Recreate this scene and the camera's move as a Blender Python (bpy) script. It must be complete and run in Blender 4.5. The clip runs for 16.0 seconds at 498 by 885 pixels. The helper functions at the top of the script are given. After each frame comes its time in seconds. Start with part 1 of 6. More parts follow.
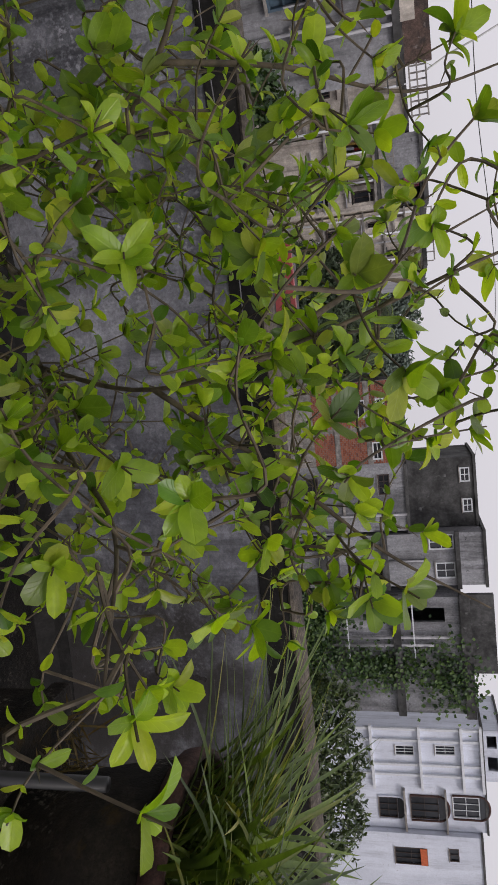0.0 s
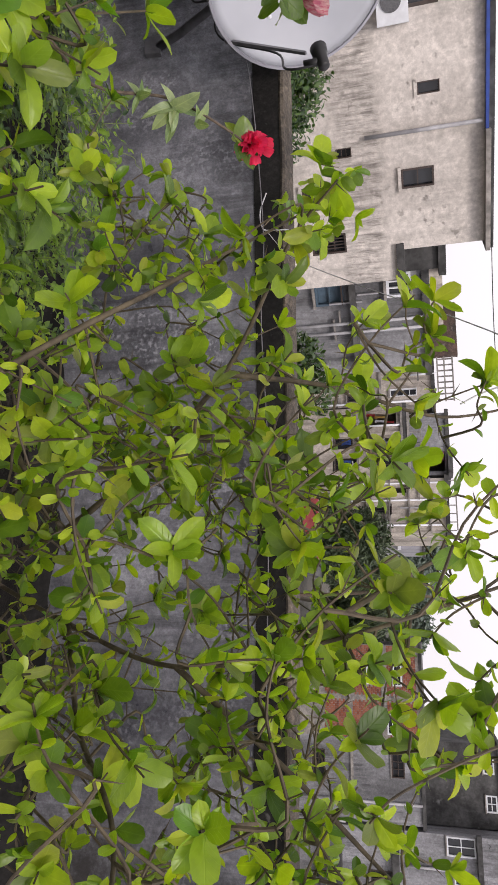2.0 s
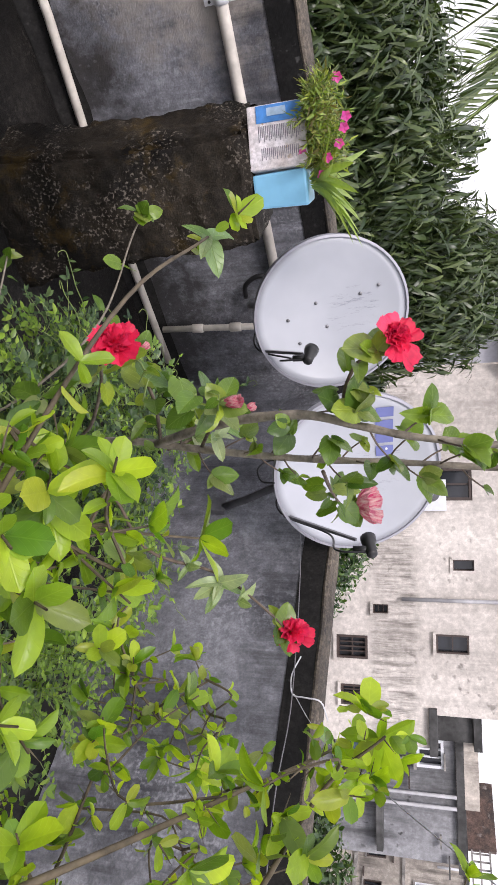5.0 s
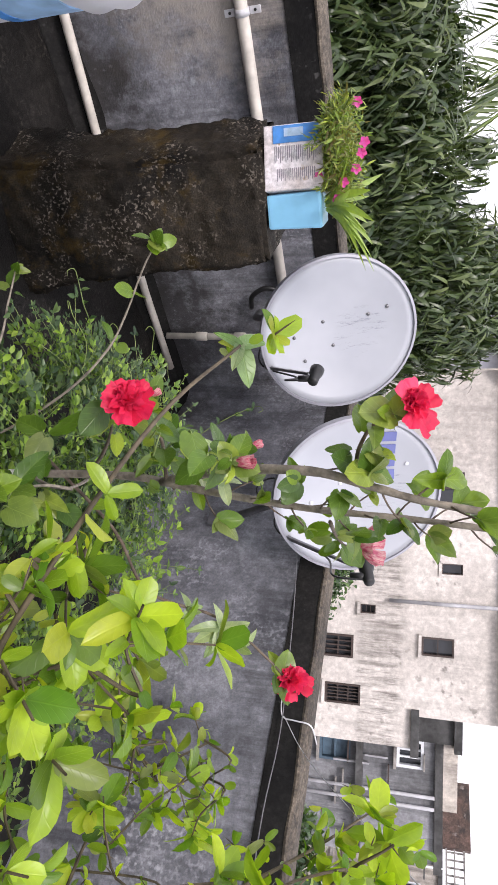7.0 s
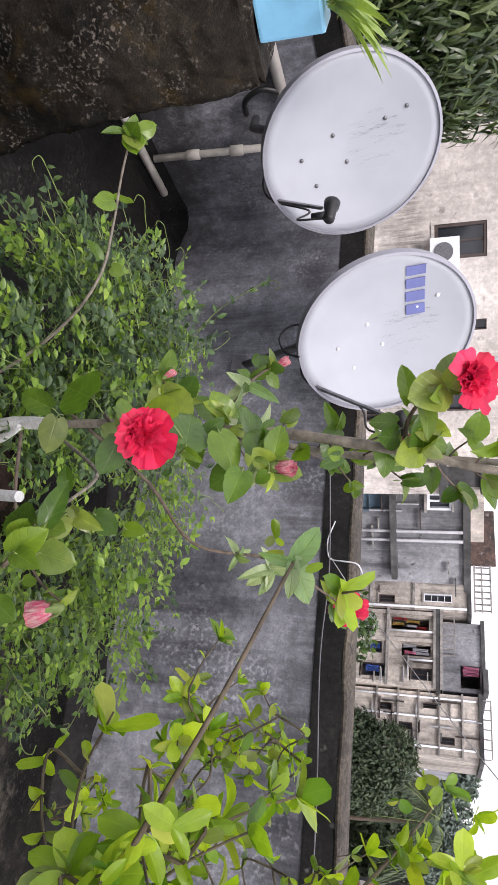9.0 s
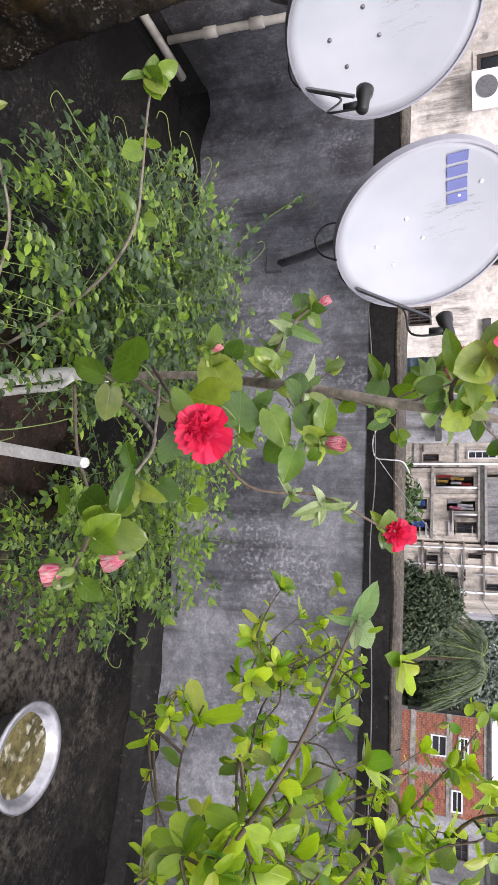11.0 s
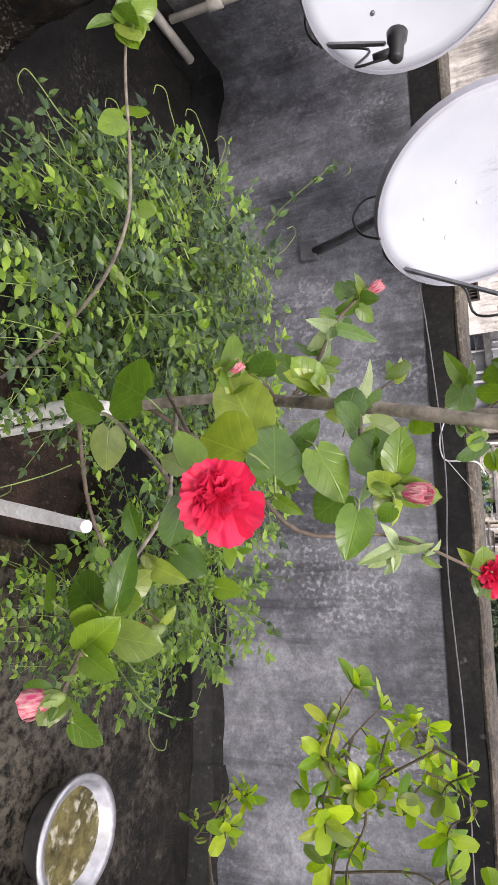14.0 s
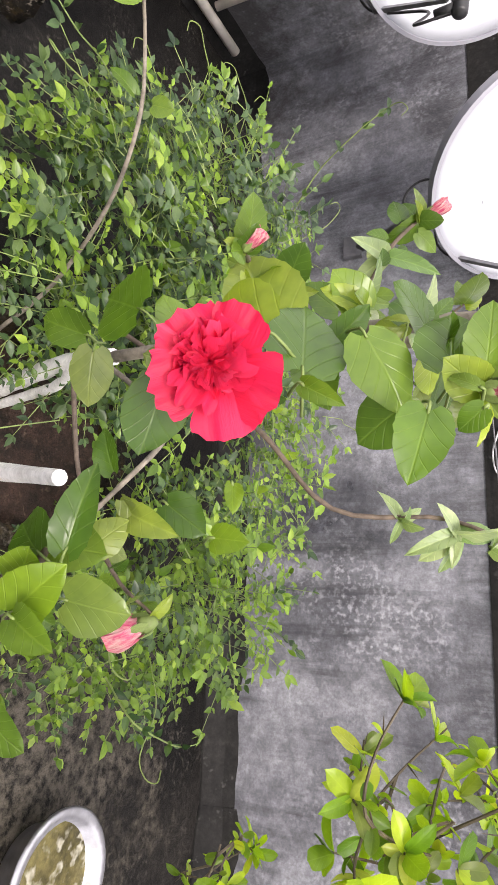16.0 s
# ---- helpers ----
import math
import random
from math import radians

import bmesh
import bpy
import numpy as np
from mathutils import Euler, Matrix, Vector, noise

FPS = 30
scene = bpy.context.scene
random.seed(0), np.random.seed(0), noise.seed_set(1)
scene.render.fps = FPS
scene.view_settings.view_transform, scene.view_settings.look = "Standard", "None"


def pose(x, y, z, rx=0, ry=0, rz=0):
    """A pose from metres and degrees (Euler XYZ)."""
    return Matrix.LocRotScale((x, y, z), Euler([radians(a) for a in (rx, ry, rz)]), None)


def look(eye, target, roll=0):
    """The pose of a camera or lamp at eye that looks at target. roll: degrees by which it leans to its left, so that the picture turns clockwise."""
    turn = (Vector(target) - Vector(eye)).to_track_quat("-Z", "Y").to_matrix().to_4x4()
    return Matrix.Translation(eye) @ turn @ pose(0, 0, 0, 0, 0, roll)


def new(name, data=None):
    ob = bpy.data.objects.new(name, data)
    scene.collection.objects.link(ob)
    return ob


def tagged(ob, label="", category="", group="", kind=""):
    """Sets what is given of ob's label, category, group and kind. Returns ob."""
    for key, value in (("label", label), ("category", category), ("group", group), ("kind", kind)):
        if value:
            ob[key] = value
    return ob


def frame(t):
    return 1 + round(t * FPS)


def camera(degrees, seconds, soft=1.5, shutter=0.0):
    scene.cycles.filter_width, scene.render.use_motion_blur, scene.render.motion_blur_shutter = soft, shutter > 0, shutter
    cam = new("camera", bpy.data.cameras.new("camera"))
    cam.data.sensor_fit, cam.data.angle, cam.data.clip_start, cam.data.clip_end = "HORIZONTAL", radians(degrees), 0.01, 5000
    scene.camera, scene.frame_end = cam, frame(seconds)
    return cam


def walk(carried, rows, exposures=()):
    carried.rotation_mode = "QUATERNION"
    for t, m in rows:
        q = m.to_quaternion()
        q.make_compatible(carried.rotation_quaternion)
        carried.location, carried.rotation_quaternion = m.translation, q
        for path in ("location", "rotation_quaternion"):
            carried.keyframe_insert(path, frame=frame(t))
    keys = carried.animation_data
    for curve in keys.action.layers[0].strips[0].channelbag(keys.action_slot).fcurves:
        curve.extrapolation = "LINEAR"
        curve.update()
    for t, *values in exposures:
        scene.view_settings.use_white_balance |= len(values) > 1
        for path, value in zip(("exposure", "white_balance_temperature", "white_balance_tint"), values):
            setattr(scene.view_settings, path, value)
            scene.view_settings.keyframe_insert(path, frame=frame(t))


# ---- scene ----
cam = camera(40.9, 16.0)
EXPOSURES = [(0, -0.35, 6400, 18), (0.5, 0.1, 6600, 19), (1, 0.2, 6600, 19), (2, 0.22, 6600, 19), (2.5, 0.25, 6450, 19), (3, 0.08, 6450, 19), (3.5, 0.38, 6300, 19), (4, 0.65, 6300, 19), (5, 0.72, 6300, 19), (8, 0.93, 6300, 19), (8.5, 0.92, 6300, 19), (9, 0.8, 6300, 19), (10, 0.9, 6300, 19), (12.5, 1.03, 6450, 18), (14.5, 1.2, 6550, 18), (16, 1.45, 6700, 18)]
PATH = [
    (0, (0.604, 0.689, 1.359), (0.809, 2.618, 0.874), 85.8),
    (0.5, (0.598, 0.675, 1.357), (0.569, 2.609, 0.847), 86.9),
    (1, (0.594, 0.663, 1.354), (0.417, 2.586, 0.835), 88.1),
    (1.5, (0.585, 0.656, 1.353), (0.308, 2.568, 0.837), 87.6),
    (2, (0.558, 0.663, 1.352), (0.044, 2.529, 0.849), 87.4),
    (2.5, (0.526, 0.669, 1.353), (-0.371, 2.384, 0.846), 86.9),
    (3, (0.496, 0.671, 1.355), (-0.691, 2.21, 0.883), 85.5),
    (3.5, (0.465, 0.689, 1.344), (-0.82, 2.135, 0.838), 86.1),
    (4, (0.433, 0.697, 1.339), (-0.925, 2.062, 0.8), 86.2),
    (4.5, (0.414, 0.698, 1.337), (-0.998, 2.0, 0.781), 85.8),
    (5, (0.413, 0.703, 1.329), (-1.104, 1.885, 0.782), 88.4),
    (5.2, (0.415, 0.708, 1.328), (-1.159, 1.806, 0.762), 88.1),
    (7.3, (0.318, 0.617, 1.287), (-1.177, 1.833, 0.751), 91.3),
    (7.5, (0.293, 0.605, 1.271), (-1.194, 1.823, 0.717), 91.3),
    (8, (0.214, 0.592, 1.24), (-1.199, 1.885, 0.663), 91.3),
    (8.5, (0.147, 0.576, 1.245), (-1.093, 2.038, 0.675), 90.8),
    (9, (0.075, 0.51, 1.255), (-0.909, 2.151, 0.673), 89.4),
    (9.5, (0.0, 0.469, 1.243), (-0.753, 2.218, 0.633), 88.1),
    (10, (-0.03, 0.458, 1.242), (-0.664, 2.244, 0.603), 89.7),
    (10.2, (-0.033, 0.447, 1.244), (-0.651, 2.227, 0.573), 89.6),
    (12.3, (-0.02, 0.4, 1.266), (-0.638, 2.163, 0.553), 89.1),
    (12.5, (-0.031, 0.405, 1.265), (-0.672, 2.166, 0.566), 88.7),
    (13, (-0.097, 0.459, 1.242), (-0.687, 2.225, 0.511), 86.8),
    (13.5, (-0.156, 0.556, 1.187), (-0.672, 2.274, 0.302), 88.7),
    (14, (-0.16, 0.624, 1.181), (-0.752, 2.338, 0.337), 84.3),
    (14.5, (-0.182, 0.669, 1.171), (-0.631, 2.435, 0.347), 81.5),
    (15, (-0.176, 0.735, 1.14), (-0.705, 2.462, 0.28), 81.6),
    (15.5, (-0.13, 0.8, 1.11), (-0.768, 2.437, 0.153), 85.4),
    (16, (-0.123, 0.823, 1.103), (-0.816, 2.455, 0.178), 85.1),
]
walk(cam, [(t, look(eye, target, roll)) for t, eye, target, roll in PATH], EXPOSURES)

# ---- world and light: overcast, wet monsoon day ----
world = bpy.data.worlds.new("overcast_sky")
scene.world = world
world.use_nodes = True
wn, wl = world.node_tree.nodes, world.node_tree.links
sky = wn.new("ShaderNodeTexSky")
sky.sky_type = "NISHITA"
sky.sun_disc = False
sky.sun_elevation, sky.sun_rotation = radians(47), radians(141)
sky.dust_density, sky.ozone_density = 4.0, 1.0
pale = wn.new("ShaderNodeHueSaturation")
pale.inputs["Saturation"].default_value = 0.12
cloud = wn.new("ShaderNodeMix")
cloud.data_type = "RGBA"
cloud.inputs[0].default_value = 0.75
cloud.inputs[7].default_value = (12.5, 12.5, 12.7, 1)
wl.new(sky.outputs[0], pale.inputs["Color"])
wl.new(pale.outputs[0], cloud.inputs[6])
wl.new(cloud.outputs[2], wn["Background"].inputs["Color"])
wn["Background"].inputs["Strength"].default_value = 0.085
sun = new("sun", bpy.data.lights.new("sun", "SUN"))
sun.data.energy, sun.data.angle, sun.data.color = 1.5, radians(16), (1.0, 0.95, 0.86)
sun.matrix_world = look((0, 0, 0), (-0.5, 0.62, -0.85))


# ---- materials ----
def material(name):
    m = bpy.data.materials.new(name)
    m.use_nodes = True
    nt = m.node_tree
    return m, nt, nt.nodes["Principled BSDF"]


def node(nt, kind, **values):
    n = nt.nodes.new(kind)
    for key, value in values.items():
        n.inputs[key].default_value = value
    return n


def ramp(nt, source, stops):
    r = nt.nodes.new("ShaderNodeValToRGB")
    e = r.color_ramp.elements
    while len(e) < len(stops):
        e.new(0.5)
    for el, (p, c) in zip(e, stops):
        el.position, el.color = p, (*c, 1) if len(c) == 3 else c
    nt.links.new(source, r.inputs[0])
    return r.outputs[0]


def mixed(nt, fac, a, b, kind="MIX"):
    m = nt.nodes.new("ShaderNodeMix")
    m.data_type, m.blend_type = "RGBA", kind
    for socket, value in ((m.inputs[0], fac), (m.inputs[6], a), (m.inputs[7], b)):
        if hasattr(value, "is_output"):
            nt.links.new(value, socket)
        else:
            socket.default_value = value if not isinstance(value, tuple) else (*value[:3], 1)
    return m.outputs[2]


def noise_of(nt, coord, scale, detail=4.0, rough=0.6, stretch=None):
    if stretch:
        mp = nt.nodes.new("ShaderNodeMapping")
        mp.inputs["Scale"].default_value = stretch
        nt.links.new(coord, mp.inputs[0])
        coord = mp.outputs[0]
    n = node(nt, "ShaderNodeTexNoise", Scale=scale, Detail=detail, Roughness=rough)
    nt.links.new(coord, n.inputs["Vector"])
    return n.outputs["Fac"]


def bumped(nt, bsdf, height, strength, distance):
    b = node(nt, "ShaderNodeBump", Strength=strength, Distance=distance)
    nt.links.new(height, b.inputs["Height"])
    nt.links.new(b.outputs[0], bsdf.inputs["Normal"])


def world_coord(nt):
    return nt.nodes.new("ShaderNodeNewGeometry").outputs["Position"]


def object_coord(nt):
    return nt.nodes.new("ShaderNodeTexCoord").outputs["Object"]


def sums(nt, op, a, b=None):
    n = nt.nodes.new("ShaderNodeMath")
    n.operation = op
    for socket, value in zip(n.inputs, (a, b)):
        if value is not None:
            if hasattr(value, "is_output"):
                nt.links.new(value, socket)
            else:
                socket.default_value = value
    return n.outputs[0]


def rough_mat(name, dark, light, spot, scale=3.0, fine=60.0, stretch=None, roughness=0.75, spots=(0.62, 0.72), bump=0.5, wet=0.0, drip=0.0, moss=None, mid=0.0, shine=0.5, mottled=(), grainy=0.55):
    """A weathered mineral surface: large stains, blotches, fine grain, specks, running drips and moss."""
    m, nt, bsdf = material(name)
    co = world_coord(nt)
    big = noise_of(nt, co, scale, 5, 0.65, stretch)
    col = ramp(nt, big, [(0.36, dark), (0.64, light)])
    if mid:
        blot = noise_of(nt, co, scale * 13, 6, 0.75)
        col = mixed(nt, mid, col, ramp(nt, blot, [(0.36, (0.3, 0.3, 0.3)), (0.5, (0.9, 0.9, 0.9)), (0.66, (2.0, 2.0, 2.0))]), "MULTIPLY")
    grain = noise_of(nt, co, fine, 3, 0.7)
    col = mixed(nt, grainy, col, ramp(nt, grain, [(0.3, (0.35, 0.35, 0.35)), (0.7, (1.5, 1.5, 1.5))]), "MULTIPLY")
    sp = noise_of(nt, co, fine * 0.6, 2, 0.5)
    patch = noise_of(nt, co, scale * 1.7, 3, 0.6)
    both = node(nt, "ShaderNodeMath")
    both.operation = "MULTIPLY"
    nt.links.new(ramp(nt, sp, [(spots[0], (0, 0, 0)), (spots[1], (1, 1, 1))]), both.inputs[0])
    nt.links.new(ramp(nt, patch, [(0.47, (0, 0, 0)), (0.64, (1, 1, 1))]), both.inputs[1])
    col = mixed(nt, both.outputs[0], col, spot)
    if drip:
        run = noise_of(nt, co, scale * 7, 5, 0.7, (1, 1, 0.07))
        zone = noise_of(nt, co, scale * 1.3, 3, 0.6)
        wetness = node(nt, "ShaderNodeMath")
        wetness.operation = "MULTIPLY"
        nt.links.new(ramp(nt, run, [(0.46, (0, 0, 0)), (0.66, (drip, drip, drip))]), wetness.inputs[0])
        nt.links.new(ramp(nt, zone, [(0.4, (0, 0, 0)), (0.58, (1, 1, 1))]), wetness.inputs[1])
        col = mixed(nt, wetness.outputs[0], col, tuple(c * 0.3 for c in dark))
    if moss:
        grow = noise_of(nt, co, scale * 1.4, 6, 0.75)
        col = mixed(nt, ramp(nt, grow, [(0.55, (0, 0, 0)), (0.68, (0.8, 0.8, 0.8))]), col, moss)
    # noise-edged patches of another tone, paler or darker, about given points
    for centre, reach, pale, solid in mottled:
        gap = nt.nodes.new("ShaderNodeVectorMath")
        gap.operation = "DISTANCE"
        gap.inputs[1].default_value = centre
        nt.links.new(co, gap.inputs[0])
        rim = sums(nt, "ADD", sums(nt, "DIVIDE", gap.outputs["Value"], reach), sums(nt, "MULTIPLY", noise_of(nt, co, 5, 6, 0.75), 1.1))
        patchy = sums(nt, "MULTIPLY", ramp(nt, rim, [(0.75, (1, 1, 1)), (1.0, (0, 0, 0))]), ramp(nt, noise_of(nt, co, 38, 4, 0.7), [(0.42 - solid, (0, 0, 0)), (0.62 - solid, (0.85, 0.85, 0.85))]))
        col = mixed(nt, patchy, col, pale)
    nt.links.new(col, bsdf.inputs["Base Color"])
    if wet:
        nt.links.new(ramp(nt, big, [(0.35, (roughness - wet,) * 3), (0.65, (roughness,) * 3)]), bsdf.inputs["Roughness"])
    else:
        bsdf.inputs["Roughness"].default_value = roughness
    bsdf.inputs["Specular IOR Level"].default_value = shine
    bumped(nt, bsdf, grain, bump, 0.004)
    return m


def plain_mat(name, color, roughness=0.5, metallic=0.0, vary=0.25, scale=25.0, bump=0.0, coord=object_coord):
    m, nt, bsdf = material(name)
    co = coord(nt)
    n = noise_of(nt, co, scale, 4, 0.6)
    lo = tuple(c * (1 - vary) for c in color)
    hi = tuple(min(1, c * (1 + vary)) for c in color)
    nt.links.new(ramp(nt, n, [(0.3, lo), (0.7, hi)]), bsdf.inputs["Base Color"])
    bsdf.inputs["Roughness"].default_value, bsdf.inputs["Metallic"].default_value = roughness, metallic
    if bump:
        bumped(nt, bsdf, n, bump, 0.003)
    return m


def vein_lines(nt, count):
    """1 on the midrib and side veins of a blade, from the blade's own coordinates."""
    at = nt.nodes.new("ShaderNodeAttribute")
    at.attribute_name = "blade_place"
    xyz = nt.nodes.new("ShaderNodeSeparateXYZ")
    nt.links.new(at.outputs["Vector"], xyz.inputs[0])
    off = sums(nt, "ABSOLUTE", xyz.outputs[1])
    rib = sums(nt, "SUBTRACT", 1.0, sums(nt, "MINIMUM", sums(nt, "MULTIPLY", off, 45.0), 1.0))
    saw = sums(nt, "FRACT", sums(nt, "MULTIPLY", sums(nt, "SUBTRACT", xyz.outputs[0], sums(nt, "MULTIPLY", sums(nt, "POWER", off, 0.7), 0.85)), count))
    side = sums(nt, "SUBTRACT", 1.0, sums(nt, "MINIMUM", sums(nt, "MULTIPLY", sums(nt, "ABSOLUTE", sums(nt, "SUBTRACT", saw, 0.5)), 14.0), 1.0))
    return sums(nt, "MAXIMUM", rib, sums(nt, "MULTIPLY", side, 0.6))


def leaf_mat(name, colors, gloss=0.4, through_light=0.35, single=True, tint=(1.6, 1.7, 0.55), veins=0.0, ridges=False, vein_show=0.11, streak=None):
    """Leaf blades that let some light through; colour differs from leaf to leaf."""
    m, nt, bsdf = material(name)
    if single:
        rnd = nt.nodes.new("ShaderNodeObjectInfo").outputs["Random"]
    else:
        rnd = nt.nodes.new("ShaderNodeNewGeometry").outputs["Random Per Island"]
    k = len(colors) - 1
    col = ramp(nt, rnd, [(i / k, c) for i, c in enumerate(colors)])
    n = noise_of(nt, world_coord(nt), 45, 3, 0.6)
    col = mixed(nt, 0.5, col, ramp(nt, n, [(0.3, (0.5, 0.55, 0.5)), (0.7, (1.35, 1.25, 1.1))]), "MULTIPLY")
    if streak:
        along = noise_of(nt, object_coord(nt), 4, 4, 0.65, (0.5, 1.9, 0.4))
        col = mixed(nt, ramp(nt, along, [(0.4, (0, 0, 0)), (0.68, (0.85, 0.85, 0.85))]), col, streak)
    if veins:
        v = vein_lines(nt, veins)
        col = mixed(nt, sums(nt, "MULTIPLY", v, vein_show), col, mixed(nt, 0.25, mixed(nt, 1.0, col, (1.9, 1.8, 1.7), "MULTIPLY"), (0.3, 0.36, 0.12)))
        bumped(nt, bsdf, sums(nt, "SUBTRACT", sums(nt, "MULTIPLY", n, 0.6), v), 0.12 + vein_show, 0.001)
    if ridges:
        bumped(nt, bsdf, noise_of(nt, object_coord(nt), 5, 3, 0.6, (0.6, 7, 1)), 0.6, 0.0015)
    nt.links.new(col, bsdf.inputs["Base Color"])
    bsdf.inputs["Roughness"].default_value = gloss
    tr = nt.nodes.new("ShaderNodeBsdfTranslucent")
    warm = mixed(nt, 1.0, col, tint, "MULTIPLY")
    nt.links.new(warm, tr.inputs["Color"])
    mx = nt.nodes.new("ShaderNodeMixShader")
    mx.inputs[0].default_value = through_light
    nt.links.new(bsdf.outputs[0], mx.inputs[1])
    nt.links.new(tr.outputs[0], mx.inputs[2])
    nt.links.new(mx.outputs[0], nt.nodes["Material Output"].inputs["Surface"])
    return m


# One noise-edged paler patch on the floor around the basin.
M_FLOOR = rough_mat("wet_mossy_concrete", (0.004, 0.0038, 0.0037), (0.017, 0.0152, 0.0135), (0.075, 0.068, 0.058), 2.2, 120, None, 0.7, (0.54, 0.72), 0.9, wet=0.2, mid=0.8, shine=0.2, mottled=[((0.1, 1.75, 0.0), 1.7, (0.125, 0.11, 0.088), 0.03)])
# Dark patches put stain and shade at foot, corner and east end into colour.
M_PLASTER = rough_mat("wet_cement_plaster", (0.075, 0.077, 0.09), (0.28, 0.285, 0.315), (0.38, 0.385, 0.42), 1.9, 120, (1, 1, 0.8), 0.45, (0.5, 0.72), 0.7, wet=0.18, drip=0.75, mid=0.42, grainy=0.36, mottled=[((1.7, 2.75, 0.2), 1.5, (0.03, 0.026, 0.022), 0.25), ((-2.05, 0.55, 0.6), 1.2, (0.36, 0.325, 0.29), 0.2), ((-2.05, 0.55, 0.0), 0.8, (0.03, 0.027, 0.025), 0.2), ((-2.1, 1.0, 0.0), 0.8, (0.03, 0.027, 0.025), 0.2), ((-2.28, 2.1, 0.05), 1.15, (0.035, 0.032, 0.031), 0.2), ((-2.2, 1.65, 0.05), 0.7, (0.035, 0.032, 0.03), 0.2)])
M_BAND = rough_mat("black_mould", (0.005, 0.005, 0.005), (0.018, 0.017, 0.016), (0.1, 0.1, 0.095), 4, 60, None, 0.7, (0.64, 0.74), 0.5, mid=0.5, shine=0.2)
M_COPING = rough_mat("weathered_coping", (0.025, 0.02, 0.015), (0.105, 0.086, 0.064), (0.014, 0.012, 0.01), 5, 90, (1, 1, 1), 0.85, (0.55, 0.68), 0.9, mid=0.8)
M_BLOCK = rough_mat("mossy_pillar", (0.005, 0.0045, 0.004), (0.029, 0.023, 0.016), (0.2, 0.175, 0.145), 4, 170, None, 0.75, (0.55, 0.68), 1.0, moss=(0.06, 0.038, 0.008), mid=0.6, shine=0.2)
M_DISH = plain_mat("white_dish_paint", (0.66, 0.67, 0.7), 0.35, 0, 0.06, 3)
M_GREY = plain_mat("grey_galvanised_steel", (0.16, 0.16, 0.17), 0.4, 0.6, 0.25, 30)
M_BLACK = plain_mat("black_plastic", (0.012, 0.012, 0.013), 0.45, 0, 0.3, 30)
M_PVC = plain_mat("dirty_cream_pvc", (0.6, 0.56, 0.5), 0.45, 0, 0.22, 14)
M_WHITEWALL = rough_mat("stained_lime_wash", (0.44, 0.405, 0.375), (0.66, 0.615, 0.575), (0.25, 0.23, 0.21), 0.55, 9, (1, 1, 0.6), 0.9, (0.6, 0.7), 0.2, drip=0.3, mid=0.22, grainy=0.25)
M_GREYWALL = rough_mat("stained_grey_render", (0.14, 0.142, 0.15), (0.36, 0.365, 0.39), (0.06, 0.06, 0.06), 0.6, 9, (1, 1, 0.3), 0.9, (0.62, 0.72), 0.2, drip=0.8, mid=0.25, grainy=0.25)


def stain_band(m, low, high, dark):
    """Black rain streaks in one belt of a front, thinning out at its upper and lower rim."""
    nt = m.node_tree
    socket = nt.nodes["Principled BSDF"].inputs["Base Color"]
    old = socket.links[0].from_socket
    co = world_coord(nt)
    xyz = nt.nodes.new("ShaderNodeSeparateXYZ")
    nt.links.new(co, xyz.inputs[0])
    level = sums(nt, "ADD", xyz.outputs[2], sums(nt, "MULTIPLY", noise_of(nt, co, 1.2, 4, 0.6), 0.5))
    belt = nt.nodes.new("ShaderNodeMapRange")
    for k, value in ((1, low), (2, high)):
        belt.inputs[k].default_value = value
    nt.links.new(level, belt.inputs[0])
    zone = ramp(nt, belt.outputs[0], [(0.0, (0, 0, 0)), (0.12, (0.75, 0.75, 0.75)), (0.8, (1, 1, 1)), (1.0, (0, 0, 0))])
    runs = ramp(nt, noise_of(nt, co, 9, 6, 0.75, (1, 1, 0.1)), [(0.42, (0, 0, 0)), (0.62, (0.85, 0.85, 0.85))])
    nt.links.new(mixed(nt, sums(nt, "MULTIPLY", zone, runs), old, dark), socket)


stain_band(M_WHITEWALL, -0.1, 1.05, (0.13, 0.118, 0.105))
stain_band(M_PLASTER, 0.9, 1.6, (0.02, 0.02, 0.022))


# ---- building helpers ----
def mesh_of(bm, name, smooth=False):
    me = bpy.data.meshes.new(name)
    if smooth:
        for f in bm.faces:
            f.smooth = True
    bm.to_mesh(me)
    bm.free()
    return me


def part(name, bm, mat, parent=None, label="", smooth=False, m=None):
    """Links a bmesh (or a mesh) as one object, under a thing or part where one is given."""
    me = bm if isinstance(bm, bpy.types.Mesh) else mesh_of(bm, name, smooth)
    if mat is not None and not me.materials:
        me.materials.append(mat)
    ob = new(name, me)
    if m is not None:
        ob.matrix_basis = m
    if parent is not None:
        ob.parent = parent
    if label:
        ob["label"] = label
    return ob


def thing(name, label, category, m=None, group="", kind=""):
    ob = new(name)
    ob.empty_display_size = 0.1
    if m is not None:
        ob.matrix_basis = m
    return tagged(ob, label, category, group, kind)


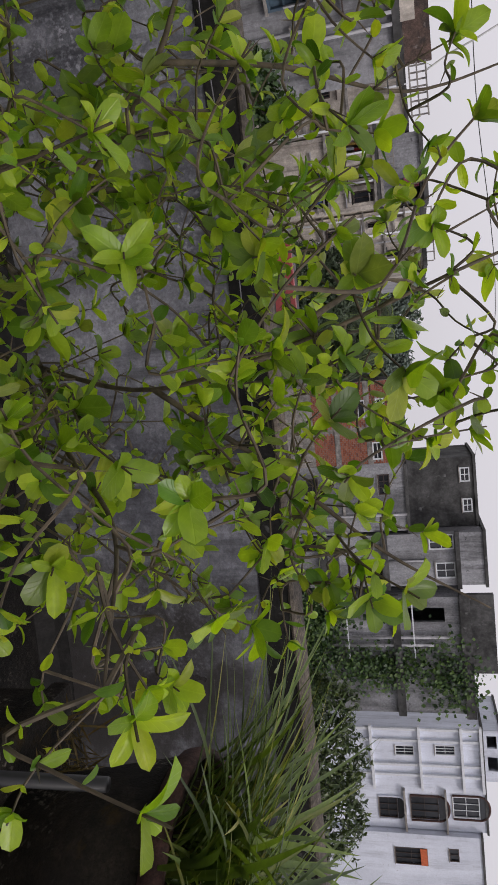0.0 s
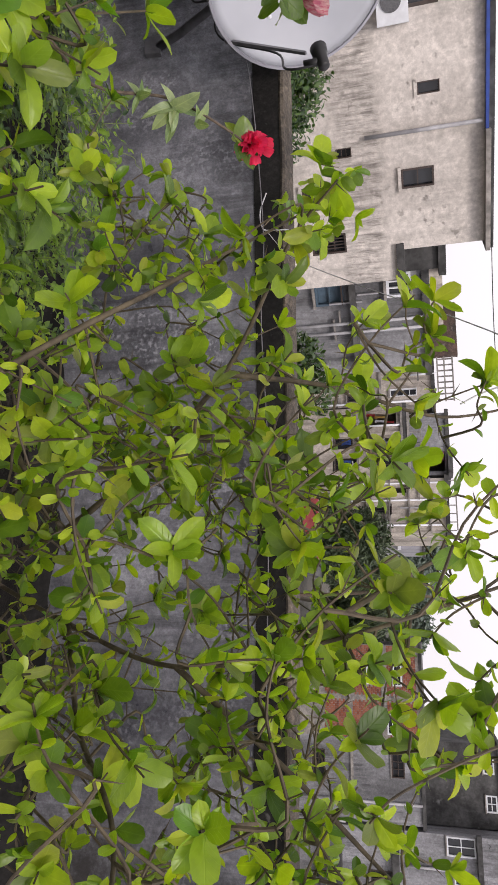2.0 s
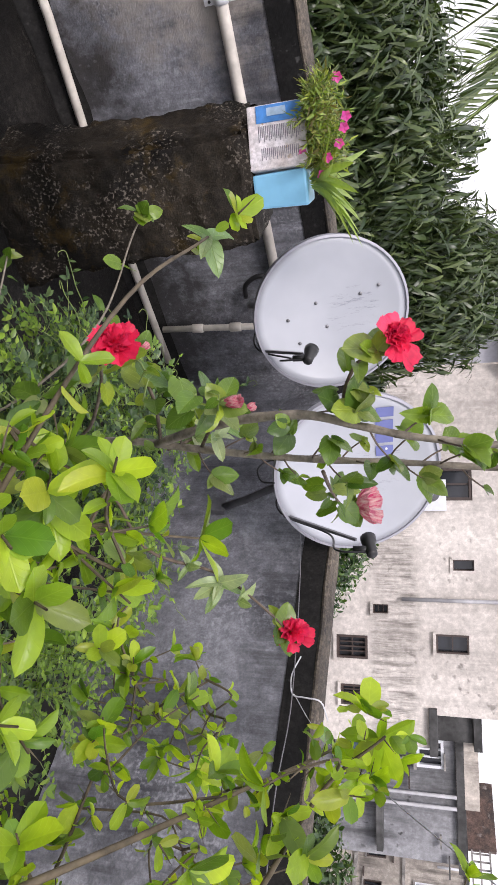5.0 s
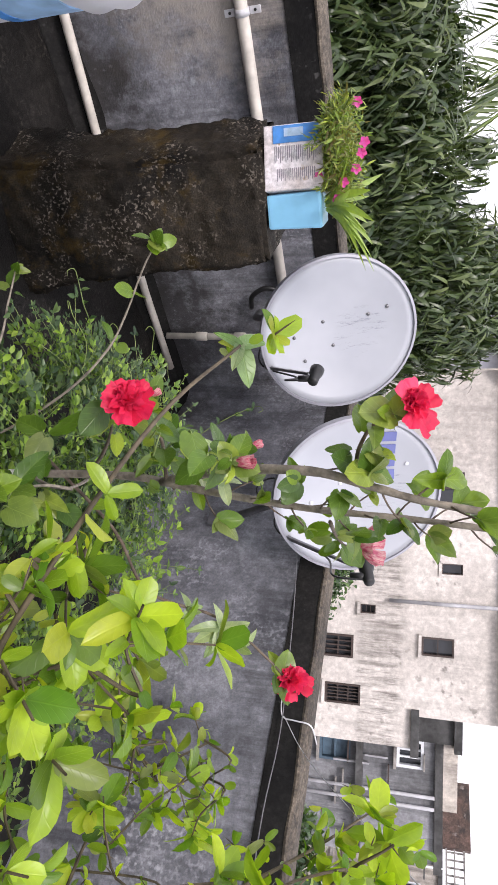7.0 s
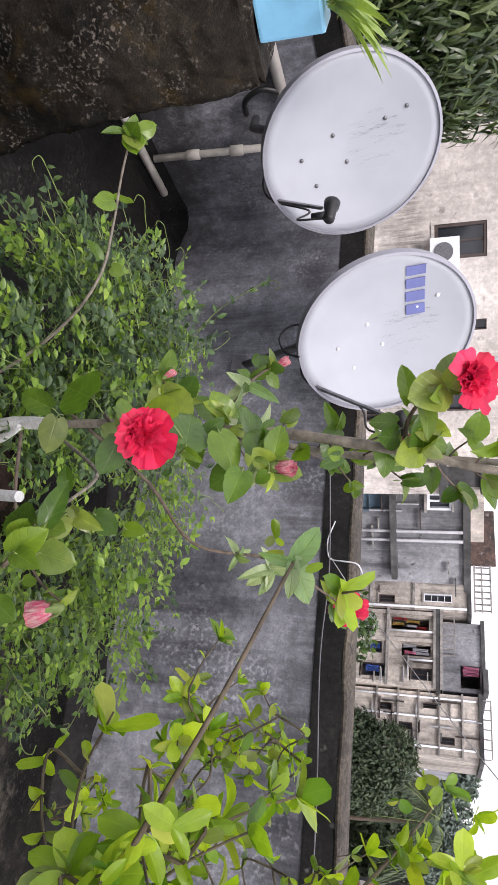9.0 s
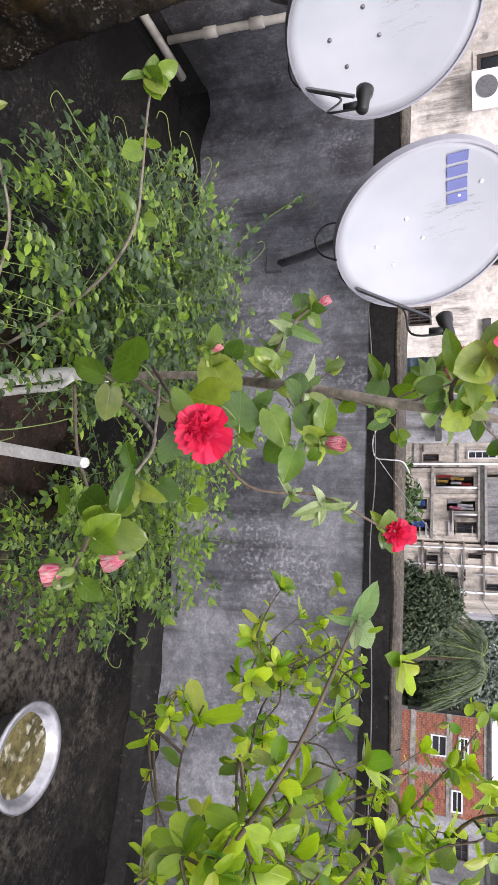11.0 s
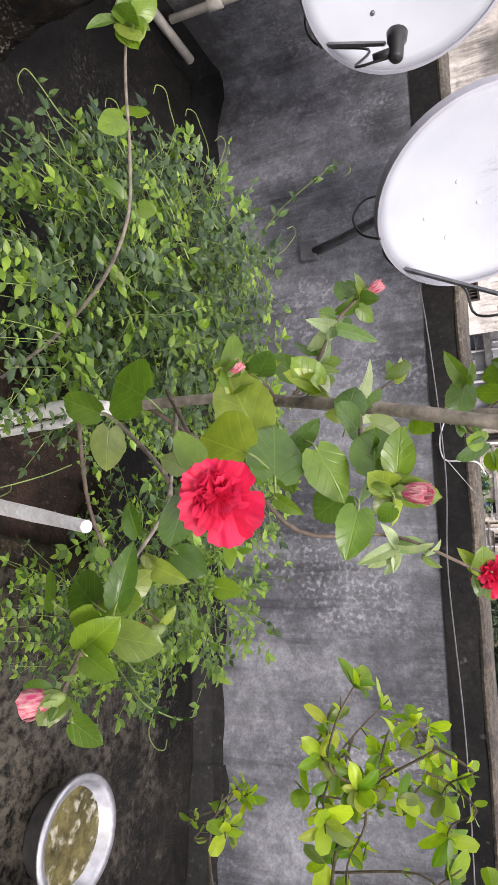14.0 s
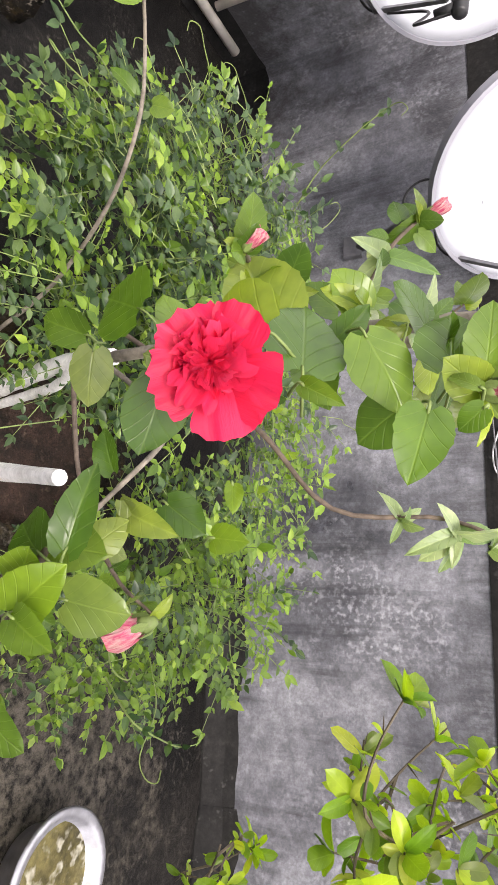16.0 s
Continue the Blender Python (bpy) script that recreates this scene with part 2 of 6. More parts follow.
def box(bm, x0, x1, y0, y1, z0, z1, bevel=0.0, m=None):
    r = bmesh.ops.create_cube(bm, size=1.0, matrix=Matrix.Translation(((x0 + x1) / 2, (y0 + y1) / 2, (z0 + z1) / 2)) @ Matrix.Diagonal((x1 - x0, y1 - y0, z1 - z0, 1)))
    vs = r["verts"]
    if bevel:
        es = list({e for v in vs for e in v.link_edges})
        out = bmesh.ops.bevel(bm, geom=es, offset=bevel, segments=2, affect="EDGES", profile=0.6)
        vs = list({v for f in out["faces"] for v in f.verts} | {v for v in vs if v.is_valid})
    if m is not None:
        bmesh.ops.transform(bm, matrix=m, verts=[v for v in vs if v.is_valid])
    return bm


def boxed(x0, x1, y0, y1, z0, z1, bevel=0.0):
    return box(bmesh.new(), x0, x1, y0, y1, z0, z1, bevel)


def tube(bm, pts, radii, sides=8, caps=True):
    """A tapering round tube along points."""
    pts = [Vector(p) for p in pts]
    if not hasattr(radii, "__len__"):
        radii = [radii] * len(pts)
    rings, up = [], None
    for i, p in enumerate(pts):
        d = (pts[min(i + 1, len(pts) - 1)] - pts[max(i - 1, 0)]).normalized()
        if up is None:
            up = d.orthogonal().normalized()
        up = (up - d * up.dot(d)).normalized()
        side = d.cross(up)
        rings.append([bm.verts.new(p + radii[i] * (math.cos(a) * up + math.sin(a) * side)) for a in (2 * math.pi * k / sides for k in range(sides))])
    for a, b in zip(rings, rings[1:]):
        for k in range(sides):
            bm.faces.new((a[k], a[(k + 1) % sides], b[(k + 1) % sides], b[k]))
    if caps:
        bm.faces.new(rings[0][::-1])
        bm.faces.new(rings[-1])
    return bm


def lathe(bm, profile, sides=32, m=None, caps=True):
    """Turns (radius, height) pairs about the z axis."""
    rings = []
    for r, z in profile:
        rings.append([bm.verts.new((r * math.cos(2 * math.pi * k / sides), r * math.sin(2 * math.pi * k / sides), z)) for k in range(sides)])
    for a, b in zip(rings, rings[1:]):
        for k in range(sides):
            bm.faces.new((a[k], a[(k + 1) % sides], b[(k + 1) % sides], b[k]))
    if caps:
        bm.faces.new(rings[0][::-1])
        bm.faces.new(rings[-1])
    bmesh.ops.remove_doubles(bm, verts=[v for r in rings for v in r], dist=1e-6)
    if m is not None:
        bmesh.ops.transform(bm, matrix=m, verts=[v for r in rings for v in r if v.is_valid])
    return bm


def smooth_path(pts, steps=5):
    """Catmull-Rom points through a few given ones."""
    pts = [Vector(p) for p in pts]
    ext = [2 * pts[0] - pts[1]] + pts + [2 * pts[-1] - pts[-2]]
    out = []
    for i in range(1, len(ext) - 2):
        a, b, c, d = ext[i - 1 : i + 3]
        for s in range(steps):
            t = s / steps
            out.append(0.5 * (2 * b + (c - a) * t + (2 * a - 5 * b + 4 * c - d) * t * t + (3 * b - a - 3 * c + d) * t**3))
    return out + [pts[-1]]


# ---- terrace ----
def prism(bm, outline, z0, z1):
    lo = [bm.verts.new((x, y, z0)) for x, y in outline]
    hi = [bm.verts.new((x, y, z1)) for x, y in outline]
    n = len(outline)
    for k in range(n):
        bm.faces.new((lo[k], lo[(k + 1) % n], hi[(k + 1) % n], hi[k]))
    bm.faces.new(lo[::-1])
    bm.faces.new(hi)
    return bm


def parapet(name, a, b, height, label, thick=0.085, lower=0.0):
    """A low wall from a to b (inner face on the line), a mould-black band and a sloping coping on top."""
    a, b = Vector((*a, 0)), Vector((*b, 0))
    d = (b - a).normalized()
    m = Matrix.Translation(a) @ Matrix(((d.x, -d.y, 0, 0), (d.y, d.x, 0, 0), (0, 0, 1, 0), (0, 0, 0, 1)))
    run = (b - a).length
    top = thing(name, label, "wall", m, kind="structure")
    part("plaster_face", boxed(0, run, 0, thick, -0.4, height - 0.105), M_PLASTER, top)
    # sloping strip added to give the wall foot its dark band
    bm = bmesh.new()
    steps = int(run / 0.06)
    rows = []
    for i in range(steps + 1):
        x = run * i / steps
        k = 0.012 * noise.noise((x * 5, 1, 4))
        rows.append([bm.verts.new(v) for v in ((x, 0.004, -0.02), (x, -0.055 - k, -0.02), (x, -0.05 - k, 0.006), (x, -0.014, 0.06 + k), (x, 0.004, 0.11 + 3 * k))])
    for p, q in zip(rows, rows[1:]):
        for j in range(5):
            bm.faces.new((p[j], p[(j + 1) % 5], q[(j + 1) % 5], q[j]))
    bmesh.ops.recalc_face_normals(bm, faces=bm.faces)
    part("fillet", bm, M_BAND, top, "dark sloping strip added along the foot of the wall")
    part("band", boxed(0, run, -0.004, thick, height - 0.105, height - 0.008), M_BAND, top, "mould-black upper band of the parapet")
    bm = bmesh.new()
    n = int(run / 0.05)
    prof = [(-0.006, -0.01), (-0.009, -0.003), (-0.002, 0.005), (0.03, 0.014), (thick - 0.012, 0.02), (thick + 0.008, 0.008), (thick + 0.008, -0.03)]
    rows = []
    for i in range(n + 1):
        x = run * i / n
        rows.append([bm.verts.new((x, y + 0.006 * noise.noise((x * 9, y * 30, 3)), height + z + 0.005 * noise.noise((x * 7, y * 40, 8)))) for y, z in prof])
    k = len(prof)
    for p, q in zip(rows, rows[1:]):
        for j in range(k):
            bm.faces.new((p[j], p[(j + 1) % k], q[(j + 1) % k], q[j]))
    bm.faces.new(rows[0])
    bm.faces.new(rows[-1][::-1])
    bmesh.ops.recalc_face_normals(bm, faces=bm.faces)
    part("coping", bm, M_COPING, top, "weathered grey-brown coping")
    return top


CORNER, BEND = (-2.32, 2.41), (0.2, 2.755)
floor = part("floor", prism(bmesh.new(), [(-1.85, -2.2), (3.4, -2.2), (3.4, 2.9), (0.2, 2.9), (-2.5, 2.6)], -0.2, 0.0), M_FLOOR)
tagged(floor, "wet dark mossy concrete roof terrace floor", "floor", kind="structure")
parapet("wall_north", CORNER, BEND, 0.93, "grey wet cement parapet with a black band and mossy coping")
parapet("wall_north_east", BEND, (3.4, 2.78), 0.93, "grey wet cement parapet with a black band and mossy coping")
parapet("wall_west", (-1.69, -2.2), CORNER, 0.93, "grey stained cement parapet carrying pvc pipes")
parapet("wall_east", (3.4, 2.78), (3.4, -2.2), 0.93, "grey wet cement parapet with a black band")
parapet("wall_south", (3.4, -2.2), (-1.69, -2.2), 0.93, "grey wet cement parapet with a black band")
lower = part("house_below", prism(bmesh.new(), [(-1.74, -2.15), (3.35, -2.15), (3.35, 2.74), (0.2, 2.74), (-2.28, 2.42)], -9.2, -0.2), M_GREYWALL)
tagged(lower, "grey rendered storeys of the house under the terrace", "house", kind="structure")


# ---- plant materials ----
M_LIME = leaf_mat("lime_leaf", [(0.06, 0.15, 0.013), (0.28, 0.42, 0.024), (0.43, 0.56, 0.035), (0.1, 0.24, 0.018), (0.34, 0.48, 0.028), (0.15, 0.3, 0.02), (0.44, 0.5, 0.035)], 0.33, 0.4, veins=6.0, tint=(1.6, 1.7, 0.4), vein_show=0.22)
M_LIME_ALL = leaf_mat("lime_leaf_crown", [(0.045, 0.105, 0.012), (0.22, 0.34, 0.02), (0.43, 0.56, 0.034), (0.08, 0.19, 0.016), (0.33, 0.47, 0.025), (0.09, 0.19, 0.018), (0.17, 0.22, 0.055), (0.4, 0.46, 0.035)], 0.36, 0.42, single=False, veins=6.0, tint=(1.6, 1.7, 0.4), vein_show=0.2)
M_HIB = leaf_mat("hibiscus_leaf", [(0.045, 0.1, 0.014), (0.085, 0.165, 0.016), (0.155, 0.25, 0.016), (0.055, 0.115, 0.02), (0.11, 0.19, 0.022), (0.155, 0.2, 0.065), (0.24, 0.33, 0.018)], 0.33, 0.3, veins=4.5, vein_show=0.34)
M_HIB_PALE = leaf_mat("variegated_hibiscus_leaf", [(0.2, 0.29, 0.13), (0.34, 0.42, 0.24), (0.13, 0.24, 0.07), (0.42, 0.47, 0.33)], 0.38, 0.25, veins=5.0, vein_show=0.5)
M_SMALL = leaf_mat("jasmine_leaf", [(0.013, 0.035, 0.015), (0.042, 0.085, 0.03), (0.08, 0.145, 0.048), (0.024, 0.055, 0.022), (0.13, 0.2, 0.07)], 0.34, 0.28, single=False, veins=6.0)
M_SMALL_BRIGHT = leaf_mat("jasmine_young_leaf", [(0.05, 0.1, 0.015), (0.12, 0.22, 0.025), (0.22, 0.36, 0.04), (0.08, 0.16, 0.02), (0.3, 0.43, 0.06)], 0.36, 0.35, single=False, veins=6.0)
M_MANGO = leaf_mat("mango_leaf", [(0.014, 0.03, 0.012), (0.04, 0.068, 0.022), (0.085, 0.125, 0.04), (0.022, 0.045, 0.016), (0.13, 0.17, 0.06)], 0.38, 0.15, single=False)
# Greens lightened, with a little air haze painted into them.
M_FARTREE = leaf_mat("far_tree_leaf", [(0.028, 0.048, 0.028), (0.055, 0.085, 0.045), (0.09, 0.125, 0.07), (0.04, 0.065, 0.035)], 0.6, 0.12, single=False)
# Air haze painted into the leaf colour: paler, bluer greens.
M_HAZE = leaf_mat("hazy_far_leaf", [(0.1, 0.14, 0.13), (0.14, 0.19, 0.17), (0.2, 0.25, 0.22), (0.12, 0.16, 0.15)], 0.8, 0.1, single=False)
M_GRASS = leaf_mat("strap_leaf", [(0.1, 0.17, 0.04), (0.17, 0.27, 0.06), (0.26, 0.35, 0.1), (0.32, 0.32, 0.12)], 0.4, 0.3, single=False)
M_PALM = leaf_mat("coconut_frond", [(0.03, 0.06, 0.025), (0.07, 0.11, 0.04), (0.13, 0.17, 0.07), (0.05, 0.085, 0.03)], 0.4, 0.2, single=False)
M_IVY = leaf_mat("ivy_leaf", [(0.012, 0.035, 0.012), (0.03, 0.07, 0.02), (0.06, 0.12, 0.03), (0.1, 0.17, 0.04)], 0.5, 0.2, single=False)
M_PETAL = leaf_mat("red_petal", [(0.64, 0.012, 0.06), (0.8, 0.03, 0.11), (0.72, 0.018, 0.085), (0.85, 0.06, 0.165)], 0.5, 0.38, tint=(1.1, 1.0, 1.3), ridges=True)
M_BUD = leaf_mat("pink_bud_petal", [(0.5, 0.02, 0.12), (0.58, 0.06, 0.17), (0.52, 0.12, 0.2)], 0.5, 0.25, tint=(1.1, 1.0, 1.0), streak=(0.72, 0.6, 0.52))
M_BARK = plain_mat("grey_brown_bark", (0.2, 0.175, 0.14), 0.85, 0, 0.5, 60, 0.8)
M_TWIG = plain_mat("brown_twig", (0.12, 0.09, 0.068), 0.8, 0, 0.5, 60, 0.8)
M_LIMEBARK = plain_mat("dark_lime_twig", (0.085, 0.066, 0.042), 0.75, 0, 0.5, 60, 0.6)
M_GREENSTEM = plain_mat("green_stem", (0.16, 0.22, 0.06), 0.6, 0, 0.3, 50)
M_LIMEWASH = rough_mat("white_lime_wash", (0.66, 0.65, 0.62), (0.86, 0.86, 0.84), (0.35, 0.32, 0.28), 14, 120, None, 0.85, (0.66, 0.72), 0.5, grainy=0.25)
M_OLDWASH = rough_mat("grimy_lime_wash", (0.4, 0.385, 0.36), (0.68, 0.67, 0.65), (0.13, 0.11, 0.09), 16, 120, None, 0.9, (0.58, 0.68), 0.7, mid=0.3, grainy=0.35)
M_SOIL = rough_mat("dark_red_soil", (0.012, 0.007, 0.005), (0.05, 0.026, 0.019), (0.11, 0.075, 0.055), 18, 110, None, 0.9, (0.56, 0.68), 1.0, mid=0.6)

RND = random.Random(7)


# ---- plant builders ----
def blade(width, fold=0.12, curl=0.1, tip=1.0, wave=0.0, rows=6, teeth=0.0, broad=0.45, seed=0):
    """A leaf blade of length 1 along x: folded along the midrib, curling down, widest at broad."""
    verts, faces = [], []
    rnd = random.Random(seed)
    for i in range(rows + 1):
        t = i / rows
        a = t / broad * 0.5 if t < broad else 0.5 + (t - broad) / (1 - broad) * 0.5
        w = width * 0.5 * max(0.0, math.sin(math.pi * a)) ** (0.62 if a < 0.5 else tip)
        w *= 1 + (teeth if i % 2 else -teeth) + rnd.uniform(-0.04, 0.04)
        z = -curl * t * t + 0.02 * math.sin(5 * t)
        k = wave * math.sin(9 * t + seed)
        verts += [(t, w, z + fold * w + k), (t, w * 0.5, z + fold * w * 0.25), (t, 0, z), (t, -w * 0.5, z + fold * w * 0.25), (t, -w, z + fold * w - k)]
    for i in range(rows):
        for j in range(4):
            a = 5 * i + j
            faces.append((a, a + 5, a + 6, a + 1))
    return verts, faces


def heart_blade(width, fold, curl, wave, seed):
    """A toothed, heart-shaped leaf of length 1 along x, puckered between its veins."""
    verts, faces = [], []
    rnd = random.Random(seed)
    rows, sides = 16, (-1, -0.66, -0.33, 0, 0.33, 0.66, 1)
    for i in range(rows + 1):
        t = i / rows
        w = width * 0.5 * 2.12 * (t + 0.015) ** 0.42 * max(0.0, 1 - t) ** 0.72 * (1 + rnd.uniform(-0.03, 0.03))
        for q in sides:
            a = abs(q)
            out = 1 + (0.025 if i % 2 else -0.015) * (a == 1)
            x = t - 0.1 * a * a * (1 - t) ** 5 - 0.02 * a * (i % 2) * (a == 1)
            z = -curl * t * t + fold * a * w + wave * a * math.sin(7 * t + seed + 2 * q) + 0.014 * math.sin(28 * t - 7 * a) * a * (1.2 - a)
            verts.append((x, q * w * out, z))
    for i in range(rows):
        for j in range(6):
            a = 7 * i + j
            faces.append((a, a + 7, a + 8, a + 1))
    return verts, faces


def spoon_blade(width, fold, curl, seed, rows=8):
    """A blunt leaf of length 1 along x, widest past its middle."""
    verts, faces = [], []
    rnd = random.Random(seed)
    for i in range(rows + 1):
        t = i / rows
        w = width * 0.5 * 1.94 * t**0.55 * max(0.0, 1 - t) ** 0.42 * (1 + rnd.uniform(-0.04, 0.04)) + 0.006 * (1 - t)
        z = -curl * t * t + 0.02 * math.sin(6 * t + seed)
        for q in (-1, -0.5, 0, 0.5, 1):
            verts.append((t - 0.03 * (t > 0.97) * (q == 0), q * w, z + fold * abs(q) ** 1.5 * w + 0.02 * q * math.sin(6 * t + seed)))
    for i in range(rows):
        for j in range(4):
            a = 5 * i + j
            faces.append((a, a + 5, a + 6, a + 1))
    return verts, faces


def slim_blade(width, curl=0.3, rows=3):
    """A cheap long leaf for crowns that are seen from afar."""
    verts, faces = [], []
    for i in range(rows + 1):
        t = i / rows
        w = width * 0.5 * (math.sin(math.pi * (0.12 + 0.86 * t)))
        verts += [(t, w, 0.15 * w - curl * t * t), (t, 0, -curl * t * t), (t, -w, 0.15 * w - curl * t * t)]
    for i in range(rows):
        for j in range(2):
            faces.append((3 * i + j, 3 * i + j + 3, 3 * i + j + 4, 3 * i + j + 1))
    return verts, faces


def placed(me, coords):
    """Keeps each blade's own coordinates on its mesh, for the veins."""
    at = me.attributes.new("blade_place", "FLOAT_VECTOR", "POINT")
    at.data.foreach_set("vector", [c for v in coords for c in v])


def leaf_mesh(name, mat, shape=None, **how):
    verts, faces = shape or blade(**how)
    me = bpy.data.meshes.new(name)
    me.from_pydata([Vector(v) for v in verts], [], faces)
    placed(me, verts)
    me.shade_smooth()
    me.materials.append(mat)
    return me


def aim(base, way, face, size):
    """A pose with x along way and z as near face as it can be."""
    x = Vector(way).normalized()
    y = Vector(face).cross(x)
    if y.length < 1e-4:
        y = x.orthogonal()
    y.normalize()
    z = x.cross(y)
    return Matrix.Translation(base) @ Matrix((x, y, z)).transposed().to_4x4() @ Matrix.Diagonal((size, size, size, 1))


def any_way(rnd):
    return Vector((rnd.gauss(0, 1), rnd.gauss(0, 1), rnd.gauss(0, 1))).normalized()


class Heap:
    """Gathers many small copies of leaf shapes into one mesh."""

    def __init__(self):
        self.verts, self.faces, self.own = [], [], []

    def add(self, shape, m):
        n = len(self.verts)
        self.verts += [m @ Vector(v) for v in shape[0]]
        self.faces += [tuple(n + i for i in f) for f in shape[1]]
        self.own += shape[0]

    def made(self, name, mat, parent=None, label="", smooth=True):
        me = bpy.data.meshes.new(name)
        me.from_pydata(self.verts, [], self.faces)
        placed(me, self.own)
        if smooth:
            me.shade_smooth()
        ob = part(name, me, mat, parent, label)
        ob["kind"] = "stuff"
        return ob


def stem(name, pts, r0, r1, mat, parent, label="", steps=6, sides=7, knobs=0.12):
    path = smooth_path(pts, steps)
    n = len(path)
    radii = [(r0 + (r1 - r0) * i / (n - 1)) * (1 + knobs * math.sin(i * 2.3) * (i % 3 == 0)) for i in range(n)]
    return part(name, tube(bmesh.new(), path, radii, sides), mat, parent, label, smooth=True)


def bloom(parent, centre, face, radius, petals=24, mat=None, seed=1, name="flower"):
    """A double hibiscus flower: broad ruffled outer petals and a crumpled heart, on a green calyx."""
    rnd = random.Random(seed)
    face = Vector(face).normalized()
    side = face.orthogonal().normalized()
    up = face.cross(side)
    bm = bmesh.new()
    tube(bm, [Vector(centre) - face * radius * 0.75, Vector(centre) - face * radius * 0.45, Vector(centre) - face * radius * 0.1], [radius * 0.07, radius * 0.16, radius * 0.2], 8)
    head = part(name, bm, M_GREENSTEM, parent, "double red hibiscus flower with ruffled petals", smooth=True)
    for i in range(petals):
        ring = 0 if i < 5 else 1 if i < 13 else 2
        a = (i * 1.257 if ring == 0 else i * 2.399) + rnd.uniform(-0.28, 0.28)
        lift = (0.12, 0.4, 0.7)[ring] + rnd.uniform(-0.3, 0.5)
        size = radius * (1.02, 0.74, 0.5)[ring] * rnd.uniform(0.7, 1.2)
        out = math.cos(a) * side + math.sin(a) * up
        way = out * math.cos(lift) + face * math.sin(lift)
        flat = face * math.cos(lift) - out * math.sin(lift)
        flat = flat + (0.15, 0.45, 0.8)[ring] * any_way(rnd)
        verts, faces = [], []
        rows, cols = 7, 12
        wide = rnd.uniform(0.85, 1.2) if ring == 0 else rnd.uniform(0.95, 1.4)
        ruffle = (0.8, 1.6, 2.0)[ring]
        ph = rnd.uniform(0, 6)
        for r in range(rows + 1):
            t = r / rows
            for c in range(cols + 1):
                s = 2 * c / cols - 1
                w = wide * (0.12 + 0.88 * t**0.8) * (1 - 0.18 * t**6)
                edge = t**2
                x = t * (1 - 0.16 * s * s * t) + 0.035 * edge * (math.sin(5 * s + ph) + math.sin(13 * s + 2.3 * ph))
                z = ruffle * (0.1 * edge * math.sin(5.5 * s + ph) + 0.06 * edge * math.sin(12 * s - ph)) - 0.12 * t * t + 0.1 * s * s * t
                verts.append((x, s * w * 0.55, z))
        for r in range(rows):
            for c in range(cols):
                k = r * (cols + 1) + c
                faces.append((k, k + cols + 1, k + cols + 2, k + 1))
        me = bpy.data.meshes.new("petal")
        me.from_pydata([Vector(v) for v in verts], [], faces)
        me.shade_smooth()
        part("petal", me, mat or M_PETAL, head, m=aim(Vector(centre) + face * radius * (0.0, 0.05, 0.1)[ring] + (0.0, 0.1, 0.14)[ring] * radius * side, way, flat, size))
    return head


def bud(parent, base, way, size, seed=1, open_=0.3):
    """A furled pink bud in its green sepals."""
    rnd = random.Random(seed)
    base, way = Vector(base), Vector(way).normalized()
    side = way.orthogonal().normalized()
    up = way.cross(side)
    bm = bmesh.new()
    tube(bm, [base, base + way * size * 0.2, base + way * size * 0.36], [size * 0.08, size * 0.2, size * 0.17], 8)
    head = part("bud", bm, M_GREENSTEM, parent, "furled pink and white hibiscus bud", smooth=True)
    for i in range(7):
        a = i * 0.898 + rnd.uniform(-0.12, 0.12)
        out = math.cos(a) * side + math.sin(a) * up
        verts, faces = [], []
        ph = rnd.uniform(0, 6)
        for r in range(7):
            t = r / 6
            w = 0.2 + 0.16 * t
            for c in range(5):
                q = c / 2 - 1
                verts.append((t * (1 - 0.12 * q * q * t) + 0.04 * t * t * math.sin(4 * q + ph), q * w, 0.1 * q * q - 0.1 * math.sin(3.1 * t) + 0.05 * t * math.cos(6 * q + ph)))
        for r in range(6):
            for c in range(4):
                k = 5 * r + c
                faces.append((k, k + 5, k + 6, k + 1))
        me = bpy.data.meshes.new("petal")
        me.from_pydata([Vector(v) for v in verts], [], faces)
        me.shade_smooth()
        part("petal", me, M_BUD, head, m=aim(base + way * size * 0.25 + out * size * 0.12, way + out * open_ * 0.6, -out, size * rnd.uniform(0.66, 0.82)))
    for i in range(5):
        a = i * 1.257
        out = math.cos(a) * side + math.sin(a) * up
        me = bpy.data.meshes.new("sepal")
        shape = slim_blade(0.4, 0.1)
        me.from_pydata([Vector(v) for v in shape[0]], [], shape[1])
        part("sepal", me, M_GREENSTEM, head, m=aim(base + way * size * 0.1 + out * size * 0.17, way + out * 0.25, out, size * 0.42))
    return head


# ---- hibiscus in its planter ----
planter = thing("planter", "low square mossy concrete planter filled with dark red soil", "planter", pose(-0.53, 1.66, 0))
for nm, args in (("side_panel", (0.175, 0.215, -0.27, 0.27, 0, 0.17)), ("side_panel", (-0.215, -0.175, -0.27, 0.27, 0, 0.17)), ("end_panel", (-0.175, 0.175, 0.23, 0.27, 0, 0.167)), ("end_panel", (-0.175, 0.175, -0.27, -0.23, 0, 0.167))):
    part(nm, boxed(*args, 0.006), M_BLOCK, planter, "mossy dark concrete panel")
bm = bmesh.new()
for i in range(11):
    for j in range(15):
        bm.verts.new((-0.175 + 0.035 * i, -0.23 + 0.46 * j / 14, 0.11 + 0.03 * noise.noise((i * 0.9, j * 0.8, 2))))
bm.verts.ensure_lookup_table()
for i in range(10):
    for j in range(14):
        k = i * 15 + j
        bm.faces.new([bm.verts[q] for q in (k, k + 15, k + 16, k + 1)])
part("soil", bm, M_SOIL, planter, "dark reddish-brown garden soil", smooth=True)

